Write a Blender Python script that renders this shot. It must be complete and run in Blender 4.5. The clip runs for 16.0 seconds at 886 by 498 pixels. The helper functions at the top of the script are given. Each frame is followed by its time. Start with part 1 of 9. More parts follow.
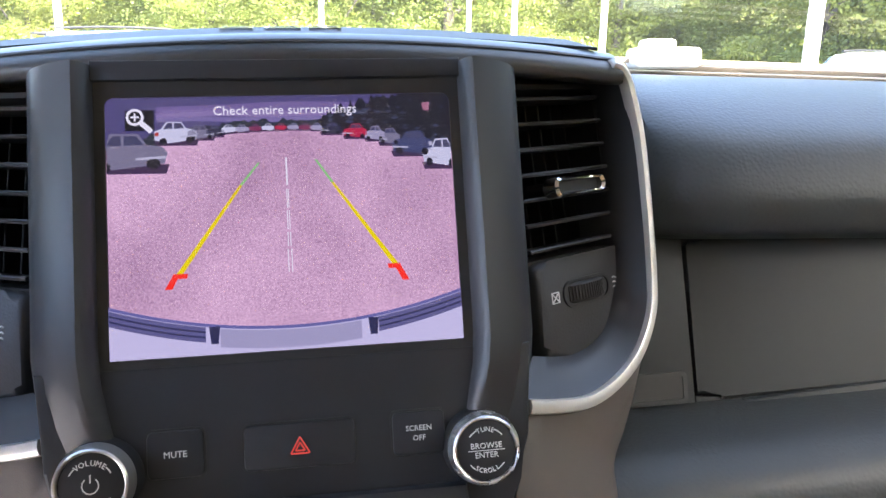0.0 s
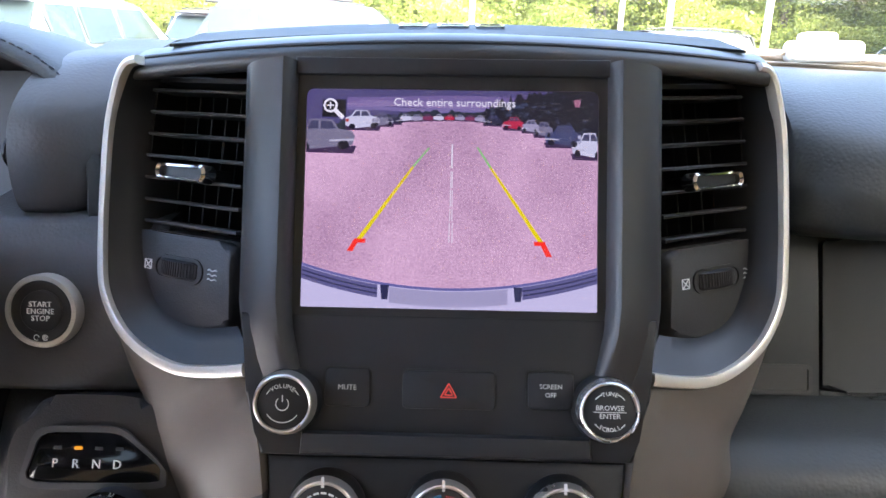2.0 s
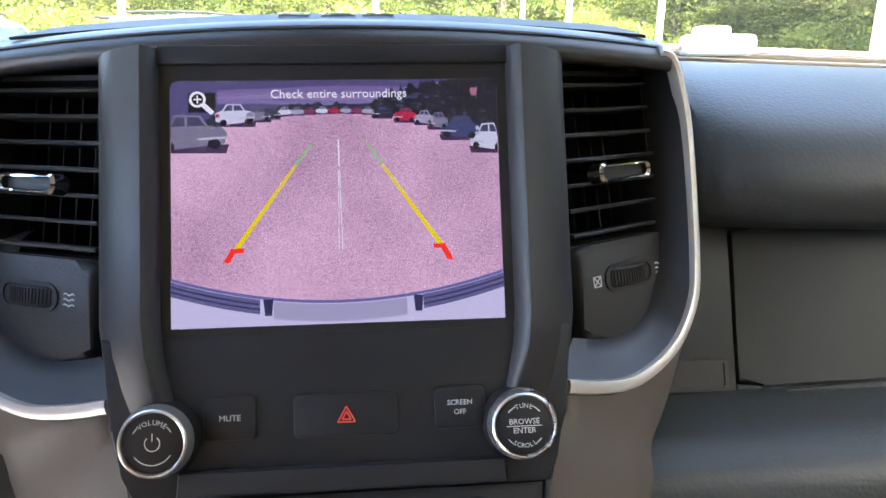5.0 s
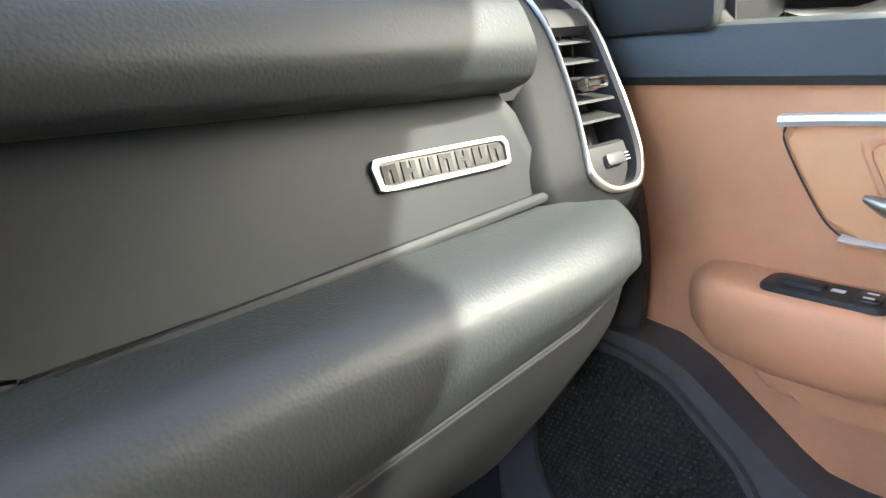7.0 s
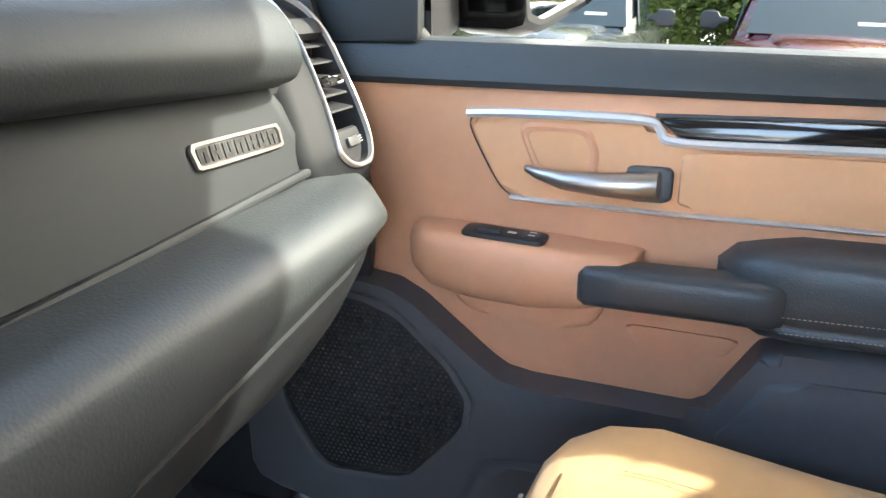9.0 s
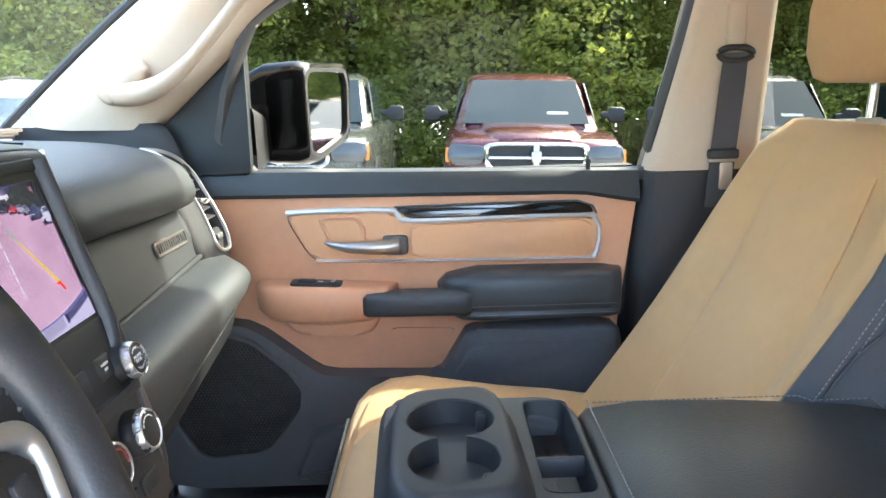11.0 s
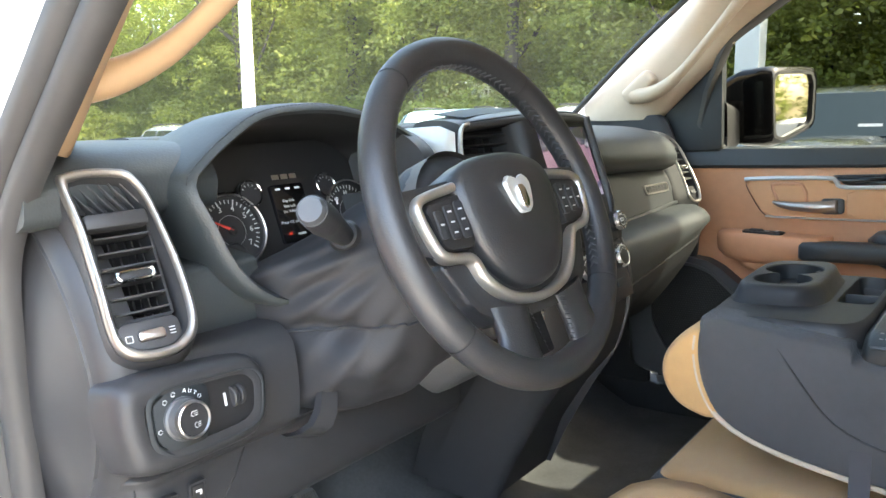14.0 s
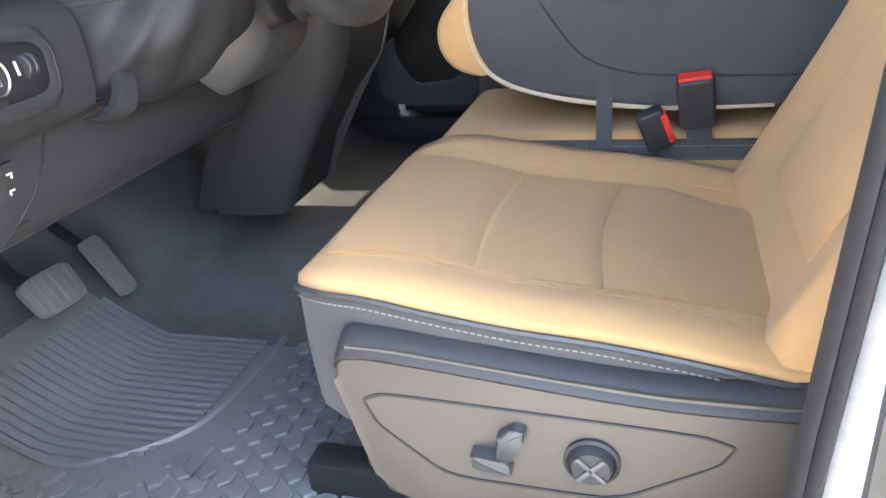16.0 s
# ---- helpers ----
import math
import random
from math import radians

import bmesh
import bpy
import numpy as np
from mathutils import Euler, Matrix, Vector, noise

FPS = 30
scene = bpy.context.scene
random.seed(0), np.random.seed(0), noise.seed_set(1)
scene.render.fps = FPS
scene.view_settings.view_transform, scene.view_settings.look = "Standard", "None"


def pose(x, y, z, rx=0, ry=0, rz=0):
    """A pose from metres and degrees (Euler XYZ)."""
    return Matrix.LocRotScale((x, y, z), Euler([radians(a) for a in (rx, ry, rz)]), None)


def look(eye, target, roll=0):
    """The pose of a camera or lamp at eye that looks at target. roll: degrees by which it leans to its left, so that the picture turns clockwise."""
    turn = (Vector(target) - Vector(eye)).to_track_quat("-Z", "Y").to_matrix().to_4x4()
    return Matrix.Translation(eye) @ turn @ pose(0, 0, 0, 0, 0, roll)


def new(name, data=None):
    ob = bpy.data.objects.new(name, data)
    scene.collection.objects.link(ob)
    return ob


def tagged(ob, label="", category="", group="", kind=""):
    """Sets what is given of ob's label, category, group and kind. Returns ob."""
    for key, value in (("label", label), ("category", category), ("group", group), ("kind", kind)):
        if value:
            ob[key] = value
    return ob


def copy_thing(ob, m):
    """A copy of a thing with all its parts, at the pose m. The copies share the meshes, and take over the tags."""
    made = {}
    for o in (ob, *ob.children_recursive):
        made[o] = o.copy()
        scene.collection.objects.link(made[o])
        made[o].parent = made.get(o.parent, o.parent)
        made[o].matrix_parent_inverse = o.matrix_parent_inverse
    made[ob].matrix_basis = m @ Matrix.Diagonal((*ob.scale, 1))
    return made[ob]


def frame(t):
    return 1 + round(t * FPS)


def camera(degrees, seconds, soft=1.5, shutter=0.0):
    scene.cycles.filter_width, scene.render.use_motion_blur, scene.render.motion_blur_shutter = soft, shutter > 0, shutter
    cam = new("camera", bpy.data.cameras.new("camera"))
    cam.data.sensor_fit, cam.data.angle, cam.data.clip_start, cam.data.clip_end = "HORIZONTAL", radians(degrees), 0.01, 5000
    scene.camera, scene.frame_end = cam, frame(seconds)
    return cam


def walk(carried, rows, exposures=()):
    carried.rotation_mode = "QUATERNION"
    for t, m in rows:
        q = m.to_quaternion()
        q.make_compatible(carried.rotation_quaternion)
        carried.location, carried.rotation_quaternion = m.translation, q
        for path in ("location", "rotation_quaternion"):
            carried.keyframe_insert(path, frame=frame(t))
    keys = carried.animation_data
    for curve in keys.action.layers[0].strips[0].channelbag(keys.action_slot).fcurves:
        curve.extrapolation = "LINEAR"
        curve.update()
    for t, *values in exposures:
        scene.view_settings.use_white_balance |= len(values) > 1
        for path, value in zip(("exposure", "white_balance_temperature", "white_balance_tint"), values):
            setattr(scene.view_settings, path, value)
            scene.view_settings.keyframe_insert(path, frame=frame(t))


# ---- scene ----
cam = camera(61.6, 16.0)
PATH = [
    (0, (0.02, -0.357, 1.371), (0.322, 1.579, 0.969), -1.0),
    (0.5, (0.009, -0.418, 1.393), (0.122, 1.536, 0.982), 0.1),
    (1, (0.01, -0.408, 1.387), (0.03, 1.543, 0.95), 0.7),
    (1.5, (0.009, -0.408, 1.385), (-0.019, 1.539, 0.927), 0.7),
    (2, (0.009, -0.409, 1.385), (-0.049, 1.534, 0.914), 0.7),
    (2.5, (0.01, -0.409, 1.387), (-0.061, 1.532, 0.909), 0.6),
    (3, (0.011, -0.41, 1.387), (-0.069, 1.53, 0.909), 0.5),
    (3.2, (0.009, -0.41, 1.385), (-0.066, 1.531, 0.91), 0.5),
    (5.3, (0.027, -0.347, 1.37), (0.337, 1.579, 0.933), -1.2),
    (5.5, (0.04, -0.328, 1.368), (0.475, 1.571, 0.915), -1.8),
    (6, (0.074, -0.282, 1.346), (0.936, 1.468, 0.906), -3.5),
    (6.5, (0.15, -0.264, 1.337), (1.283, 1.3, 0.819), -3.9),
    (7, (0.215, -0.277, 1.298), (1.528, 1.133, 0.761), -4.8),
    (7.5, (0.256, -0.283, 1.294), (1.72, 0.948, 0.711), -4.4),
    (8, (0.267, -0.279, 1.283), (1.851, 0.777, 0.67), -3.6),
    (8.5, (0.224, -0.281, 1.278), (1.922, 0.573, 0.658), -1.7),
    (9, (0.026, -0.275, 1.335), (1.817, 0.346, 0.699), -0.4),
    (9.5, (-0.175, -0.267, 1.397), (1.668, 0.178, 0.761), -1.0),
    (10, (-0.286, -0.246, 1.423), (1.605, -0.006, 0.819), -2.6),
    (10.2, (-0.32, -0.249, 1.442), (1.593, -0.117, 0.876), -3.1),
    (12.3, (-0.965, -0.481, 1.43), (1.014, -0.426, 1.149), -1.9),
    (12.5, (-0.983, -0.498, 1.421), (0.986, -0.281, 1.147), -2.3),
    (13, (-1.012, -0.574, 1.41), (0.822, 0.184, 1.163), -2.8),
    (13.5, (-1.06, -0.647, 1.398), (0.557, 0.501, 1.14), -2.7),
    (14, (-1.147, -0.616, 1.374), (0.39, 0.628, 1.071), -3.6),
    (14.5, (-1.256, -0.546, 1.363), (0.304, 0.637, 0.957), -6.1),
    (15, (-1.3, -0.518, 1.327), (0.332, 0.493, 0.764), -7.8),
    (15.5, (-1.293, -0.545, 1.271), (0.403, 0.239, 0.556), -7.7),
    (16, (-1.292, -0.553, 1.214), (0.429, 0.017, 0.369), -6.2),
]
walk(cam, [(t, look(eye, target, roll)) for t, eye, target, roll in PATH], exposures=[(0.0, 5.15, 6100, 15), (3.2, 5.2, 6100, 15), (5.4, 5.1, 6100, 12), (6.0, 5.15, 6100, 12), (6.5, 5.35, 6300, 11), (7.0, 5.4, 6300, 10), (8.5, 5.4, 6300, 9), (10.2, 5.35, 6350, 9), (12.5, 5.3, 6100, 4), (13.2, 5.15, 6400, 4), (14.5, 4.55, 7100, 6), (16.0, 4.8, 6900, 8)])

# ---- world, sun ----
SUN_DIR = Vector((0.400, -0.640, 0.656)).normalized()      # towards the sun
world = bpy.data.worlds.new("sky")
scene.world = world
world.use_nodes = True
wn = world.node_tree.nodes
wn.clear()
w_out = wn.new("ShaderNodeOutputWorld")
w_bg = wn.new("ShaderNodeBackground")
w_sky = wn.new("ShaderNodeTexSky")
w_sky.sky_type, w_sky.sun_disc = "NISHITA", False
w_sky.sun_elevation = math.asin(SUN_DIR.z)
w_sky.sun_rotation = math.atan2(SUN_DIR.x, SUN_DIR.y)
w_sky.air_density, w_sky.dust_density, w_sky.ozone_density = 0.9, 4.0, 0.0
w_bg.inputs["Strength"].default_value = 0.15
world.node_tree.links.new(w_sky.outputs[0], w_bg.inputs[0])
world.node_tree.links.new(w_bg.outputs[0], w_out.inputs[0])
sun = new("sun", bpy.data.lights.new("sun", "SUN"))
sun.data.energy, sun.data.angle, sun.data.color = 2.0, radians(0.9), (1.0, 0.93, 0.82)
sun.matrix_world = look((0, 0, 30), Vector((0, 0, 30)) - SUN_DIR)

# ---- materials ----
def mat(name, col, rough=0.5, metal=0.0, var=0.12, var_scale=6.0, bump=0.0, bump_scale=200.0, kind="noise", emit=None, spec=0.5, coat=0.0, sheen=0.0, second=None, stretch=(1, 1, 1), rvar=0.08):
    """A procedural surface: base colour varied at two scales, roughness variation, fine relief."""
    m = bpy.data.materials.new(name)
    m.use_nodes = True
    nt = m.node_tree
    n, L = nt.nodes, nt.links
    b = n["Principled BSDF"]
    tc = n.new("ShaderNodeTexCoord")
    mp = n.new("ShaderNodeMapping")
    mp.inputs["Scale"].default_value = stretch
    L.new(tc.outputs["Object"], mp.inputs["Vector"])
    big, fine = n.new("ShaderNodeTexNoise"), n.new("ShaderNodeTexNoise")
    big.inputs["Scale"].default_value, big.inputs["Detail"].default_value = var_scale, 3
    fine.inputs["Scale"].default_value, fine.inputs["Detail"].default_value = var_scale * 14, 2
    for t in (big, fine):
        L.new(mp.outputs[0], t.inputs["Vector"])
    mix = n.new("ShaderNodeMath")
    mix.operation = "MULTIPLY_ADD"
    L.new(fine.outputs[0], mix.inputs[0])
    mix.inputs[1].default_value = 0.5
    L.new(big.outputs[0], mix.inputs[2])
    ramp = n.new("ShaderNodeMix")
    ramp.data_type = "RGBA"
    c2 = second or tuple(min(1, c * (1 + var)) for c in col)
    c1 = tuple(c * (1 - var) for c in col)
    ramp.inputs[6].default_value, ramp.inputs[7].default_value = (*c1, 1), (*c2, 1)
    rr = n.new("ShaderNodeMapRange")
    rr.inputs["From Min"].default_value, rr.inputs["From Max"].default_value = 0.45, 1.05
    L.new(mix.outputs[0], rr.inputs["Value"])
    L.new(rr.outputs[0], ramp.inputs[0])
    L.new(ramp.outputs[2], b.inputs["Base Color"])
    ro = n.new("ShaderNodeMapRange")
    ro.inputs["To Min"].default_value, ro.inputs["To Max"].default_value = max(0.02, rough - rvar), min(1, rough + rvar)
    L.new(mix.outputs[0], ro.inputs["Value"])
    L.new(ro.outputs[0], b.inputs["Roughness"])
    b.inputs["Metallic"].default_value = metal
    b.inputs["Specular IOR Level"].default_value = spec
    b.inputs["Coat Weight"].default_value = coat
    b.inputs["Sheen Weight"].default_value = sheen
    if bump:
        if kind == "leather":
            t = n.new("ShaderNodeTexVoronoi")
            t.feature = "SMOOTH_F1"
            t.inputs["Scale"].default_value = bump_scale
            src = t.outputs["Distance"]
        elif kind == "weave":
            t = n.new("ShaderNodeTexWave")
            t.wave_type, t.bands_direction = "BANDS", "DIAGONAL"
            t.inputs["Scale"].default_value = bump_scale
            t.inputs["Distortion"].default_value = 1.5
            t.inputs["Detail"].default_value = 1.0
            src = t.outputs["Fac"]
        else:
            t = n.new("ShaderNodeTexNoise")
            t.inputs["Scale"].default_value, t.inputs["Detail"].default_value = bump_scale, 3
            src = t.outputs[0]
        L.new(mp.outputs[0], t.inputs["Vector"])
        bp = n.new("ShaderNodeBump")
        bp.inputs["Strength"].default_value, bp.inputs["Distance"].default_value = bump, 0.0006
        L.new(src, bp.inputs["Height"])
        L.new(bp.outputs[0], b.inputs["Normal"])
    if emit:
        b.inputs["Emission Color"].default_value, b.inputs["Emission Strength"].default_value = (*emit[:3], 1), emit[3] / 14.0
    return m


def glass_mat(name, tint=(1, 1, 1), gloss=0.05, shine=0.04, film=0.0):
    """Thin pane: clear, with a faint gloss and, where it is dusty, a film that catches the light."""
    m = bpy.data.materials.new(name)
    m.use_nodes = True
    n, L = m.node_tree.nodes, m.node_tree.links
    n.remove(n["Principled BSDF"])
    tr, gl, mx = (n.new("ShaderNode" + k) for k in ("BsdfTransparent", "BsdfGlossy", "MixShader"))
    tr.inputs[0].default_value = (*tint, 1)
    gl.inputs["Roughness"].default_value = gloss
    mx.inputs[0].default_value = shine
    L.new(tr.outputs[0], mx.inputs[1]), L.new(gl.outputs[0], mx.inputs[2])
    end = mx
    if film:
        du, end = n.new("ShaderNodeBsdfTranslucent"), n.new("ShaderNodeMixShader")
        du.inputs[0].default_value = (0.8, 0.8, 0.78, 1)
        no, mr = n.new("ShaderNodeTexNoise"), n.new("ShaderNodeMapRange")
        tc = n.new("ShaderNodeTexCoord")
        no.inputs["Scale"].default_value, no.inputs["Detail"].default_value = 3.0, 6.0
        mr.inputs["To Min"].default_value, mr.inputs["To Max"].default_value = film * 0.5, film * 1.5
        L.new(tc.outputs["Object"], no.inputs["Vector"]), L.new(no.outputs[0], mr.inputs[0]), L.new(mr.outputs[0], end.inputs[0])
        L.new(mx.outputs[0], end.inputs[1]), L.new(du.outputs[0], end.inputs[2])
    L.new(end.outputs[0], n["Material Output"].inputs[0])
    return m


def glow_mat(name, col, strength):
    m = bpy.data.materials.new(name)
    m.use_nodes = True
    b = m.node_tree.nodes["Principled BSDF"]
    b.inputs["Base Color"].default_value = (0.01, 0.01, 0.01, 1)
    b.inputs["Roughness"].default_value = 0.25
    b.inputs["Emission Color"].default_value, b.inputs["Emission Strength"].default_value = (*col, 1), strength / 36.0
    return m


PAD = mat("black_grained_pad", (0.031, 0.036, 0.038), 0.50, var=0.1, bump=0.45, bump_scale=400, kind="leather", rvar=0.06, spec=0.46)
# Same pad as PAD, paler: stands for doorway light on the left parts.
LEFTPAD = mat("lit_grained_pad", (0.072, 0.073, 0.077), 0.48, var=0.1, bump=0.45, bump_scale=400, kind="leather", rvar=0.06, spec=0.45)
PODBLACK = mat("matt_black_pod", (0.016, 0.017, 0.019), 0.62, var=0.12, bump=0.20, bump_scale=750, rvar=0.05, spec=0.2)
NICKEL = mat("dark_nickel_plate", (0.15, 0.145, 0.14), 0.38, metal=0.8, var=0.05)
PLASTIC = mat("charcoal_plastic", (0.028, 0.028, 0.030), 0.46, var=0.12, bump=0.30, bump_scale=750, rvar=0.06, spec=0.36)
SOFTBLACK = mat("soft_black_panel", (0.021, 0.024, 0.026), 0.56, var=0.1, bump=0.12, bump_scale=900, rvar=0.05, spec=0.35)
STACK = mat("satin_black_stack", (0.022, 0.023, 0.026), 0.44, var=0.1, bump=0.06, bump_scale=1500, rvar=0.04, spec=0.32)
COLUMN = mat("grey_satin_column", (0.060, 0.061, 0.064), 0.40, var=0.06, bump=0.05, bump_scale=1500)
STACKCOL = mat("dark_satin_stack_column", (0.030, 0.031, 0.034), 0.40, var=0.08, bump=0.06, bump_scale=1500)
BROW = mat("charcoal_satin_brow", (0.038, 0.038, 0.038), 0.36, var=0.08, bump=0.08, bump_scale=900)
BROWNGREY = mat("brown_grey_plastic", (0.092, 0.078, 0.067), 0.46, var=0.08, bump=0.2, bump_scale=1300)
DARK = mat("deep_black_plastic", (0.014, 0.014, 0.015), 0.5, var=0.1)
GLOSSBLACK = mat("gloss_black", (0.006, 0.006, 0.007), 0.08, var=0.1, rvar=0.02)
SATIN = mat("satin_silver_trim", (0.50, 0.48, 0.45), 0.34, metal=0.85, var=0.06, bump=0.04, bump_scale=1500)
SIDESILVER = mat("brushed_titanium_trim", (0.30, 0.28, 0.26), 0.36, metal=0.85, var=0.06, bump=0.04, bump_scale=1800)
DOORBLACK = mat("charcoal_door_plastic", (0.076, 0.079, 0.086), 0.45, var=0.12, bump=0.30, bump_scale=750, rvar=0.06)
CHROME = mat("chrome", (0.72, 0.72, 0.72), 0.10, metal=1.0, var=0.03, rvar=0.03)
BRUSHED = mat("brushed_handle", (0.42, 0.40, 0.38), 0.30, metal=1.0, var=0.06, bump=0.04, bump_scale=800)
KNOBRING = mat("bright_knob_ring", (0.68, 0.67, 0.65), 0.27, metal=0.85, var=0.01, rvar=0.02)
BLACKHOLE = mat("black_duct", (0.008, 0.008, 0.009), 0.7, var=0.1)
LOUVRE = mat("black_louvre", (0.040, 0.040, 0.043), 0.36, var=0.1)
DOORTAN = mat("tan_door_vinyl", (0.62, 0.31, 0.17), 0.48, var=0.08, var_scale=4, bump=0.35, bump_scale=560, kind="leather")
DOORFAB = mat("tan_door_insert", (0.64, 0.335, 0.165), 0.52, var=0.06, bump=0.16, bump_scale=800, kind="leather")
SEATTAN = mat("tan_woven_seat_cloth", (0.53, 0.315, 0.132), 0.80, var=0.09, var_scale=5, bump=0.6, bump_scale=420, kind="weave", sheen=0.15)
SEATDARK = mat("brown_tan_insert_cloth", (0.42, 0.245, 0.102), 0.85, var=0.09, var_scale=5, bump=0.6, bump_scale=520, kind="weave", sheen=0.15)
SEATBLACK = mat("black_seat_cloth", (0.056, 0.057, 0.061), 0.72, var=0.16, var_scale=7, bump=0.5, bump_scale=500, kind="weave", sheen=0.1)
VINYLBLACK = mat("black_vinyl", (0.040, 0.043, 0.045), 0.38, var=0.1, bump=0.5, bump_scale=480, kind="leather")
STITCH = mat("pale_stitching", (0.21, 0.20, 0.185), 0.8)
WHEELLEATHER = mat("black_wheel_leather", (0.026, 0.026, 0.028), 0.38, var=0.12, bump=0.3, bump_scale=520, kind="leather", rvar=0.06)
BEIGE = mat("beige_pillar_trim", (0.47, 0.38, 0.285), 0.65, var=0.05, var_scale=5, bump=0.15, bump_scale=1200)
BEIGETAN = mat("tan_pillar_trim", (0.47, 0.32, 0.19), 0.6, var=0.05, var_scale=5, bump=0.15, bump_scale=1200)
HEADLINER = mat("beige_headliner", (0.55, 0.46, 0.36), 0.9, var=0.05, bump=0.3, bump_scale=900)
CARPET = mat("charcoal_carpet", (0.070, 0.071, 0.073), 0.95, var=0.3, var_scale=10, bump=0.9, bump_scale=600)
RUBBER = mat("black_rubber", (0.115, 0.117, 0.121), 0.5, var=0.12, bump=0.15, bump_scale=600)
SEAL = mat("black_weatherstrip", (0.035, 0.034, 0.034), 0.55, var=0.1, bump=0.1, bump_scale=400)
# Kept darker than white paint; the shade on the body is in the colour.
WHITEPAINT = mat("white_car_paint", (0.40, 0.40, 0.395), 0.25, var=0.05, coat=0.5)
WEB = mat("grey_belt_webbing", (0.055, 0.055, 0.062), 0.7, var=0.1, bump=0.4, bump_scale=500, kind="weave")
REDPLASTIC = mat("red_button", (0.55, 0.03, 0.025), 0.4)
STEEL = mat("plated_steel", (0.5, 0.5, 0.5), 0.3, metal=1.0, var=0.1)
# Print is drawn with a faint glow put into its material.
INK = mat("white_lettering", (0.62, 0.62, 0.62), 0.6, var=0.02, emit=(0.7, 0.7, 0.7, 0.05))
REDINK = mat("red_marking", (0.50, 0.04, 0.03), 0.5, emit=(0.8, 0.08, 0.05, 0.15))
WINDSCREEN = glass_mat("windscreen_glass", (0.50, 0.515, 0.48), 0.02, 0.03, 0.006)
SHADEBAND = glass_mat("tinted_shade_band", (0.30, 0.33, 0.31), 0.02)
PRIVACY = glass_mat("privacy_glass", (0.085, 0.095, 0.09), 0.02, 0.015)
SIDEGLASS = glass_mat("side_window_glass", (0.185, 0.195, 0.185), 0.02, 0.003)
STRIP = mat("bright_satin_strip", (0.70, 0.70, 0.69), 0.36, metal=0.55, var=0.02)
FRAMESILVER = mat("painted_silver_frame", (0.60, 0.58, 0.54), 0.34, metal=0.45, var=0.04, bump=0.03, bump_scale=1500)
SHIELD = mat("brown_grey_shield", (0.064, 0.058, 0.049), 0.45, var=0.06, bump=0.25, bump_scale=900)
DARKGLASS = mat("dark_vehicle_glass", (0.02, 0.03, 0.03), 0.05, var=0.1, rvar=0.02)
DOORMIRROR = mat("tinted_mirror_glass", (0.50, 0.52, 0.53), 0.02, metal=1.0, var=0.01, rvar=0.01)
MIRROR = mat("dimmed_mirror_glass", (0.40, 0.40, 0.40), 0.02, metal=1.0, var=0.01, rvar=0.01)

# ---- mesh tools ----
def thing(name, label, category, group="", kind="", at=(0, 0, 0), m=None, local=False):
    """A top-level Empty at its base. local: its parts are drawn in its own frame, else in the world's."""
    ob = new(name)
    ob.empty_display_size = 0.05
    ob.matrix_basis = m if m is not None else Matrix.Translation(at)
    ob["drawn_local"] = local
    return tagged(ob, label, category, group, kind)


def to_mesh(name, bm, material, sharp=32):
    me = bpy.data.meshes.new(name)
    bmesh.ops.remove_doubles(bm, verts=bm.verts, dist=1e-6)
    bmesh.ops.recalc_face_normals(bm, faces=bm.faces)
    for f in bm.faces:
        f.smooth = True
    bm.to_mesh(me)
    bm.free()
    me.set_sharp_from_angle(angle=radians(sharp))
    for one in (material if isinstance(material, (list, tuple)) else [material]):
        me.materials.append(one)
    return me


def part(name, bm, material, parent=None, label="", sharp=32):
    me = bm if isinstance(bm, bpy.types.Mesh) else to_mesh(name, bm, material, sharp)
    ob = new(name, me)
    if parent is not None:
        ob.parent = parent
        if parent.type == "EMPTY" and not parent.get("drawn_local"):
            ob.matrix_parent_inverse = parent.matrix_basis.inverted()
    if label:
        ob["label"] = label
    return ob


def frame_at(o, u, v):
    """Local axes u, v, w = u x v at o."""
    u = Vector(u).normalized()
    v = Vector(v)
    v = (v - u * v.dot(u)).normalized()
    w = u.cross(v)
    m = Matrix((u, v, w)).transposed().to_4x4()
    m.translation = o
    return m


def box(c, s, r=0.0, seg=2, m=None):
    bm = bmesh.new()
    bmesh.ops.create_cube(bm, size=1.0, matrix=Matrix.Translation(c) @ Matrix.Diagonal((*s, 1)))
    if r:
        bmesh.ops.bevel(bm, geom=bm.edges[:], offset=min(r, 0.49 * min(s)), segments=seg, profile=0.5, affect="EDGES")
    if m is not None:
        bm.transform(m)
    return bm


def join(*bms):
    out = bmesh.new()
    for b in bms:
        me = bpy.data.meshes.new("t")
        b.to_mesh(me)
        b.free()
        out.from_mesh(me)
        bpy.data.meshes.remove(me)
    return out


def spline(pts, n, closed=False):
    """Catmull-Rom through the points, n steps a span."""
    p = [Vector(q) for q in pts]
    k, out = len(p), []
    for i in range(k if closed else k - 1):
        a, b, c, d = (p[(i + j) % k] if closed else p[min(max(i + j, 0), k - 1)] for j in (-1, 0, 1, 2))
        for s in range(n):
            t = s / n
            out.append(0.5 * (2 * b + (c - a) * t + (2 * a - 5 * b + 4 * c - d) * t * t + (3 * b - a - 3 * c + d) * t ** 3))
    if not closed:
        out.append(p[-1])
    return out


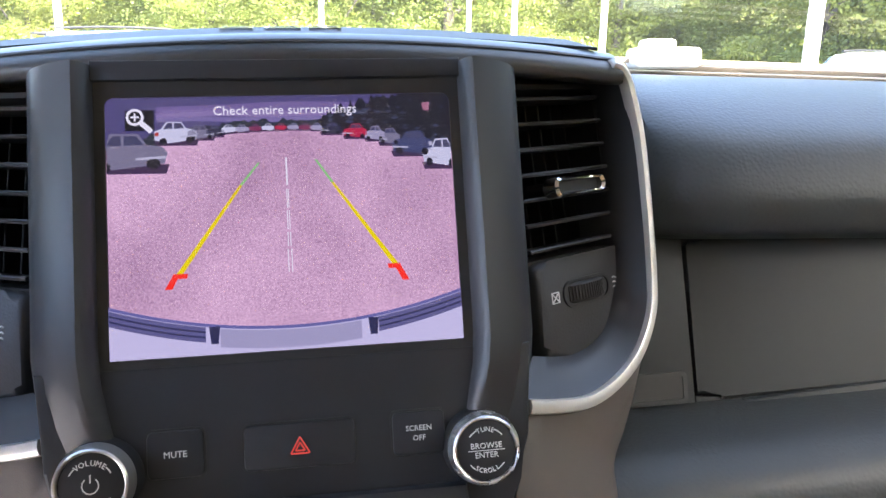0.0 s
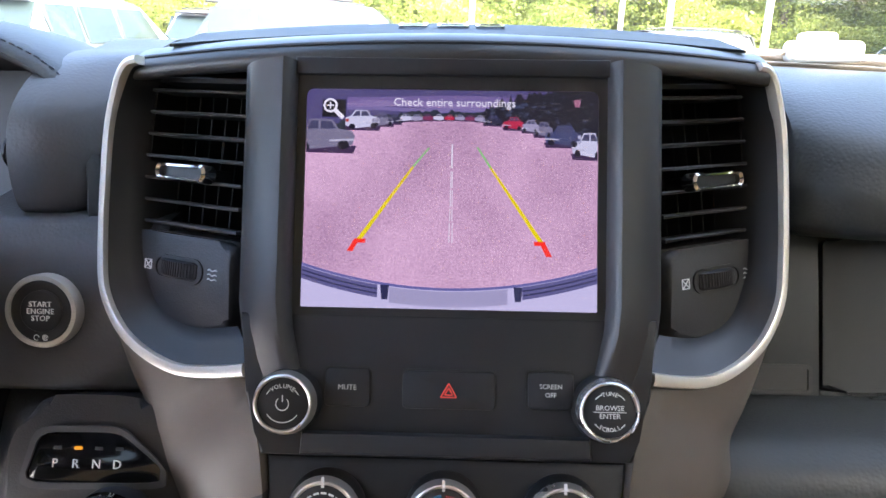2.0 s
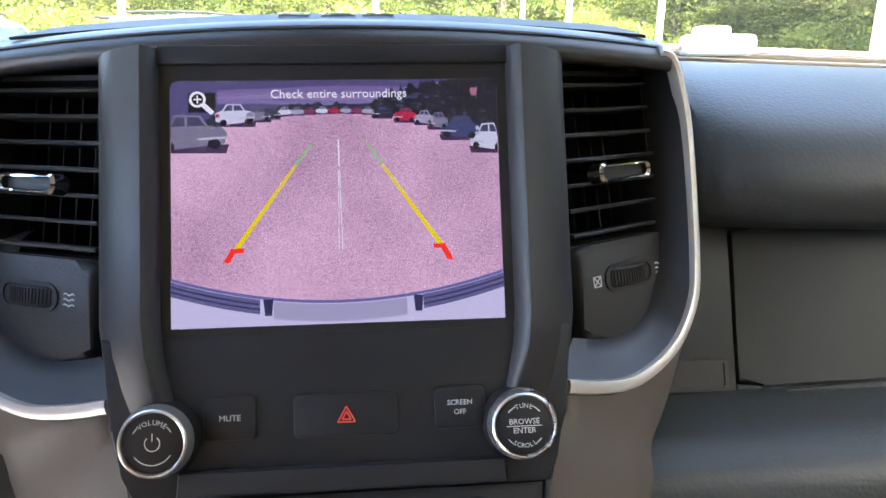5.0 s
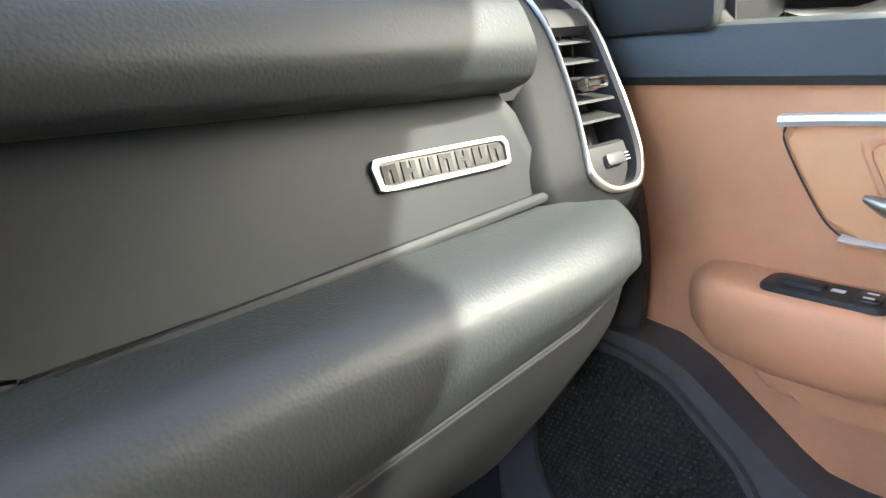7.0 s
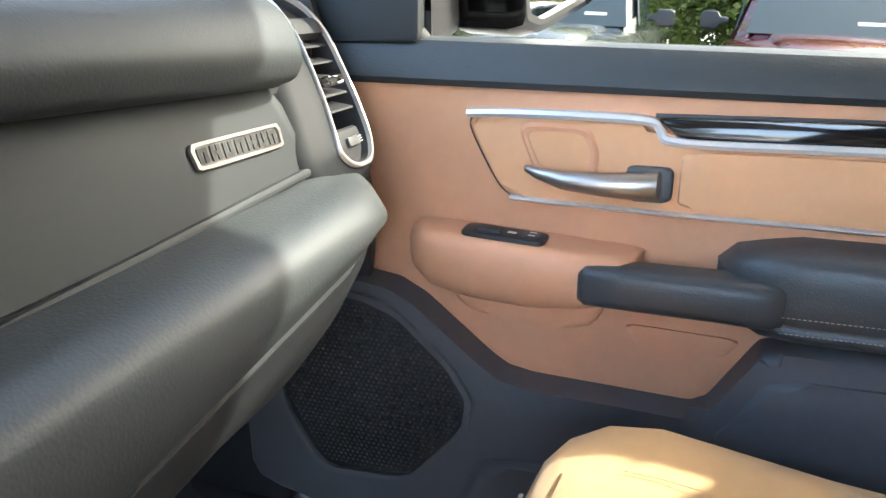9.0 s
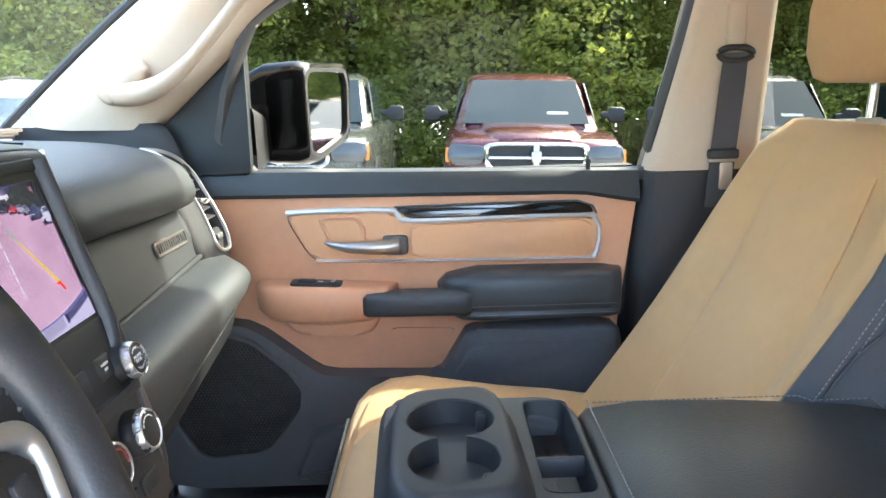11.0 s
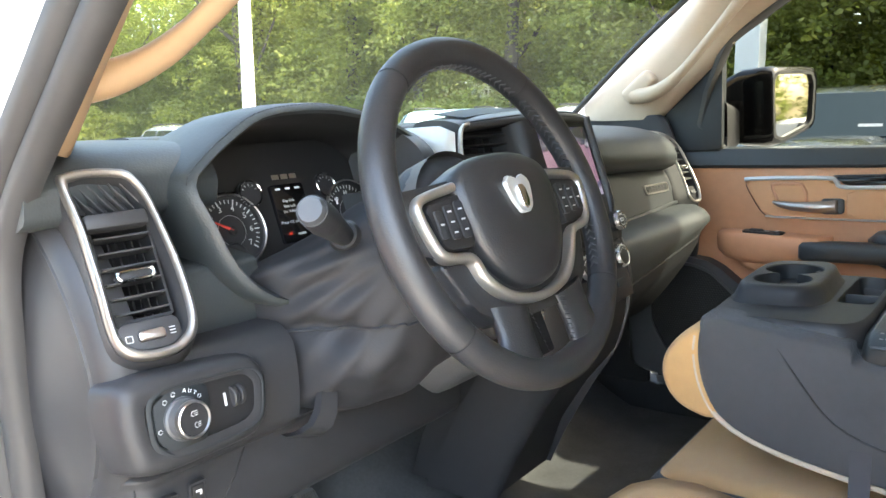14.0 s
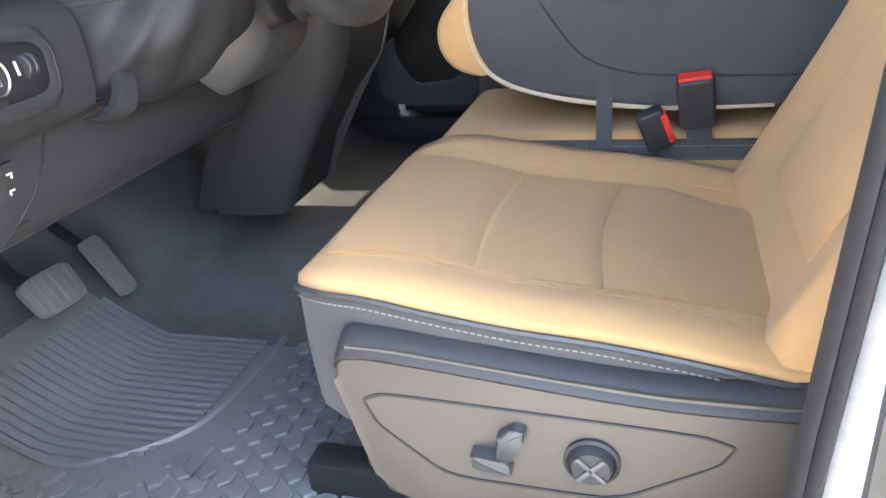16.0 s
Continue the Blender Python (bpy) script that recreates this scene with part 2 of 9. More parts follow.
def loft(secs, closed=True, caps=True):
    bm = bmesh.new()
    rows = [[bm.verts.new(p) for p in s] for s in secs]
    k = len(rows[0])
    for a, b in zip(rows, rows[1:]):
        for i in range(k if closed else k - 1):
            j = (i + 1) % k
            bm.faces.new((a[i], a[j], b[j], b[i]))
    if caps and closed:
        bm.faces.new(rows[0][::-1])
        bm.faces.new(rows[-1])
    return bm


def tube(pts, r, n=10, closed=False, flat=1.0, up=(0, 0, 1)):
    """A round (or flattened) rod along points; r a number or a list."""
    p = [Vector(q) for q in pts]
    secs, k = [], len(p)
    for i, q in enumerate(p):
        d = (p[(i + 1) % k] - p[i - 1]) if closed else (p[min(i + 1, k - 1)] - p[max(i - 1, 0)])
        d.normalize()
        a = d.cross(Vector(up))
        a = a.normalized() if a.length > 1e-4 else d.orthogonal().normalized()
        b = a.cross(d)
        ri = r[i] if isinstance(r, (list, tuple)) else r
        secs.append([q + ri * (math.cos(2 * math.pi * j / n) * a + flat * math.sin(2 * math.pi * j / n) * b) for j in range(n)])
    if closed:
        secs.append(secs[0])
    return loft(secs, caps=not closed)


def prism(poly, depth, m=None, r=0.0, seg=2, back=0.0):
    """A 2D outline (u, v) raised from w = back to w = depth, its edges rounded by r."""
    bm = bmesh.new()
    lo = [bm.verts.new((u, v, back)) for u, v in poly]
    hi = [bm.verts.new((u, v, depth)) for u, v in poly]
    k = len(poly)
    bm.faces.new(lo[::-1])
    top = bm.faces.new(hi)
    for i in range(k):
        bm.faces.new((lo[i], lo[(i + 1) % k], hi[(i + 1) % k], hi[i]))
    if r:
        bmesh.ops.bevel(bm, geom=list(top.edges), offset=r, segments=seg, profile=0.5, affect="EDGES")
    if m is not None:
        bm.transform(m)
    return bm


def ring_prism(outer, inner, depth, m=None, back=0.0, lip=0.0):
    """A frame between two outlines of equal length; lip lowers the outer rim."""
    k = len(outer)
    secs = [[(*p, back) for p in outer], [(*p, depth - lip) for p in outer], [((a[0] + b[0]) / 2, (a[1] + b[1]) / 2, depth) for a, b in zip(outer, inner)],
            [(*p, depth - lip) for p in inner], [(*p, back) for p in inner]]
    bm = loft(secs + [secs[0]], caps=False)
    if m is not None:
        bm.transform(m)
    return bm


def lathe(profile, n=32, m=None, caps=True):
    """profile: (radius, height) rows round the w axis."""
    secs = [[(max(r, 1e-5) * math.cos(2 * math.pi * i / n), max(r, 1e-5) * math.sin(2 * math.pi * i / n), h) for i in range(n)] for r, h in profile]
    bm = loft(secs, caps=caps)
    if m is not None:
        bm.transform(m)
    return bm


def rrect(w, h, r, n=4, c=(0, 0)):
    """Rounded rectangle outline."""
    out = []
    for cx, cy, a in ((w / 2 - r, h / 2 - r, 0), (-w / 2 + r, h / 2 - r, 90), (-w / 2 + r, -h / 2 + r, 180), (w / 2 - r, -h / 2 + r, 270)):
        for i in range(n + 1):
            t = radians(a + 90 * i / n)
            out.append((c[0] + cx + r * math.cos(t), c[1] + cy + r * math.sin(t)))
    return out


def soften(poly, n=4, keep=0.25):
    """Rounds the corners of an outline."""
    out, k = [], len(poly)
    for i in range(k):
        a, b, c = (Vector(poly[(i + j) % k]).to_2d() for j in (-1, 0, 1))
        p, q = b.lerp(a, keep), b.lerp(c, keep)
        for s in range(n + 1):
            t = s / n
            v = p.lerp(b, t).lerp(b.lerp(q, t), t)
            out.append((v.x, v.y))
    return out


def scaled(poly, dx, dy=None):
    """Outline drawn in by about dx, dy."""
    xs, ys = [p[0] for p in poly], [p[1] for p in poly]
    cx, cy, w, h = (min(xs) + max(xs)) / 2, (min(ys) + max(ys)) / 2, max(xs) - min(xs), max(ys) - min(ys)
    dy = dx if dy is None else dy
    return [(cx + (x - cx) * (w - 2 * dx) / w, cy + (y - cy) * (h - 2 * dy) / h) for x, y in poly]


def text(s, size, m, depth=0.0003, align="CENTER", spacing=1.0):
    cu = bpy.data.curves.new("t", "FONT")
    cu.body, cu.size, cu.align_x, cu.align_y, cu.extrude, cu.resolution_u = s, size, align, "CENTER", depth, 2
    cu.space_character = spacing
    ob = bpy.data.objects.new("t", cu)
    me = bpy.data.meshes.new_from_object(ob)
    bm = bmesh.new()
    bm.from_mesh(me)
    bm.transform(m)
    bpy.data.objects.remove(ob), bpy.data.curves.remove(cu), bpy.data.meshes.remove(me)
    return bm


def sheet(f, nu, nv, thick=0.0):
    """A surface f(s, t), s and t from 0 to 1, thickened along its normal."""
    bm = bmesh.new()
    g = [[bm.verts.new(f(i / nu, j / nv)) for j in range(nv + 1)] for i in range(nu + 1)]
    for i in range(nu):
        for j in range(nv):
            bm.faces.new((g[i][j], g[i + 1][j], g[i + 1][j + 1], g[i][j + 1]))
    if thick:
        bmesh.ops.recalc_face_normals(bm, faces=bm.faces)
        bmesh.ops.solidify(bm, geom=bm.faces[:], thickness=thick)
    return bm


def stitches(pts, parent, name="stitching", r=0.0008, gap=0.006, material=None):
    """A row of short raised stitches along a line."""
    p = [Vector(q) for q in pts]
    bm, run = bmesh.new(), 0.0
    parts = []
    for a, b in zip(p, p[1:]):
        d = (b - a).length
        while run < d:
            s = a.lerp(b, run / d)
            e = s + (b - a).normalized() * gap * 0.62
            parts.append(tube([s, s.lerp(e, 0.5) + Vector((0, 0, r * 0.3)), e], r, 5))
            run += gap
        run -= d
    return part(name, join(*parts), material or STITCH, parent)

# ---- dashboard ----
FS = frame_at((0, 0, 1.25), (1, 0, 0), (0, 0.287, 0.958))        # plane of the display: u right, v up, w towards the seats


def dash_loft(xs, sec, name, material, parent, n=5, label="", closed=True):
    """Sections in (y, z) along x; sec(x) gives the outline."""
    secs = []
    for x in xs:
        pts = spline([(x, y, z) for y, z in sec(x)], n, closed=True)
        secs.append(pts)
    return part(name, loft(secs), material, parent, label, sharp=50)


def steps(a, b, n):
    return [a + (b - a) * i / n for i in range(n + 1)]


dash = thing("dashboard", "black grained dashboard across the cab under the windscreen", "dashboard", kind="structure", at=(0, 0.3, 0.95))

# passenger upper pad, a rolled cushion over the glove box
def pad_sec(x):
    e = max(0.0, (x - 0.60) / 0.10)
    f = max(0.0, min(1.0, (0.285 - x) / 0.05))
    d = 0.012 * e * e + 0.034 * (1 - math.sqrt(max(0.0, 1 - f * f)))
    t = -0.018 * (x - 0.23) / 0.45
    q = 0.6 * d
    return [(0.50, 1.385 + t), (0.34, 1.392 + t), (0.20, 1.380 + t), (0.115 + q, 1.352 + t), (0.086 + d, 1.318 + t), (0.084 + d, 1.293 + t), (0.102 + d, 1.277 + t), (0.17, 1.270 + t), (0.50, 1.27 + t)]


dash_loft([0.237, 0.242, 0.25, 0.262, 0.285] + steps(0.33, 0.668, 8), pad_sec, "upper_pad", PAD, dash, n=6)


# driver side dash top
def drv_top(x):
    return [(0.50, 1.388), (0.36, 1.394), (0.22, 1.385), (0.165, 1.365), (0.150, 1.33), (0.20, 1.30), (0.50, 1.29)]


dash_loft(steps(-0.84, -0.62, 5), drv_top, "upper_pad", PAD, dash, n=5)
dash_loft(steps(-0.25, 0.23, 5), lambda x: [(0.52, 1.387), (0.36, 1.396), (0.24, 1.396), (0.20, 1.385), (0.22, 1.34), (0.52, 1.33)], "top_panel", PAD, dash, n=4)
dash_loft(steps(-0.62, -0.25, 5), lambda x: [(0.52, 1.387), (0.40, 1.396), (0.35, 1.396), (0.33, 1.385), (0.34, 1.34), (0.52, 1.33)], "top_panel", PAD, dash, n=4)
dash_loft(steps(0.668, 0.84, 4), lambda x: [(0.50, 1.36), (0.36, 1.364), (0.265, 1.353), (0.235, 1.338), (0.225, 1.28), (0.50, 1.26)], "upper_pad", PAD, dash, n=4)
SP = lambda x: 0.03 * max(0.0, (x + 0.285) / 0.037) ** 2
# pad between the cluster hood and the centre stack
dash_loft([-0.304, -0.290, -0.275, -0.262, -0.252, -0.248], lambda x: [(0.30, 1.398), (0.22, 1.398), (0.145 + SP(x), 1.385), (0.095 + SP(x), 1.35), (0.090 + SP(x), 1.30), (0.115 + SP(x), 1.278), (0.22, 1.27), (0.30, 1.27)], "side_pad", LEFTPAD, dash, n=5)

# glove box panel with its lower lip, and the blank panel beside it
GP = frame_at((0, 0.105, 1.2), (1, 0, 0), (0, 0.28, 0.96))
gl_out = [(0.268, 0.072), (0.268, -0.036), (0.286, -0.038), (0.298, -0.052), (0.694, -0.036), (0.672, 0.040), (0.655, 0.066)]
glove = part("glove_box_lid", prism(soften(gl_out, 3, 0.04), 0.0, GP, r=0.003, back=-0.02), SOFTBLACK, dash, "matt black glove box lid with a chamfered lower lip")
lip = [(0.300, -0.041), (0.693, -0.025), (0.695, -0.035), (0.298, -0.052)]
part("lip", prism(lip, 0.006, GP, r=0.004, back=-0.004), SOFTBLACK, glove)
part("blank_panel", prism([(0.20, 0.09), (0.20, -0.05), (0.2668, -0.047), (0.2662, 0.075)], -0.001, GP, r=0.002, back=-0.02), SOFTBLACK, dash)
part("lower_strip", prism([(0.2672, -0.0375), (0.285, -0.0395), (0.297, -0.0535), (0.297, -0.064), (0.2672, -0.062)], -0.002, GP, r=0.001, back=-0.02), SOFTBLACK, dash)
part("slot_frame", ring_prism(rrect(0.056, 0.021, 0.003, c=(0.232, -0.030)), rrect(0.050, 0.016, 0.002, c=(0.232, -0.030)), 0.002, GP, back=-0.002), PLASTIC, dash)
part("slot_cover", prism(rrect(0.050, 0.016, 0.002, c=(0.232, -0.030)), 0.001, GP, back=-0.004), DARK, dash, "ribbed black slot cover")
part("reveal", box((0.46, 0.17, 1.262), (0.50, 0.08, 0.03)), DARK, dash)

# lower padded roll, from the stack to the passenger door
def low_sec(x):
    e = max(0.0, (x - 0.655) / 0.13)
    d = 0.085 * e * e
    s = 0.012 * (x - 0.25)
    q = 1.070 + 0.12 * (x - 0.44)
    return [(0.115, 1.155 + s), (0.060 + d, 1.156 + s), (0.030 + d, 1.150 + s), (0.012 + d, 1.134 + s), (0.009 + d, 0.5 * (1.134 + s + q) + 0.004), (0.020 + d, q + 0.010), (0.028 + d, q + 0.001), (0.050 + d, q - 0.004), (0.16, q - 0.004), (0.20, 1.10)]


dash_loft(steps(0.15, 0.80, 12), low_sec, "knee_roll", PAD, dash, n=6, label="soft grained knee roll")


def under_sec(x):
    e = max(0.0, (x - 0.655) / 0.13)
    d = 0.085 * e * e
    q = 1.070 + 0.12 * (x - 0.44)
    return [(0.16, q + 0.005), (0.045 + d, q - 0.001), (0.031 + d, q - 0.004), (0.030 + d, q - 0.012), (0.052 + d, q - 0.062), (0.14 + d, 0.92), (0.22, 0.87), (0.34, 0.88), (0.34, 1.05)]


dash_loft(steps(0.13, 0.795, 8), under_sec, "lower_glove_box", PODBLACK, dash, n=5)

# panel under the cluster hood, left of the column
dash_loft([-0.722, -0.716, -0.70, -0.66, -0.62, -0.596, -0.590], lambda x: [(0.30, 1.25), (0.150, 1.245), (0.128, 1.225), (0.124, 1.195), (0.132, 1.163), (0.150, 1.150), (0.30, 1.15)], "filler_panel", PAD, dash, n=5)

# driver's side: knee panels
def knee_sec(x):
    f = max(0.0, min(1.0, (x + 0.70) / 0.12))
    e = max(0.0, (-0.746 - x) / 0.062) ** 2 * 0.034
    g = 0.35 * e
    return [(0.30, 1.16 - g), (0.115 + 0.02 * f + e, 1.165 - g), (0.086 + e, 1.150 - g), (0.074 + e, 1.120), (0.076 + e, 1.060), (0.090 + e, 1.035 + g), (0.14, 1.02 + g), (0.30, 1.02 + g)]


dash_loft([-0.810, -0.807, -0.802, -0.794, -0.785] + steps(-0.775, -0.588, 6), knee_sec, "switch_panel_surround", PLASTIC, dash, n=5)


def knee_low(x):
    f = (x + 0.84) / 0.60
    e = 0.045 * max(0.0, (-0.775 - x) / 0.04) ** 2
    return [(0.30, 1.05), (0.105 + e, 1.045), (0.092 + 0.03 * f + e, 1.025), (0.085 + 0.02 * f + e, 0.985), (0.103 + e, 0.945), (0.122 + e, 0.924), (0.16 + e, 0.914), (0.30, 0.91)]


dash_loft([-0.815, -0.812, -0.805, -0.795, -0.785] + steps(-0.775, -0.700, 4), knee_low, "fuse_panel", PLASTIC, dash, n=5)
dash_loft(steps(-0.700, -0.24, 8), knee_low, "knee_panel", PLASTIC, dash, n=5)
part("release_handle", loft([[(x - 0.010 * c, y - 0.002 * c, z + 0.004 * c + 0.0), (x + 0.010 * c, y - 0.006, z - 0.004 * c), (x + 0.011 * c, y + 0.004, z - 0.004 * c), (x - 0.009 * c, y + 0.010, z + 0.004 * c)] for x, y, z, c in ((-0.553, 0.075, 1.098, 0.7), (-0.555, 0.062, 1.088, 0.9), (-0.560, 0.055, 1.068, 1.1), (-0.567, 0.053, 1.048, 1.2), (-0.577, 0.054, 1.034, 1.3), (-0.592, 0.060, 1.027, 1.4), (-0.606, 0.072, 1.026, 1.2))]), PLASTIC, dash, "curved charcoal release handle", sharp=50)


def knee_at(x, z):
    """Point on the face of the knee panel."""
    row = spline([(x, y, h) for y, h in knee_low(x)[1:6]], 16)
    return min(row, key=lambda p: abs(p.z - z)) + Vector((0, -0.0002, 0))


part("panel_seam", tube([knee_at(-0.651 - 0.0475 * k, 1.030 - 0.050 * k) for k in steps(0, 2, 14)], 0.0014, 6), BLACKHOLE, dash)
part("panel_seam", tube([knee_at(-0.792 - 0.006 * k, 1.030 - 0.050 * k) for k in steps(0, 2, 14)], 0.0014, 6), BLACKHOLE, dash)
part("vent_slot", box(knee_at(-0.722, 0.950), (0.020, 0.004, 0.0022)), BLACKHOLE, dash)
# panel right of the column, with the start button, and the selector panel below it
def start_sec(x):
    return [(0.24, 1.285), (0.112, 1.283), (0.086, 1.274), (0.074, 1.245), (0.066, 1.20), (0.058, 1.178), (0.060, 1.166), (0.10, 1.156), (0.24, 1.15)]


dash_loft(steps(-0.345, -0.195, 5), start_sec, "start_button_panel", LEFTPAD, dash, n=5)


def sel_sec(x):
    d = 0.085 * max(0.0, (-0.285 - x) / 0.06) ** 2
    return [(0.24, 1.160), (0.085 + d, 1.158), (0.052 + d, 1.150), (0.030 + d, 1.120), (0.015 + d, 1.08), (0.02 + d, 1.04), (0.06 + d, 1.00), (0.12 + d, 0.97), (0.24, 0.96)]


dash_loft([-0.345, -0.335, -0.325, -0.31, -0.295] + steps(-0.28, -0.105, 5), sel_sec, "selector_panel", LEFTPAD, dash, n=5)
part("core", box((0, 0.42, 1.17), (1.66, 0.22, 0.36), 0.02), DARK, dash)
part("core", box((0, 0.40, 0.97), (1.60, 0.12, 0.18), 0.02), DARK, dash)
# rounded ends of the dash towards the doors
end_face = [(1.392, 0.185), (1.378, 0.168), (1.34, 0.152), (1.29, 0.138), (1.24, 0.124), (1.19, 0.106), (1.14, 0.090), (1.08, 0.084), (1.02, 0.088), (0.96, 0.100), (0.91, 0.118), (0.87, 0.145), (0.85, 0.18)]
ridge = [(1.392, 0.345), (1.372, 0.285), (1.350, 0.245), (1.325, 0.214), (1.289, 0.171), (1.236, 0.131), (1.177, 0.105), (1.12, 0.096), (1.07, 0.107), (1.028, 0.128), (0.98, 0.158), (0.933, 0.187), (0.85, 0.24)]
for s in (-1, 1):
    secs = []
    if s < 0:
        for p in spline([(0, y, z) for z, y in ridge], 4):
            secs.append([Vector((-x, min(y, 0.50), p.z)) for x, y in ((0.770, 0.50), (0.770, p.y - 0.014), (0.785, p.y - 0.0165), (0.799, p.y - 0.014), (0.809, p.y - 0.007), (0.8145, p.y + 0.004), (0.8158, p.y + 0.012), (0.8115, p.y + 0.0145), (0.8115, p.y + 0.0170), (0.8158, p.y + 0.0195), (0.8150, p.y + 0.034), (0.822, p.y + 0.07), (0.834, p.y + 0.14), (0.845, 0.50))])
        part("dash_end", loft(secs), PLASTIC, dash, "rounded charcoal dash end", sharp=50)
        continue
    for p in spline([(0, y, z) for z, y in end_face], 3):
        x0 = 0.812
        secs.append([Vector((s * x, y, p.z)) for x, y in ((x0, 0.46), (x0, p.y + 0.03), (x0 + 0.012, p.y + 0.010), (x0 + 0.028, p.y + 0.012), (x0 + 0.042, p.y + 0.030), (x0 + 0.049, p.y + 0.058), (x0 + 0.050, p.y + 0.082), (x0 + 0.046, p.y + 0.094), (x0 + 0.036, p.y + 0.100), (x0 + 0.034, 0.46))])
    part("dash_end", loft(secs), PLASTIC, dash, "rounded charcoal dash end", sharp=50)

# ---- centre stack ----
stack = thing("centre_stack", "satin black centre stack with touch display, knobs and vents", "centre console", at=(0, 0.05, 0.95))
part("lower_face", prism([(-0.120, -0.004), (0.120, -0.004), (0.116, -0.050), (0.108, -0.072), (0.106, -0.085), (-0.106, -0.085), (-0.108, -0.072), (-0.116, -0.050)], 0.002, FS, r=0.002, back=-0.05), STACK, stack)
for s in (-1, 1):
    # rounded columns beside the display
    secs = []
    for v in steps(-0.076, 0.144, 14):
        o = 0.0 if v > -0.005 else (v + 0.005) * 0.22
        f = max(0.0, min(1.0, (v + 0.072) / 0.060))
        f = f * f * (3 - 2 * f)
        secs.append([FS @ Vector((s * (q + o), v, w if w < 0 else w * f + 0.0005)) for q, w in ((0.0895, -0.002), (0.0915, 0.004), (0.0945, 0.0095), (0.0975, 0.011), (0.1015, 0.0098), (0.112, 0.0045), (0.1195, -0.001), (0.1245, -0.009), (0.127, -0.02), (0.128, -0.06), (0.09, -0.06))])
    part("column", loft(secs), STACKCOL, stack, "rounded dark satin column", sharp=40)
part("display_bezel", ring_prism(rrect(0.186, 0.146, 0.006, c=(0, 0.066)), rrect(0.1712, 0.1286, 0.005, c=(0, 0.064)), 0.0012, FS, back=-0.01), DARK, stack)
part("display_backing", box((0, 0.064, -0.012), (0.19, 0.15, 0.016), m=FS), DARK, stack)
# lower climate panel
part("climate_panel", prism([(-0.104, -0.086), (0.104, -0.086), (0.098, -0.19), (-0.098, -0.19)], -0.004, FS, r=0.004, back=-0.06), STACK, stack)
part("tray_lid", prism([(-0.0815, -0.0705), (0.0815, -0.0705), (0.0825, -0.083), (-0.0825, -0.083)], 0.009, FS, r=0.003, back=-0.01), STACK, stack, "slim black storage slot lid")
# brow over the stack
def brow(x):
    k = (x / 0.215) ** 2
    y0, z = 0.044 + 0.048 * k, -0.0115 * k
    return [(y0 + 0.003, 1.3865 + z), (y0 - 0.002, 1.3895 + z), (y0 - 0.001, 1.3955 + z), (y0 + 0.006, 1.4010 + z), (y0 + 0.022, 1.4060 + z), (0.115 + 0.02 * k, 1.4085 + z), (0.17, 1.409 + z), (0.186, 1.402 + z), (0.186, 1.39 + z), (y0 + 0.03, 1.3865 + z)]


secs = []
for x in steps(-0.213, 0.202, 28):
    secs.append(spline([(x, y, z) for y, z in brow(x)], 3, closed=True))
part("brow", loft(secs), BROW, stack, "charcoal satin hood over the display", sharp=50)
part("brow_trim", sheet(lambda s, t: Vector((-0.19 + 0.38 * s, 0.098 + 0.062 * t, 1.4080 - 0.0115 * ((-0.19 + 0.38 * s) / 0.215) ** 2 + 0.0095 * t)), 24, 3, 0.002), mat("blue_black_satin", (0.030, 0.036, 0.044), 0.50, spec=0.2), stack, "blue-black satin top strip")
for x0, w in ((-0.030, 0.020), (-0.002, 0.022), (0.024, 0.020)):
    part("badge_bar", ring_prism(rrect(w, 0.018, 0.002, c=(x0, 0)), rrect(w - 0.005, 0.011, 0.001, c=(x0, 0)), 0.0012, frame_at((0.0, 0.136, 1.4142), (1, 0, 0), (0, 1, 0.153))), CHROME, stack)
# Pale bead stands in for the highlight on the brow's front edge.
part("brow_glint", tube([(x, 0.0485 + 0.048 * (x / 0.215) ** 2, 1.4005 - 0.0115 * (x / 0.215) ** 2) for x in steps(-0.205, 0.195, 28)], 0.0013, 6), COLUMN, stack, "pale bead painting the highlight along the front edge")
# Added black filler: keeps the hollow under the brow dark.
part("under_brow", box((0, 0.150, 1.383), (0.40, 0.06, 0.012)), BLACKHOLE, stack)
part("display_crown", prism([(-0.092, 0.136), (0.092, 0.136), (0.092, 0.1465), (-0.092, 0.1465)], 0.004, FS, r=0.002, back=-0.02), STACK, stack)

# silver frames round the centre vents; each side sweeps back from the stack
SWEEP = {-1: 0.5, 1: 0.62}
SPAN = {-1: 1.0, 1: 0.88}


def vent_plane(s, x, z, d=0.0):
    x = 0.117 + (x - 0.117) * SPAN[s]
    return Vector((s * x, -0.008 + d + SWEEP[s] * (x - 0.117) + 0.25 * (z - 1.213), z))


lip_half = [(0.204, 1.3915), (0.212, 1.3895), (0.219, 1.383), (0.224, 1.371), (0.230, 1.345), (0.2325, 1.305), (0.233, 1.262), (0.230, 1.238), (0.216, 1.217), (0.195, 1.2045), (0.168, 1.1990), (0.140, 1.2030), (0.117, 1.2090)]
lining_half = [(0.200, 1.380), (0.204, 1.378), (0.208, 1.374), (0.211, 1.364), (0.213, 1.340), (0.213, 1.305), (0.212, 1.265), (0.208, 1.248), (0.198, 1.230), (0.183, 1.2225), (0.166, 1.2205), (0.148, 1.2235), (0.131, 1.228)]
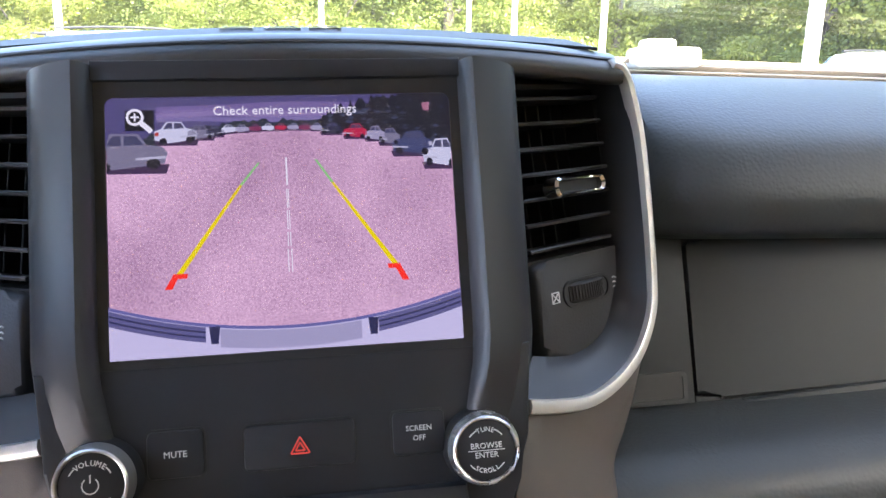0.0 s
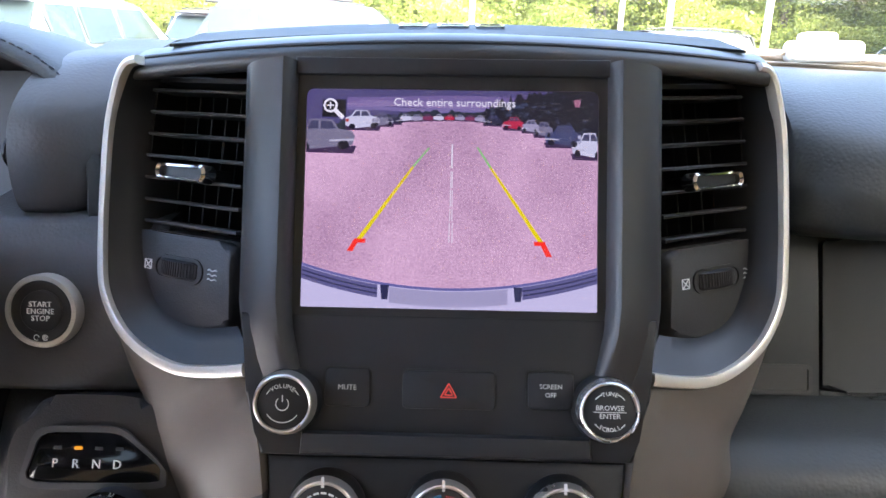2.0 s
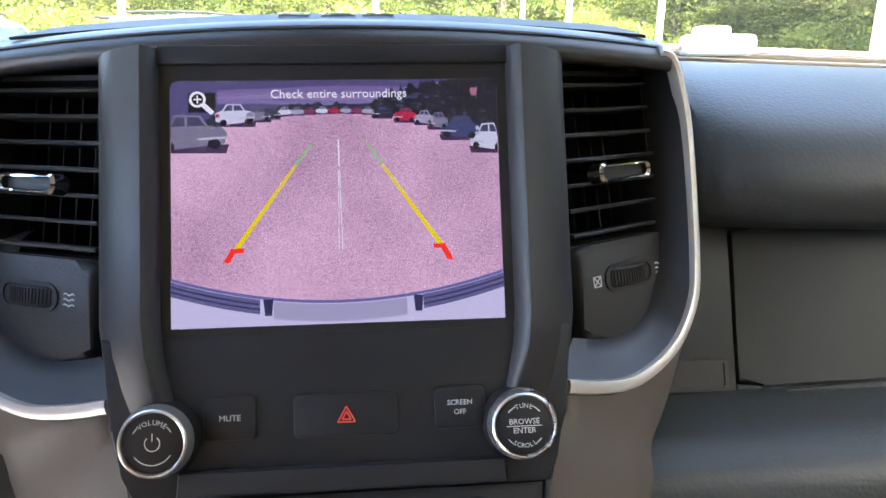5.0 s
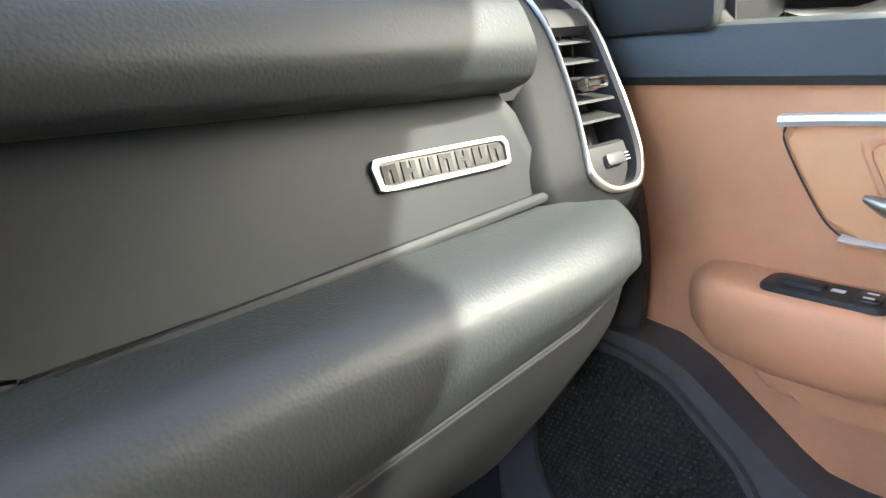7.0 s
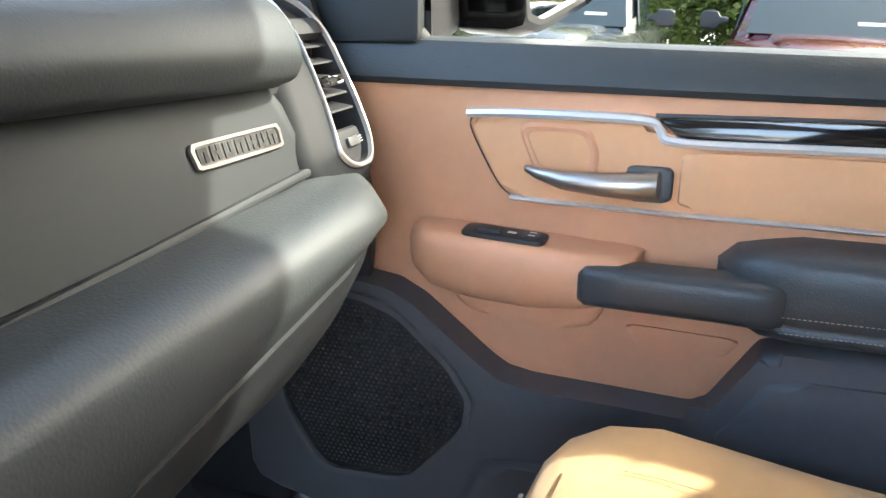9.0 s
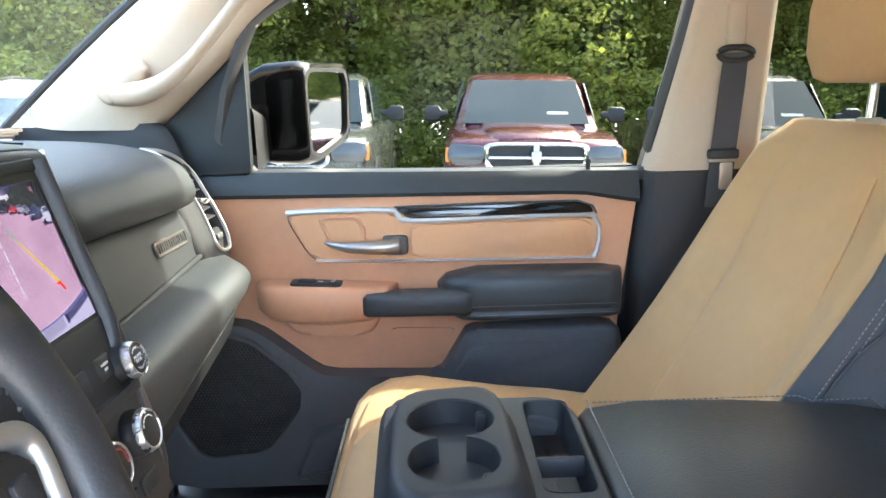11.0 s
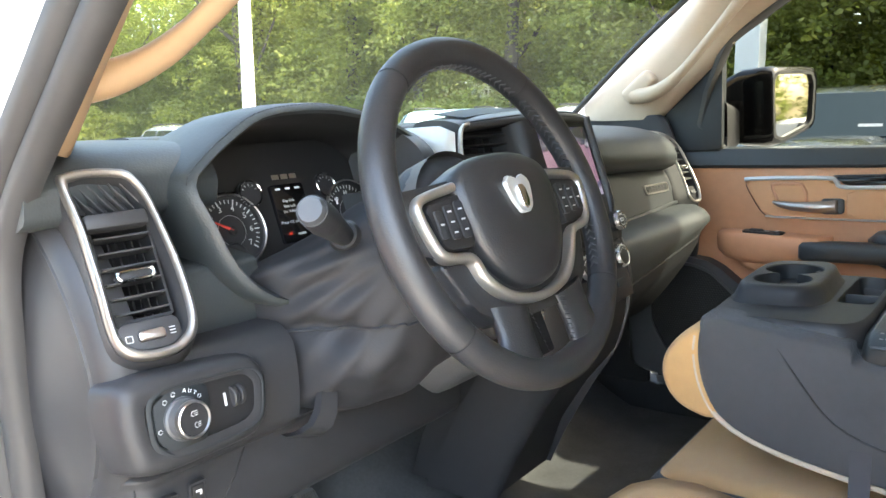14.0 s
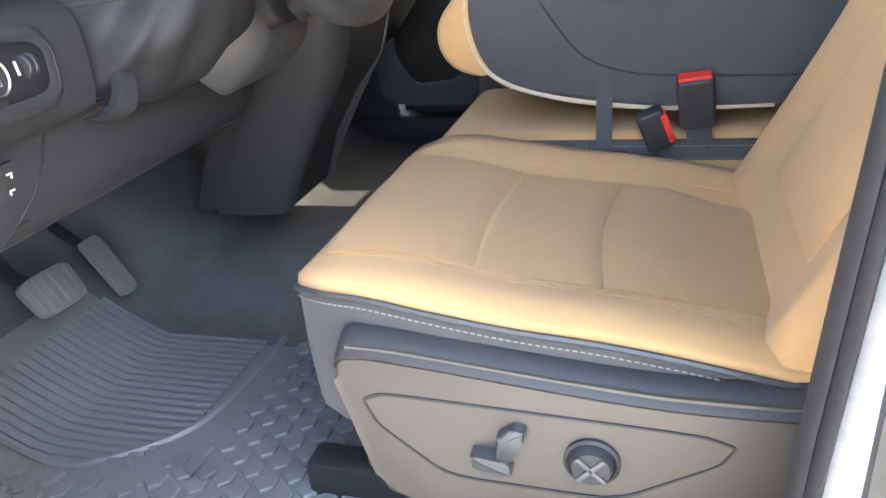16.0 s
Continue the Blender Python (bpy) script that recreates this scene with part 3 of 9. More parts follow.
wing_in = [(0.224, 1.376), (0.2315, 1.33), (0.233, 1.262), (0.230, 1.238), (0.216, 1.217), (0.195, 1.2045), (0.168, 1.199), (0.140, 1.203), (0.117, 1.209), (0.107, 1.178), (0.103, 1.146), (0.100, 1.09), (0.097, 1.03), (0.095, 0.96), (0.094, 0.88), (0.094, 0.78), (0.094, 0.70)]
wing_out = [(0.228, 1.388), (0.244, 1.33), (0.246, 1.262), (0.244, 1.235), (0.235, 1.212), (0.224, 1.198), (0.212, 1.185), (0.200, 1.172), (0.189, 1.157), (0.178, 1.138), (0.166, 1.115), (0.153, 1.08), (0.143, 1.03), (0.133, 0.96), (0.125, 0.88), (0.120, 0.78), (0.120, 0.70)]
wing_y = [0.0, -0.020, -0.029, -0.041, -0.036, -0.012, 0.04, 0.10, 0.14]
for s in (-1, 1):
    p3 = spline([vent_plane(s, x, z) for x, z in lip_half], 4)
    in3 = spline([vent_plane(s, x, z, 0.022) for x, z in lining_half], 4)
    rear = Vector((s * SWEEP[s], -1, 0.25)).normalized()
    lipsec, lining = [], []
    k = len(p3) - 1
    for i, q in enumerate(p3):
        d = (p3[min(i + 1, k)] - p3[max(i - 1, 0)]).normalized()
        inw = d.cross(rear).normalized()
        if inw.dot(vent_plane(s, 0.10, 1.31) - q) < 0:
            inw = -inw
        wd = 0.0060 + 0.0042 * max(0.0, i / k - 0.45)
        f = lambda a, b: q + inw * a * wd + rear * b
        lipsec.append([f(0.0, 0.0), f(0.12, 0.0026), f(0.55, 0.0034), f(0.92, 0.0022), f(1.0, -0.001), f(0.9, -0.005), f(0.0, -0.005)])
        a, b = q + inw * 0.94 * wd - rear * 0.0005, in3[i]
        row = [a, a.lerp(b, 0.25) - rear * 0.001, a.lerp(b, 0.6) - rear * 0.002, b, b - rear * 0.05]
        lining.append(row)
    part("vent_frame", loft(lipsec), FRAMESILVER, stack, "satin silver vent surround", sharp=45)
    bm = bmesh.new()
    g = [[bm.verts.new(p) for p in r] for r in lining]
    for r0, r1 in zip(g, g[1:]):
        for j in range(len(r0) - 1):
            bm.faces.new((r0[j], r0[j + 1], r1[j + 1], r1[j]))
    part("frame_lining", bm, STACKCOL, stack, sharp=60)
    # brown-grey wing that runs from the frame down into the stack
    inner, outer = [], []
    for i, ((xi, zi), (xo, zo)) in enumerate(zip(wing_in, wing_out)):
        if i < 9:
            a = vent_plane(s, xi, zi, 0.006)
            b = vent_plane(s, xo, zo, 0.0)
            b.y = a.y + 0.028
        else:
            a = Vector((s * xi, wing_y[i - 8], zi))
            b = Vector((s * xo, wing_y[i - 8] + 0.032, zo))
        inner.append(a), outer.append(b)
    inner, outer = spline(inner, 4), spline(outer, 4)
    rows = []
    for a, b in zip(inner, outer):
        rows.append([a + Vector((0, 0.05, 0)), a + Vector((0, 0.004, 0))] + [a.lerp(b, t) - Vector((-s * 0.002, 0.002 + 0.006 * min(1, max(0, (1.20 - a.z) / 0.05)), 0)) * math.sin(math.pi * t) for t in (0.03, 0.2, 0.4, 0.6, 0.8, 0.97)] + [b + Vector((s * 0.002, 0.012, 0)), b + Vector((s * 0.004, 0.12, 0))])
    bm = bmesh.new()
    g = [[bm.verts.new(p) for p in r] for r in rows[14:-24]]
    for r0, r1 in zip(g, g[1:]):
        for j in range(len(r0) - 1):
            bm.faces.new((r0[j], r0[j + 1], r1[j + 1], r1[j]))
    part("wing", bm, BROWNGREY, stack, "brown-grey side wing", sharp=60)
    bm = bmesh.new()
    g = [[bm.verts.new(p) for p in r] for r in rows[:15]]
    for r0, r1 in zip(g, g[1:]):
        for j in range(len(r0) - 1):
            bm.faces.new((r0[j], r0[j + 1], r1[j + 1], r1[j]))
    part("frame_flank", bm, FRAMESILVER, stack, "satin silver flank of the vent surround", sharp=60)
    bm = bmesh.new()
    g = [[bm.verts.new(p) for p in r] for r in rows[-25:]]
    for r0, r1 in zip(g, g[1:]):
        for j in range(len(r0) - 1):
            bm.faces.new((r0[j], r0[j + 1], r1[j + 1], r1[j]))
    part("lower_wing", bm, PLASTIC, stack, sharp=60)
part("lower_console", loft([[(-0.10, y, z), (0.10, y, z), (0.10, y + 0.2, z), (-0.10, y + 0.2, z)] for y, z in ((-0.035, 1.075), (-0.03, 1.02), (-0.01, 0.96), (0.05, 0.89), (0.11, 0.80), (0.15, 0.70))]), PLASTIC, stack)


def knob(parent, u, v, r, h, name, cap_label, m=FS):
    k = m @ Matrix.Translation((u, v, 0))
    ob = part(name, lathe([(r * 1.12, -0.004), (r * 1.12, 0.002), (r * 1.06, 0.004), (r * 1.03, h * 0.52)], 40, k), DARK, parent, "dark ribbed knob base")
    part("knob_ring", lathe([(r * 1.00, h * 0.50), (r * 1.04, h * 0.56), (r * 1.04, h * 0.64), (r * 0.95, h * 0.98), (r * 0.90, h * 1.02), (r * 0.86, h * 1.0), (r * 0.84, h * 0.90)], 48, k), KNOBRING, ob, "bright silver ring")
    part("knob_cap", lathe([(r * 0.835, h * 0.6), (r * 0.835, h * 0.92), (r * 0.78, h * 0.945), (0, h * 0.95)], 36, k), DARK, ob, cap_label)
    return ob, k @ Matrix.Translation((0, 0, h * 0.955))


def arc_text(word, radius, size, m, mid=90.0, span=60.0, flip=1):
    out = []
    for i, ch in enumerate(word):
        a = mid + span / 2 - span * i / (len(word) - 1) if flip > 0 else mid - span / 2 + span * i / (len(word) - 1)
        t = radians(a)
        rot = a - 90 if flip > 0 else a + 90
        out.append(text(ch, size, m @ Matrix.Translation((radius * math.cos(t), radius * math.sin(t), 0)) @ pose(0, 0, 0, 0, 0, rot)))
    return join(*out)


def arc_line(radius, a0, a1, m, r=0.0003):
    return tube([m @ Vector((radius * math.cos(radians(a)), radius * math.sin(radians(a)), 0.0003)) for a in steps(a0, a1, 10)], r, 5)


kL, mL = knob(stack, -0.0900, -0.0535, 0.0172, 0.0195, "volume_knob", "black cap with power mark")
part("lettering", arc_text("VOLUME", 0.0098, 0.0034, mL, 90, 72), INK, kL)
part("marking", join(arc_line(0.0036, 130, 410, mL), tube([mL @ Vector((0, 0.0012, 0.0003)), mL @ Vector((0, 0.0048, 0.0003))], 0.0003, 5), arc_line(0.0102, 215, 325, mL), arc_line(0.0102, 132, 150, mL), arc_line(0.0102, 30, 48, mL)), INK, kL)
kR, mR = knob(stack, 0.0900, -0.0535, 0.0172, 0.0195, "tune_knob", "black cap with white lettering")
part("lettering", join(text("BROWSE", 0.0039, mR @ Matrix.Translation((0, 0.0020, 0))), text("ENTER", 0.0039, mR @ Matrix.Translation((0, -0.0024, 0))), arc_text("TUNE", 0.0098, 0.0032, mR, 90, 42), arc_text("SCROLL", 0.0098, 0.0032, mR, 270, 62, -1)), INK, kR)
part("marking", join(tube([mR @ Vector((-0.009, -0.0001, 0.0002)), mR @ Vector((0.009, -0.0001, 0.0002))], 0.0002, 5), arc_line(0.0104, 115, 140, mR), arc_line(0.0104, 40, 65, mR), arc_line(0.0104, 218, 234, mR), arc_line(0.0104, 306, 322, mR)), INK, kR)


def push(u, v, w, h, words, name, size=0.0042):
    ob = part(name, prism(rrect(w, h, 0.003, c=(u, v)), 0.0036, FS, r=0.0008, back=-0.004), STACK, stack)
    part("gap", ring_prism(rrect(w + 0.0022, h + 0.0022, 0.0035, c=(u, v)), rrect(w, h, 0.003, c=(u, v)), 0.0024, FS, back=0), DARK, ob)
    for i, s in enumerate(words):
        part("lettering", text(s, size, FS @ Matrix.Translation((u, v + (len(words) - 1) * 0.0024 - i * 0.0048, 0.0038))), INK, ob)
    return ob


push(-0.0565, -0.0455, 0.026, 0.022, ["MUTE"], "mute_button")
push(0.0595, -0.0450, 0.026, 0.021, ["SCREEN", "OFF"], "screen_button", 0.0037)
hz = push(0.0015, -0.0460, 0.053, 0.0215, [], "hazard_button")
tri = [FS @ Vector((0.0015 + 0.0052 * math.cos(radians(a)), -0.0472 + 0.0052 * math.sin(radians(a)), 0.0039)) for a in (90, 210, 330)]
tri2 = [FS @ Vector((0.0015 + 0.0026 * math.cos(radians(a)), -0.0472 + 0.0026 * math.sin(radians(a)), 0.0039)) for a in (90, 210, 330)]
part("hazard_triangle", join(*[tube([a[i], a[(i + 1) % 3]], 0.0004, 5) for a in (tri, tri2) for i in range(3)]), REDINK, hz, "red warning triangle")
for u, words in ((-0.067, 0), (0.0, 1), (0.067, 2)):
    kk, mk = knob(stack, u, -0.1150, 0.0200, 0.015, "climate_knob", "black cap with scale")
    part("pointer", box((0, 0.0185, 0.0005), (0.0016, 0.006, 0.001), m=mk), INK, kk)
    if words == 1:
        # Scale arcs are given a glow too, like the rest of the print.
        part("marking", arc_line(0.0125, 95, 200, mk, 0.0009), glow_mat("blue_scale", (0.05, 0.3, 0.6), 0.3), kk)
        part("marking", arc_line(0.0125, -20, 85, mk, 0.0009), glow_mat("red_scale", (0.6, 0.05, 0.03), 0.3), kk)
    else:
        part("marking", join(*[arc_line(0.0125, a, a + 14, mk, 0.0006) for a in range(40, 160, 20)]), INK, kk)
for i in range(4):
    part("climate_button", prism(rrect(0.034, 0.016, 0.003, c=(-0.060 + 0.040 * i, -0.160)), -0.001, FS, r=0.001, back=-0.006), STACK, stack)


# ---- air vents ----
def vent(name, m, w, h, n, tab_v, label, group="air vents", tab_w=0.045):
    """Louvred insert in its own frame: u across, v up, w outwards."""
    t = thing(name, label, "air vent", group, m=m, local=True)
    part("housing", box((0, 0, -0.062), (w + 0.004, h + 0.004, 0.004)), BLACKHOLE, t)
    for c, sz in (((-w / 2 - 0.001, 0, -0.035), (0.003, h, 0.054)), ((w / 2 + 0.001, 0, -0.035), (0.003, h, 0.054)), ((0, h / 2, -0.035), (w, 0.003, 0.054)), ((0, -h / 2, -0.035), (w, 0.003, 0.054))):
        part("housing_wall", box(c, sz), BLACKHOLE, t)
    for i in range(n):
        v = h / 2 - h * (i + 0.5) / n
        part("louvre", prism([(-0.011, -0.0006), (0.010, -0.0014), (0.011, 0.0), (0.010, 0.0010), (-0.011, 0.0006)], w / 2 - 0.001, Matrix.Translation((0, v, -0.014)) @ Matrix(((0, 0, 1, 0), (0, 1, 0, 0), (1, 0, 0, 0), (0, 0, 0, 1))), back=-w / 2 + 0.001), LOUVRE, t)
    for i in range(7):
        part("vane", box((-w / 2 + w * (i + 0.5) / 7, 0, -0.038), (0.0014, h * 0.96, 0.018), 0.0005, 1), BLACKHOLE, t)
    tab = part("vent_tab", prism(rrect(tab_w * 0.86, 0.0080, 0.003), 0.003, Matrix.Translation((0.0, tab_v, 0)), r=0.001, back=-0.02), DARK, t)
    part("tab_trim", ring_prism(rrect(tab_w, 0.0120, 0.0052, c=(0, tab_v)), rrect(tab_w - 0.007, 0.0068, 0.0030, c=(0, tab_v)), 0.008, back=-0.003, lip=0.0015), CHROME, tab, "chrome tab rim")
    return t


def thumbwheel(t, v, u=0.0):
    """Flow wheel below the louvres, with its two marks: a disc on an upright axle, mostly sunk."""
    c = Matrix.Translation((u, v, -0.0262)) @ pose(0, 0, 0, -90, 0, 0)
    wh = part("flow_wheel", lathe([(0.0001, -0.006), (0.0285, -0.006), (0.030, -0.0048), (0.030, 0.0048), (0.0285, 0.006), (0.0001, 0.006)], 64, c), DARK, t, "ribbed thumbwheel")
    for i in range(17):
        part("rib", box((0, 0, 0.0302), (0.0010, 0.0092, 0.0012), 0.0003, 1, m=Matrix.Translation((u, v, -0.0262)) @ pose(0, 0, 0, 0, -32 + 4.0 * i, 0)), PLASTIC, wh)
    part("slot", ring_prism(rrect(0.044, 0.0165, 0.008, c=(u, v)), rrect(0.0405, 0.0128, 0.0063, c=(u, v)), 0.0002, back=-0.0015), DARK, t)
    closed_mark = part("closed_mark", ring_prism(rrect(0.0066, 0.0066, 0.0004, c=(u - 0.0285, v)), rrect(0.0056, 0.0056, 0.0003, c=(u - 0.0285, v)), -0.0004, back=-0.0015), INK, t)
    for a in (45, -45):
        part("stroke", box((0, 0, -0.0007), (0.0078, 0.0005, 0.0006), m=Matrix.Translation((u - 0.0285, v, 0)) @ pose(0, 0, 0, 0, 0, a)), INK, closed_mark)
    for d in (-0.003, 0, 0.003):
        part("flow_mark", tube([Vector((u + 0.026 + 0.0013 * j, v + d + 0.0006 * math.sin(j * 1.6), -0.0008)) for j in range(7)], 0.0004, 4), INK, t)


for s in (-1, 1):
    st = math.sqrt(1 + SWEEP[s] ** 2)
    vm = frame_at(vent_plane(s, 0.1725, 1.3265, 0.024), (1, s * SWEEP[s], 0), (0, 0.25, 1))
    wv = 0.080 * st * SPAN[s]
    v = vent("centre_vent", vm, wv, 0.104, 7, -0.010, "black centre air vent with chrome-rimmed tab", tab_w=0.041 * st ** 0.8)
    foot = soften([(-0.53 * wv, -0.051), (0.53 * wv, -0.051), (0.53 * wv, -0.066), (0.46 * wv, -0.086), (0.30 * wv, -0.103), (-0.1 * wv, -0.112), (-0.53 * wv, -0.108)], 4, 0.16)
    part("wheel_panel", prism([(x * s, y) for x, y in foot][::s], -0.001, None, r=0.005, seg=3, back=-0.03), PLASTIC, v, "panel with flow wheel")
    thumbwheel(v, -0.0735, 0.0)
    part("back_wall", box((0, -0.02, -0.075), (0.11, 0.19, 0.01)), BLACKHOLE, v)

# driver's end vent: a flat silver surround
end_out = [(-0.054, 0.097), (-0.047, 0.104), (-0.027, 0.107), (0.010, 0.103), (0.022, 0.092), (0.031, 0.072), (0.038, 0.033), (0.044, -0.016), (0.044, -0.062), (0.038, -0.084), (0.026, -0.094), (0.013, -0.099), (-0.014, -0.099), (-0.034, -0.092), (-0.045, -0.072), (-0.046, -0.010), (-0.048, 0.047)]
em = frame_at((-0.757, 0.106, 1.262), (1, -0.16, 0.02), (0, 0.387, 0.922))
v = vent("end_vent", em @ Matrix.Translation((-0.004, -0.006, -0.003)), 0.058, 0.098, 6, -0.004, "black end air vent in a satin silver surround", tab_w=0.040)
up = Matrix.Translation((0.004, 0.006, 0.003))
out = [(p.x, p.y) for p in spline([(x, y, 0) for x, y in end_out], 3, closed=True)]
inn, inn2 = scaled(out, 0.0085, 0.0095), scaled(out, 0.0125, 0.0135)
part("surround", loft([[up @ Vector((*q, w)) for q in scaled(out, i, i)] for i, w in ((0.0, -0.012), (0.0, 0.005), (0.0012, 0.0085), (0.0045, 0.0100), (0.0072, 0.0085), (0.0088, 0.0040), (0.0088, -0.004))], caps=False), SIDESILVER, v, "broad satin silver oblong surround", sharp=50)
part("inner_lining", loft([[up @ Vector((*p, 0.004)) for p in inn], [up @ Vector((*p, -0.008)) for p in inn2], [up @ Vector((*p, -0.03)) for p in inn2]], caps=False), PLASTIC, v)
part("pod", loft([[up @ Vector((x, y, w)) for x, y in scaled(out, -dx, -dy)] for dx, dy, w in ((0.001, 0.001, -0.002), (0.003, 0.005, -0.010), (0.0045, 0.012, -0.03), (0.0045, 0.026, -0.10))], caps=False), PLASTIC, v)
part("top_bar", box((-0.004, 0.056, -0.001), (0.064, 0.017, 0.020), 0.004), PLASTIC, v)
part("top_slot", prism(soften([(-0.036, 0.070), (0.022, 0.070), (0.012, 0.090), (-0.002, 0.097), (-0.030, 0.098), (-0.037, 0.090)], 3, 0.2), -0.012, None, back=-0.016), BLACKHOLE, v)
for i in range(6):
    part("slot_fin", box((0, 0, 0), (0.0016, 0.036, 0.010), 0.0005, 1, m=Matrix.Translation((-0.032 + 0.0105 * i, 0.083, -0.006)) @ pose(0, 0, 0, 0, 0, 32)), LOUVRE, v)
part("wheel_panel", prism(rrect(0.064, 0.036, 0.010, c=(-0.002, -0.070)), 0.004, None, r=0.003, back=-0.03), PLASTIC, v)
part("flow_wheel", prism(rrect(0.028, 0.011, 0.004, c=(-0.002, -0.069)), 0.009, None, r=0.003, back=0), BRUSHED, v, "ribbed silver flow wheel")
part("closed_mark", ring_prism(rrect(0.007, 0.007, 0.0005, c=(-0.024, -0.069)), rrect(0.0058, 0.0058, 0.0004, c=(-0.024, -0.069)), 0.0048, back=0.004), INK, v)
for i in range(3):
    part("flow_mark", box((0.020, -0.072 + 0.0032 * i, 0.0045), (0.006, 0.0008, 0.0006)), INK, v)

# passenger's end vent: its surround bends forwards over the dash
EV_LINE = spline([(0, 0.056, 1.120), (0, 0.072, 1.166), (0, 0.080, 1.190), (0, 0.098, 1.230), (0, 0.119, 1.270), (0, 0.136, 1.300), (0, 0.155, 1.325), (0, 0.175, 1.340), (0, 0.200, 1.3475), (0, 0.250, 1.352)], 8)
EV_RUN = [0.0]
for p0, p1 in zip(EV_LINE, EV_LINE[1:]):
    EV_RUN.append(EV_RUN[-1] + (p1 - p0).length)


def ev_at(x, q, d=0.0):
    """Point at x, run q along the bent profile, d outwards."""
    i = max(0, min(len(EV_RUN) - 2, sum(1 for r in EV_RUN if r <= q) - 1))
    a, b = EV_LINE[i], EV_LINE[i + 1]
    t = (b - a).normalized()
    p = a + t * (q - EV_RUN[i])
    return Vector((x, p.y - t.z * d, p.z + t.y * d))


def ev_run(z):
    for i in range(len(EV_LINE) - 1):
        if EV_LINE[i + 1].z >= z:
            return EV_RUN[i] + (z - EV_LINE[i].z) / (EV_LINE[i + 1].z - EV_LINE[i].z) * (EV_RUN[i + 1] - EV_RUN[i])
    return EV_RUN[-1]


ev_left = [(1.349, 0.764), (1.344, 0.751), (1.330, 0.743), (1.300, 0.742), (1.260, 0.735), (1.220, 0.724), (1.190, 0.715), (1.178, 0.7175), (1.167, 0.732), (1.162, 0.750)]
ev_right = [(1.1615, 0.770), (1.164, 0.782), (1.172, 0.791), (1.190, 0.799), (1.217, 0.804), (1.255, 0.809), (1.295, 0.8135), (1.320, 0.809), (1.337, 0.797), (1.346, 0.782)]
ev_out = [(p.x, p.y) for p in spline([(x, ev_run(z), 0) for z, x in ev_left + ev_right], 3, closed=True)]


def ev_side(side, z):
    rows = sorted(side)
    for (z0, x0), (z1, x1) in zip(rows, rows[1:]):
        if z0 <= z <= z1:
            return x0 + (x1 - x0) * (z - z0) / (z1 - z0)
    return rows[-1][1]


def ev_ring(i, d):
    return [ev_at(x, q, d) for x, q in scaled(ev_out, i, i)]


v = thing("end_vent", "black end air vent in a bent satin silver surround", "air vent", "air vents", at=(0.765, 0.10, 1.20))
part("surround", loft([ev_ring(0.0, -0.010), ev_ring(0.0, 0.000), ev_ring(0.0010, 0.0025), ev_ring(0.0030, 0.0032), ev_ring(0.0050, 0.0022), ev_ring(0.0056, -0.002), ev_ring(0.0056, -0.006)], caps=False), SATIN, v, "slim satin silver surround", sharp=50)
part("inner_lining", loft([ev_ring(0.0054, -0.002), ev_ring(0.0070, -0.010), ev_ring(0.0110, -0.040)], caps=False), PLASTIC, v)
back = [ev_ring(i, -0.036) for i in (0.004, 0.018, 0.032)]
part("housing", loft(back, caps=True), BLACKHOLE, v)
for z in (1.2875, 1.2705, 1.2375, 1.2215):
    x0, x1 = ev_side(ev_left, z) + 0.007, ev_side(ev_right, z) - 0.010
    y = ev_at(0, ev_run(z)).y
    part("louvre", loft([[(x, y + 0.004, z - 0.0012), (x, y + 0.005, z + 0.0010), (x, y + 0.030, z + 0.0045), (x, y + 0.030, z + 0.0025)] for x in (x0, x1)]), PLASTIC, v)
for i in range(3):
    part("vane", box((0.752 + 0.018 * i, 0.150, 1.255), (0.0014, 0.014, 0.085), 0.0004, 1), DARK, v)
tab = part("vent_tab", box((0.768, 0.124, 1.2530), (0.028, 0.032, 0.0085), 0.003, 2), PLASTIC, v)
part("tab_trim", ring_prism(rrect(0.033, 0.0115, 0.0045), rrect(0.026, 0.0058, 0.0026), 0.006, frame_at((0.768, 0.1085, 1.2525), (1, 0, 0), (0, 0.3, 0.95)), back=-0.004, lip=0.0015), CHROME, tab, "chrome tab rim")
part("top_bar", loft([[ev_at(x, ev_run(z), d) for z, d in ((1.299, -0.010), (1.301, 0.0005), (1.309, 0.002), (1.317, 0.0), (1.319, -0.010))] for x in (0.748, 0.760, 0.790, 0.8045)]), PLASTIC, v)
part("top_slot", sheet(lambda a, b: ev_at(0.754 + 0.044 * a, ev_run(1.320) + 0.040 * b, -0.012), 6, 6, 0.002), BLACKHOLE, v)
part("wheel_panel", loft([[ev_at(ev_side(ev_left, z) + 0.006, ev_run(z), d - 0.004), ev_at(ev_side(ev_left, z) + 0.012, ev_run(z), d), ev_at(ev_side(ev_right, z) - 0.012, ev_run(z), d), ev_at(ev_side(ev_right, z) - 0.006, ev_run(z), d - 0.004), ev_at(ev_side(ev_right, z) - 0.006, ev_run(z), -0.035), ev_at(ev_side(ev_left, z) + 0.006, ev_run(z), -0.035)] for z, d in ((1.168, -0.010), (1.180, -0.008), (1.196, -0.007), (1.203, -0.008), (1.206, -0.012))]), PLASTIC, v)
wm = frame_at(ev_at(0.764, ev_run(1.190), -0.006), (1, 0, 0), (0, 0.4, 0.92))
part("flow_wheel", prism(rrect(0.026, 0.0105, 0.003), 0.003, wm, r=0.0014, back=-0.004), COLUMN, v, "silver flow wheel")
for i in range(3):
    part("flow_mark", box((0.021, -0.003 + 0.003 * i, 0.0), (0.006, 0.0008, 0.0006), m=wm), INK, v)


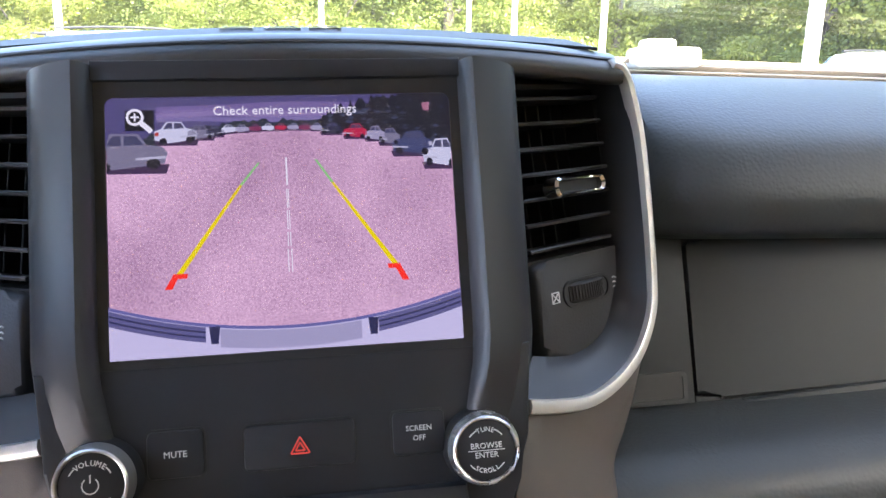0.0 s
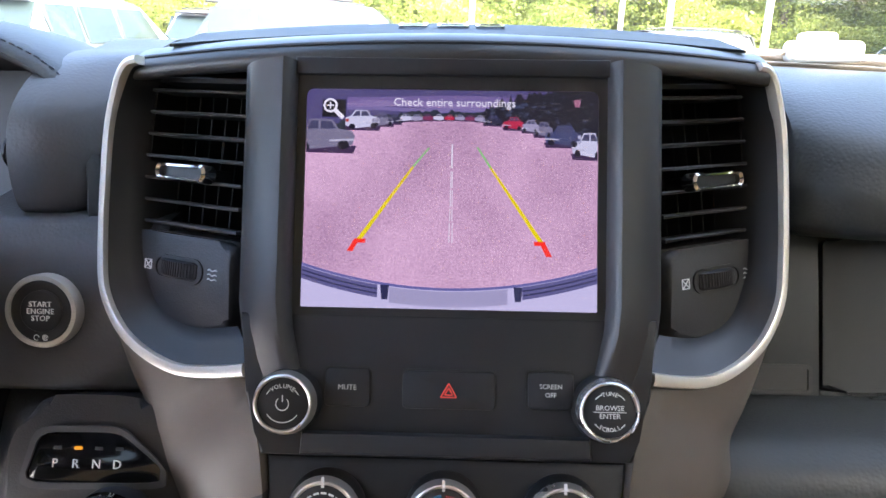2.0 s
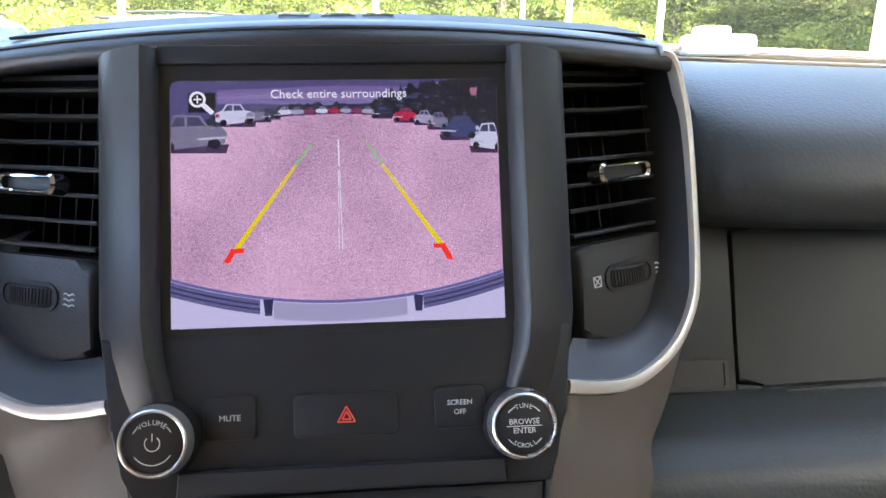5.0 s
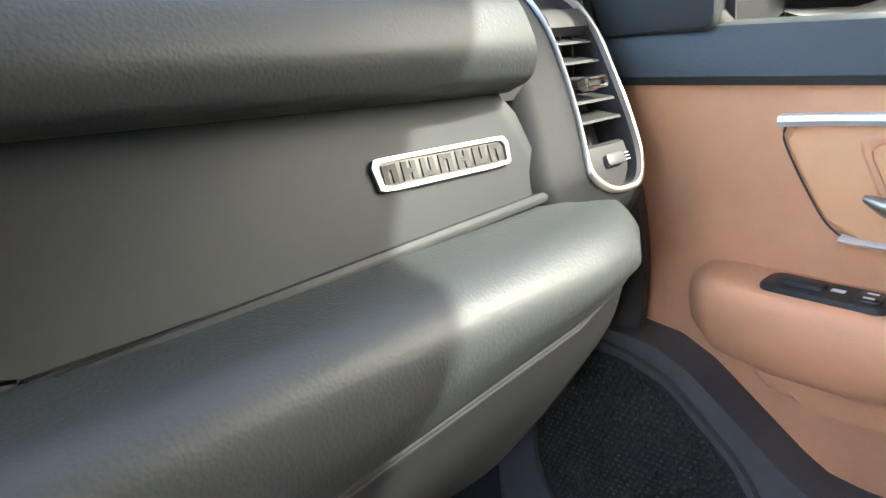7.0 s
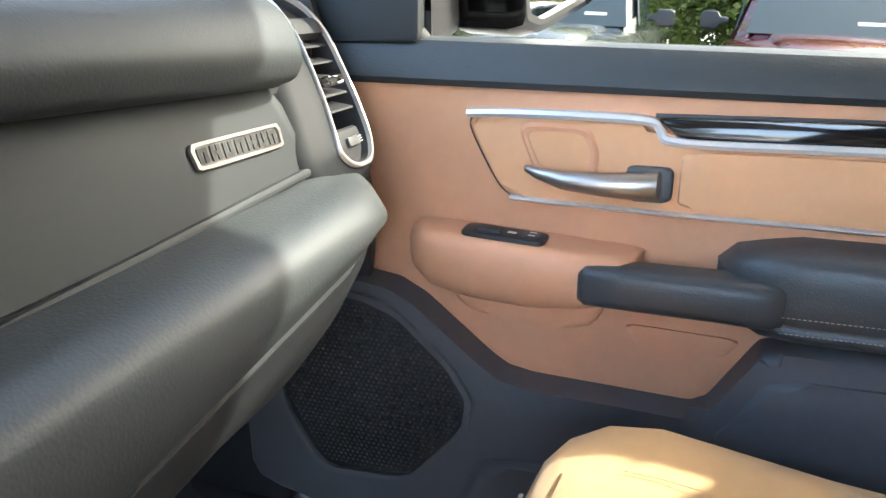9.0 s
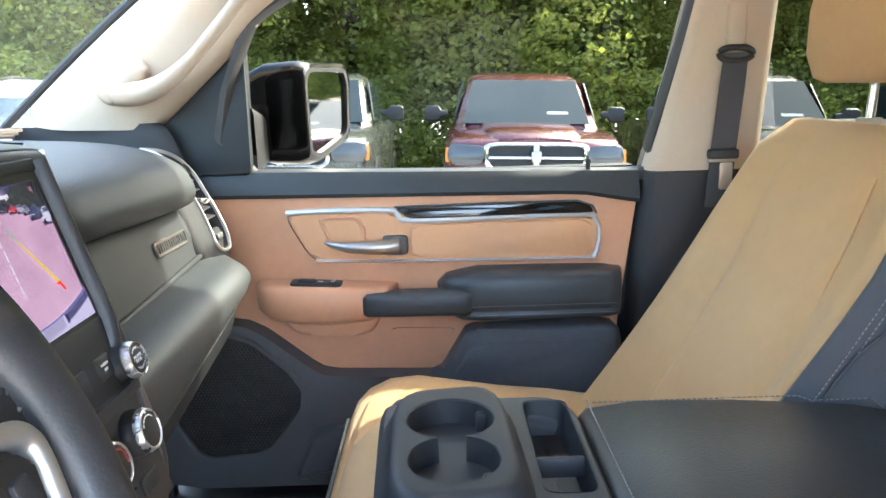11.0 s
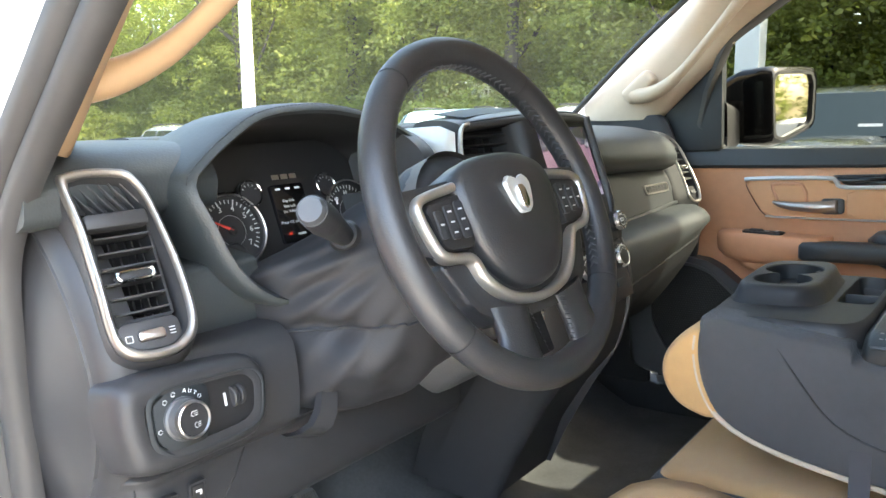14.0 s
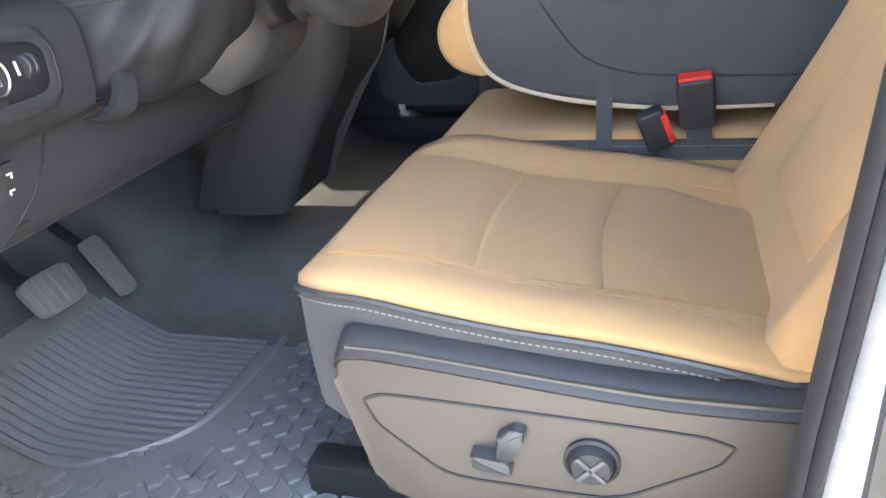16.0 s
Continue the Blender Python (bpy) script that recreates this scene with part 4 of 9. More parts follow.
def ev_skin(left, right, down, d):
    qs, xs = [q for _, q in ev_out], [x for x, _ in ev_out]
    qm, xm = min(qs), (min(xs) + max(xs)) / 2
    ring = []
    for x, q in ev_out:
        k = max(-1.0, min(1.0, (x - xm) / 0.03))
        f = max(0.0, 1 - (q - qm) / 0.030)
        ring.append(ev_at(x + (right if k > 0 else left) * k, q - down * f, d))
    return ring


part("pod", loft([ev_skin(0, 0, 0, -0.001), ev_skin(0.003, 0.002, 0.003, -0.0025), ev_skin(0.010, 0.004, 0.008, -0.006), ev_skin(0.030, 0.008, 0.015, -0.012), ev_skin(0.048, 0.012, 0.020, -0.020), ev_skin(0.056, 0.016, 0.024, -0.060)], caps=False), PODBLACK, v, "charcoal pod round the vent", sharp=60)

# glove box badge: a chrome-rimmed plate with raised dark bars for its lettering
badge = thing("trim_badge", "chrome-rimmed nameplate with raised lettering bars on the glove box", "badge", at=(0.58, 0.11, 1.2))
bm_ = GP @ Matrix.Translation((0.582, 0.014, 0.0)) @ pose(0, 0, 0, 0, 0, -1.0)
plate = soften([(-0.067, 0.006), (-0.064, -0.0115), (0.066, -0.0115), (0.068, 0.006), (0.064, 0.0115), (-0.064, 0.0115)], 2, 0.12)
part("plate", prism(plate, 0.002, bm_, r=0.0008, back=-0.001), NICKEL, badge)
part("rim", ring_prism(plate, scaled(plate, 0.0040, 0.0030), 0.0042, bm_, back=0.001), BRUSHED, badge, "bright rim")
for i in range(7):
    u = -0.0525 + 0.0175 * i
    part("letter_bar", join(box((u - 0.004, 0, 0.002), (0.0046, 0.013, 0.0022), m=bm_), box((u + 0.004, 0, 0.002), (0.0046, 0.013, 0.0022), m=bm_), box((u, 0.0045 - 0.0045 * (i % 3), 0.002), (0.006, 0.0036, 0.0022), m=bm_)), DARK, badge)

# ---- display ----
disp = thing("touch_display", "lit touch display showing a rear camera picture of a car park", "display", at=(0, 0, 1.25))
pink = bpy.data.materials.new("camera_picture_asphalt")
pink.use_nodes = True
_n, _L = pink.node_tree.nodes, pink.node_tree.links
_b = _n["Principled BSDF"]
_tc, _no, _no2, _mx = _n.new("ShaderNodeTexCoord"), _n.new("ShaderNodeTexNoise"), _n.new("ShaderNodeTexNoise"), _n.new("ShaderNodeMix")
_no.inputs["Scale"].default_value, _no.inputs["Detail"].default_value = 1100, 3
_no2.inputs["Scale"].default_value = 18
_mx.data_type = "RGBA"
_mx.inputs[6].default_value, _mx.inputs[7].default_value = (0.20, 0.09, 0.19, 1), (0.74, 0.46, 0.64, 1)
_ad = _n.new("ShaderNodeMath")
_ad.operation = "MULTIPLY_ADD"
_ad.inputs[1].default_value, _ad.inputs[2].default_value = 1.35, 0.0
_sb = _n.new("ShaderNodeMath")
_sb.operation, _sb.inputs[1].default_value = "SUBTRACT", 0.55
_L.new(_no2.outputs[0], _sb.inputs[0])
_L.new(_no.outputs[0], _ad.inputs[0]), _L.new(_sb.outputs[0], _ad.inputs[2])
_L.new(_tc.outputs["Object"], _no.inputs["Vector"]), _L.new(_tc.outputs["Object"], _no2.inputs["Vector"])
_L.new(_ad.outputs[0], _mx.inputs[0]), _L.new(_mx.outputs[2], _b.inputs["Emission Color"])
_b.inputs["Emission Strength"].default_value = 0.030
_b.inputs["Base Color"].default_value, _b.inputs["Roughness"].default_value = (0.01, 0.01, 0.01, 1), 0.15
DW, DH = 0.1707, 0.128


def on_screen(u, v, w):
    """Display units: u 0 to 1 from the left, v 0 to 1 from the top."""
    return FS @ Vector(((u - 0.5) * DW, (1 - v) * DH, w))


def flat(pts, w, name, material, parent=None):
    bm = bmesh.new()
    lo = [bm.verts.new(on_screen(u, v, w)) for u, v in pts]
    hi = [bm.verts.new(on_screen(u, v, w + 0.0002)) for u, v in pts]
    bm.faces.new(hi)
    for i in range(len(pts)):
        j = (i + 1) % len(pts)
        bm.faces.new((lo[i], lo[j], hi[j], hi[i]))
    return part(name, bm, material, parent or disp)


def glow(name, c, s=0.9):
    return glow_mat("picture_" + name, c, s)


flat([(0, 0), (1, 0), (1, 1), (0, 1)], 0.0000, "picture_ground", pink)
def horizon(u):
    """Bowed horizon of the wide rear camera."""
    return 0.128 + 0.10 * (2 * u - 1) ** 2


uh = steps(0, 1, 20)
flat([(u, 0.0) for u in uh] + [(u, horizon(u)) for u in uh[::-1]], 0.0004, "picture_sky", glow("sky", (0.09, 0.075, 0.22), 0.8))
for k, (lo_, hi_, c) in enumerate(((0.030, 0.060, (0.20, 0.14, 0.36)), (0.055, 0.082, (0.28, 0.20, 0.44)), (0.078, 0.100, (0.22, 0.17, 0.40)))):
    flat([(u, lo_ + 0.006 * math.sin(9 * u + 2 * k)) for u in steps(0.14, 0.72, 12)] + [(u, hi_ + 0.005 * math.sin(13 * u + k)) for u in steps(0.72, 0.14, 12)], 0.00045, "picture_cloud", glow("cloud", c, 0.8))
pic_rng = random.Random(3)
flat([(u, horizon(u) - 0.018 - 0.022 * pic_rng.random() - 0.030 * max(0.0, 0.3 - u)) for u in steps(0, 0.70, 56)] + [(u, horizon(u) + 0.012) for u in steps(0.70, 0, 20)], 0.0006, "picture_hedge", glow("hedge", (0.020, 0.028, 0.045), 0.9))
flat([(u, max(0.0, 0.085 - 0.42 * (u - 0.60) + 0.05 * (pic_rng.random() - 0.5))) for u in steps(0.60, 1, 44)] + [(u, horizon(u) + 0.012) for u in steps(1, 0.60, 12)], 0.0007, "picture_tree_line", glow("trees", (0.010, 0.010, 0.022), 0.9))
for i in range(46):
    u = pic_rng.uniform(0.63, 0.99)
    v = pic_rng.uniform(max(0.01, 0.10 - 0.40 * (u - 0.60)), horizon(u) - 0.02)
    w = pic_rng.uniform(0.004, 0.012)
    flat([(u - w, v), (u, v - w * 0.8), (min(0.999, u + w), v), (u, v + w * 0.7)], 0.0008, "picture_leaf_gap", glow("leaf_gap", (0.05, 0.06, 0.12), 0.8))
flat([(0.915, 0.040), (0.940, 0.036), (0.936, 0.072), (0.920, 0.070)], 0.00095, "picture_flag", glow("flag", (0.42, 0.16, 0.26), 0.8))
car_cols = {"white": (0.62, 0.60, 0.78), "grey": (0.20, 0.18, 0.28), "black": (0.025, 0.025, 0.06), "red": (0.50, 0.02, 0.07), "maroon": (0.22, 0.03, 0.10), "silver": (0.36, 0.32, 0.48), "navy": (0.05, 0.06, 0.16)}
CARGLASS, CARTYRE, CARSHADE, CARLAMP, CARTRIM = glow("glass", (0.06, 0.06, 0.14), 0.8), glow("tyre", (0.008, 0.008, 0.02), 0.8), glow("shadow", (0.06, 0.03, 0.09), 0.8), glow("lamp", (0.55, 0.05, 0.05), 0.8), glow("trim", (0.55, 0.52, 0.68), 0.8)


def pic_poly(u, v, w, h, rows, lay_, name, material, parent=None):
    return flat([(min(max(u + w * a, 0.003), 0.997), v + h * b) for a, b in rows], lay_, name, material, parent)


for u, v, w, h, c, side in ((0.060, 0.215, 0.22, 0.150, "grey", -1), (0.195, 0.142, 0.12, 0.090, "white", -1), (0.265, 0.142, 0.075, 0.058, "grey", -1), (0.305, 0.138, 0.05, 0.045, "black", -1), (0.345, 0.130, 0.045, 0.034, "white", -1), (0.382, 0.130, 0.040, 0.032, "silver", -1), (0.418, 0.128, 0.036, 0.030, "maroon", 0), (0.455, 0.127, 0.036, 0.030, "white", 0), (0.492, 0.127, 0.034, 0.028, "red", 0),
                            (0.528, 0.127, 0.034, 0.028, "silver", 0), (0.562, 0.128, 0.034, 0.029, "maroon", 0), (0.596, 0.130, 0.036, 0.032, "silver", 1), (0.640, 0.137, 0.065, 0.050, "black", 1), (0.710, 0.150, 0.070, 0.060, "red", 1), (0.768, 0.162, 0.060, 0.060, "silver", 1), (0.812, 0.176, 0.065, 0.070, "grey", 1), (0.880, 0.205, 0.125, 0.100, "navy", 1), (0.965, 0.248, 0.110, 0.120, "white", 1)):
    d = side or 1
    body = [(-0.50 * d, 0.02), (-0.44 * d, -0.14), (-0.24 * d, -0.20), (-0.14 * d, -0.48), (0.22 * d, -0.50), (0.34 * d, -0.20), (0.50 * d, -0.08), (0.50 * d, 0.30), (0.20 * d, 0.44), (-0.46 * d, 0.30)]
    pic_poly(u, v + 0.10 * h, w, h, [(-0.52, 0.20), (0.52, 0.22), (0.48, 0.46), (-0.46, 0.44)], 0.0010, "picture_shadow", CARSHADE)
    ob = pic_poly(u, v, w, h, body, 0.0011, "picture_car", glow(c, car_cols[c], 0.9))
    pic_poly(u, v, w, h, [(-0.20 * d, -0.20), (-0.12 * d, -0.42), (0.04 * d, -0.44), (0.04 * d, -0.19)], 0.0013, "picture_glass", CARGLASS, ob)
    pic_poly(u, v, w, h, [(0.08 * d, -0.19), (0.08 * d, -0.44), (0.19 * d, -0.44), (0.29 * d, -0.18)], 0.0013, "picture_glass", CARGLASS, ob)
    if w > 0.045:
        for a, b in ((-0.32, 0.30), (0.30, 0.36)):
            pic_poly(u, v, w, h, [(a * d + 0.09 * math.cos(k), b + 0.15 * math.sin(k)) for k in (0.4, 1.2, 2.0, 2.8, 3.6, 4.4, 5.2, 6.0)], 0.0013, "picture_tyre", CARTYRE, ob)
        pic_poly(u, v, w, h, [(-0.48 * d, 0.10), (-0.10 * d, 0.14), (-0.10 * d, 0.20), (-0.48 * d, 0.17)], 0.0013, "picture_trim", CARTRIM, ob)
    if w > 0.10:
        pic_poly(u, v, w, h, [(0.40 * d, -0.04), (0.49 * d, -0.03), (0.49 * d, 0.12), (0.41 * d, 0.13)], 0.0013, "picture_lamp", CARLAMP if side < 0 else CARTRIM, ob)
# bumper along the foot of the picture
def bump_v(u):
    return 0.905 - 0.105 * (2 * u - 1) ** 2


us = steps(0, 1, 24)
flat([(u, bump_v(u)) for u in us] + [(u, 1.0) for u in us[::-1]], 0.0016, "picture_bumper", glow("bumper", (0.62, 0.56, 0.82), 0.85))
flat([(u, bump_v(u)) for u in us] + [(u, bump_v(u) + 0.012) for u in us[::-1]], 0.0020, "picture_bumper_edge", glow("edge", (0.16, 0.15, 0.42), 0.8))
for a, b in ((0.0, 0.26), (0.75, 1.0)):
    uu = steps(a, b, 8)
    flat([(u, bump_v(u) + 0.014) for u in uu] + [(u, bump_v(u) + 0.072) for u in uu[::-1]], 0.0020, "picture_step", glow("step", (0.13, 0.12, 0.30), 0.8))
    for k in (0.03, 0.05):
        flat([(u, bump_v(u) + k) for u in uu] + [(u, bump_v(u) + k + 0.006) for u in uu[::-1]], 0.0023, "picture_groove", glow("groove", (0.03, 0.03, 0.10), 0.8))
flat([(u, bump_v(u) + 0.016) for u in steps(0.30, 0.70, 8)] + [(u, bump_v(u) + 0.085) for u in steps(0.70, 0.30, 8)], 0.0020, "picture_plate", glow("plate", (0.42, 0.38, 0.60), 0.8))
for u in (0.27, 0.72):
    flat([(u, 0.895), (u + 0.03, 0.895), (u + 0.025, 0.96), (u + 0.005, 0.96)], 0.0024, "picture_hole", glow("hole", (0.03, 0.03, 0.10), 0.8))
# guide lines
YEL, GRN, RED_, WHT = glow("yellow", (0.85, 0.62, 0.0), 1.0), glow("green", (0.25, 0.62, 0.20), 0.9), glow("red", (0.95, 0.03, 0.02), 1.0), glow("white", (0.85, 0.80, 0.90), 0.9)


def guide(a, b, w0, w1, material, name):
    flat([(a[0] - w0, a[1]), (a[0] + w0, a[1]), (b[0] + w1, b[1]), (b[0] - w1, b[1])], 0.0014, name, material)


guide((0.425, 0.268), (0.372, 0.355), 0.003, 0.004, GRN, "guide_line")
guide((0.372, 0.355), (0.190, 0.695), 0.004, 0.009, YEL, "guide_line")
guide((0.590, 0.262), (0.636, 0.355), 0.003, 0.004, GRN, "guide_line")
guide((0.636, 0.355), (0.815, 0.700), 0.004, 0.009, YEL, "guide_line")
guide((0.185, 0.690), (0.162, 0.745), 0.009, 0.010, RED_, "guide_line")
guide((0.813, 0.690), (0.838, 0.755), 0.009, 0.010, RED_, "guide_line")
flat([(0.176, 0.688), (0.216, 0.688), (0.214, 0.706), (0.176, 0.706)], 0.0018, "guide_line", RED_)
flat([(0.786, 0.688), (0.824, 0.688), (0.824, 0.706), (0.788, 0.706)], 0.0018, "guide_line", RED_)
for v0, v1, w in ((0.25, 0.36, 0.0012), (0.375, 0.45, 0.0022), (0.46, 0.535, 0.003), (0.545, 0.60, 0.0036), (0.61, 0.70, 0.005)):
    for d in (-w, w):
        flat([(0.504 + d - 0.0012, v0), (0.504 + d + 0.0012, v0), (0.504 + d + 0.0012, v1), (0.504 + d - 0.0012, v1)], 0.0014, "centre_mark", WHT)
part("caption", text("Check entire surroundings", 0.0066, Matrix.Translation(on_screen(0.509, 0.060, 0.0016) - FS.translation) @ FS), WHT, disp, "white caption")
flat([(0.055, 0.05), (0.135, 0.05), (0.135, 0.13), (0.055, 0.13)], 0.0010, "zoom_tile", glow("tile", (0.01, 0.01, 0.02), 0.5))
zc = on_screen(0.083, 0.078, 0.0018)
zm = FS.copy()
zm.translation = zc
part("zoom_mark", join(tube([zm @ Vector((0.0036 * math.cos(a * 0.393), 0.0036 * math.sin(a * 0.393), 0)) for a in range(16)], 0.0007, 5, closed=True), tube([zm @ Vector((0.0026, -0.0026, 0)), zm @ Vector((0.0075, -0.0072, 0))], 0.0013, 6),
                       tube([zm @ Vector((-0.002, 0, 0)), zm @ Vector((0.002, 0, 0))], 0.0004, 4), tube([zm @ Vector((0, -0.002, 0)), zm @ Vector((0, 0.002, 0))], 0.0004, 4)), WHT, disp)

# ---- start button and gear selector ----
SB = frame_at((-0.2767, 0.0655, 1.2215), (1, 0, 0), (0, 0.16, 0.97))
sbt = thing("start_button", "round engine start button in a silver ring", "start button", at=(-0.274, 0.07, 1.227))
part("ring", lathe([(0.0254, -0.006), (0.0254, 0.003), (0.0244, 0.0056), (0.0216, 0.0060), (0.0206, 0.003)], 48, SB), FRAMESILVER, sbt, "satin silver ring")
part("collar", lathe([(0.022, -0.004), (0.022, 0.004), (0.020, 0.005), (0.0150, 0.0035)], 40, SB), DARK, sbt)
part("cap", lathe([(0.0146, 0.0), (0.0146, 0.0045), (0.0138, 0.0055), (0, 0.0055)], 36, SB), PLASTIC, sbt)
for i, s in enumerate(("START", "ENGINE", "STOP")):
    part("lettering", text(s, 0.0052, SB @ Matrix.Translation((0, 0.0048 - 0.0048 * i, 0.0057)), spacing=1.05), INK, sbt)
part("marking", join(arc_line(0.0018, 0, 300, SB @ Matrix.Translation((-0.003, -0.0178, 0.0053))), arc_line(0.0018, 0, 330, SB @ Matrix.Translation((0.003, -0.0178, 0.0053))), arc_line(0.0008, 0, 330, SB @ Matrix.Translation((0.003, -0.0178, 0.0053)))), INK, sbt)

SM = frame_at((-0.228, 0.022, 1.126), (1, 0, 0), (0, 0.36, 0.93))
gs = thing("gear_selector", "rotary gear selector with a lit letter window", "gear selector", at=(-0.228, 0.02, 1.05))
pod = soften([(-0.060, -0.060), (-0.055, 0.020), (-0.036, 0.050), (0.030, 0.050), (0.052, 0.030), (0.064, -0.010), (0.064, -0.060)], 4, 0.25)
part("pod", prism(pod, 0.010, SM, r=0.006, seg=3, back=-0.03), PLASTIC, gs)
win = soften([(-0.043, -0.006), (-0.034, 0.026), (0.018, 0.027), (0.046, 0.006), (0.046, -0.004)], 3, 0.2)
part("window", prism(win, 0.0112, SM, r=0.0006, back=0.005), GLOSSBLACK, gs, "gloss black letter window")
part("window_rim", ring_prism(scaled(win, -0.004), win, 0.0125, SM, back=0.006), COLUMN, gs)
for i, s in enumerate("PRND"):
    part("letter", text(s, 0.0080, SM @ Matrix.Translation((-0.023 + 0.0135 * i, 0.0065, 0.0118))), INK, gs)
    part("lamp", box((-0.023 + 0.0135 * i + 0.001, 0.0165, 0.0116), (0.0052, 0.0022, 0.0006), 0.0003, m=SM), glow_mat("amber_lamp", (1.0, 0.36, 0.02), 1.1) if i == 1 else COLUMN, gs)
part("selector_knob", lathe([(0.030, 0.008), (0.030, 0.016), (0.0285, 0.030), (0.026, 0.036), (0.024, 0.034), (0, 0.033)], 44, SM @ Matrix.Translation((0.020, -0.036, 0))), PLASTIC, gs)
part("knob_ring", lathe([(0.0292, 0.030), (0.0282, 0.0365), (0.026, 0.0372), (0.0245, 0.035)], 44, SM @ Matrix.Translation((0.020, -0.036, 0))), CHROME, gs, "chrome ring")

# ---- instrument cluster ----
cl = thing("instrument_cluster", "hooded instrument cluster with two round gauges", "instrument cluster", at=(-0.446, 0.2, 1.2))
KM = frame_at((-0.446, 0.2225, 1.265), (1, 0, 0), (0, 0.287, 0.958))
hood_out = [(-0.675, 1.335), (-0.645, 1.362), (-0.600, 1.388), (-0.555, 1.408), (-0.50, 1.416), (-0.43, 1.416), (-0.36, 1.404), (-0.31, 1.386), (-0.282, 1.364), (-0.266, 1.335), (-0.255, 1.30), (-0.262, 1.25), (-0.29, 1.215), (-0.34, 1.195), (-0.43, 1.185), (-0.52, 1.183), (-0.575, 1.187), (-0.615, 1.205), (-0.645, 1.24), (-0.664, 1.29)]
ho = spline([(x, 0, z) for x, z in hood_out], 3, closed=True)
cc = Vector((-0.455, 0, 1.30))


def hood_ring(off, y, lean=0.35):
    return [Vector((p.x + (p - cc).normalized().x * off, y + lean * (p.z - 1.30) * (1 if p.z > 1.3 else 0.4), p.z + (p - cc).normalized().z * off)) for p in ho]


# soft leather hood: outer skin from the lip back over the dash, inner tunnel to the dials
part("hood_skin", loft([hood_ring(-0.004, 0.104), hood_ring(0.000, 0.098), hood_ring(0.006, 0.100), hood_ring(0.011, 0.115), hood_ring(0.013, 0.16), hood_ring(0.008, 0.24), hood_ring(-0.02, 0.36)], caps=False), PAD, cl, "soft grained hood", sharp=60)
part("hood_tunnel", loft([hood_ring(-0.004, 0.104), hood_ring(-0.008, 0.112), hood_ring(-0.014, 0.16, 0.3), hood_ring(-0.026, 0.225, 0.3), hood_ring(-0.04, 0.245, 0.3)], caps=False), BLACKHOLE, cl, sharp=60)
stitches([hood_ring(0.0085, 0.1045)[i] for i in range(0, 33)], cl, r=0.0006, gap=0.007, material=PLASTIC)
part("dial_plate", prism(rrect(0.42, 0.22, 0.03, c=(0, 0.01)), -0.004, KM, back=-0.02), DARK, cl)
DIAL = mat("dial_face", (0.02, 0.02, 0.022), 0.6)
for sx, big in ((-1, "tachometer"), (1, "speedometer")):
    g = KM @ Matrix.Translation((sx * 0.110, 0.0, 0))
    d = part(big, lathe([(0.050, -0.004), (0.050, 0.006), (0.048, 0.008), (0.0455, 0.006), (0.044, 0.001), (0, 0.001)], 48, g), DIAL, cl)
    part("bezel", lathe([(0.0505, 0.004), (0.0505, 0.008), (0.049, 0.0095), (0.0475, 0.0085)], 48, g, False), BRUSHED, d, "thin silver bezel")
    part("ticks", join(*[box((0, 0.040, 0.0015), (0.0012 if i % 4 else 0.0018, 0.005 if i % 4 else 0.008, 0.0004), m=g @ pose(0, 0, 0, 0, 0, 130 - 260 * i / 28)) for i in range(29)]), INK, d)
    part("inner_ring", tube([g @ Vector((0.021 * math.cos(a * 0.26), 0.021 * math.sin(a * 0.26), 0.0016)) for a in range(24)], 0.0004, 4, closed=True), STEEL, d)
    if sx < 0:
        part("numerals", join(*[text(str(i), 0.0115, g @ Matrix.Translation((0.031 * math.cos(radians(220 - 37 * i)), 0.031 * math.sin(radians(220 - 37 * i)), 0.0014))) for i in range(8)]), INK, d)
    else:
        part("numerals", join(*[text(str(20 * i), 0.0085, g @ Matrix.Translation((0.031 * math.cos(radians(225 - 45 * i)), 0.031 * math.sin(radians(225 - 45 * i)), 0.0014))) for i in range(7)]), INK, d)
    a = 150 if sx < 0 else 222
    part("needle", tube([g @ Vector((0, 0, 0.004)), g @ Vector((0.036 * math.cos(radians(a)), 0.036 * math.sin(radians(a)), 0.003))], [0.0024, 0.0009], 6), REDINK, d, "red needle")
    part("needle_hub", lathe([(0.006, 0.001), (0.006, 0.005), (0.004, 0.006), (0, 0.006)], 20, g), DARK, d)
    s_ = KM @ Matrix.Translation((sx * 0.069, 0.046, 0.004))
    d2 = part("small_gauge", lathe([(0.0185, -0.004), (0.0185, 0.004), (0.0172, 0.0055), (0.0158, 0.003), (0, 0.003)], 32, s_), DIAL, cl)
    part("bezel", lathe([(0.0187, 0.002), (0.0187, 0.0050), (0.0176, 0.0062), (0.0165, 0.005)], 32, s_, False), CHROME, d2)
    part("ticks", join(*[box((0, 0.0122, 0.0033), (0.0009, 0.003, 0.0003), m=s_ @ pose(0, 0, 0, 0, 0, 60 - 30 * i)) for i in range(5)]), INK, d2)
s_ = KM @ Matrix.Translation((-0.118, -0.036, 0.004))
d2 = part("small_gauge", lathe([(0.019, -0.004), (0.019, 0.004), (0.0176, 0.0055), (0.016, 0.003), (0, 0.003)], 32, s_), DIAL, cl)
part("needle", tube([s_ @ Vector((0, 0, 0.004)), s_ @ Vector((-0.010, 0.005, 0.004))], [0.002, 0.001], 6), REDINK, d2)
part("info_display", prism(rrect(0.060, 0.086, 0.004, c=(0.0, 0.012)), 0.002, KM, r=0.001, back=-0.006), GLOSSBLACK, cl, "dark information display")
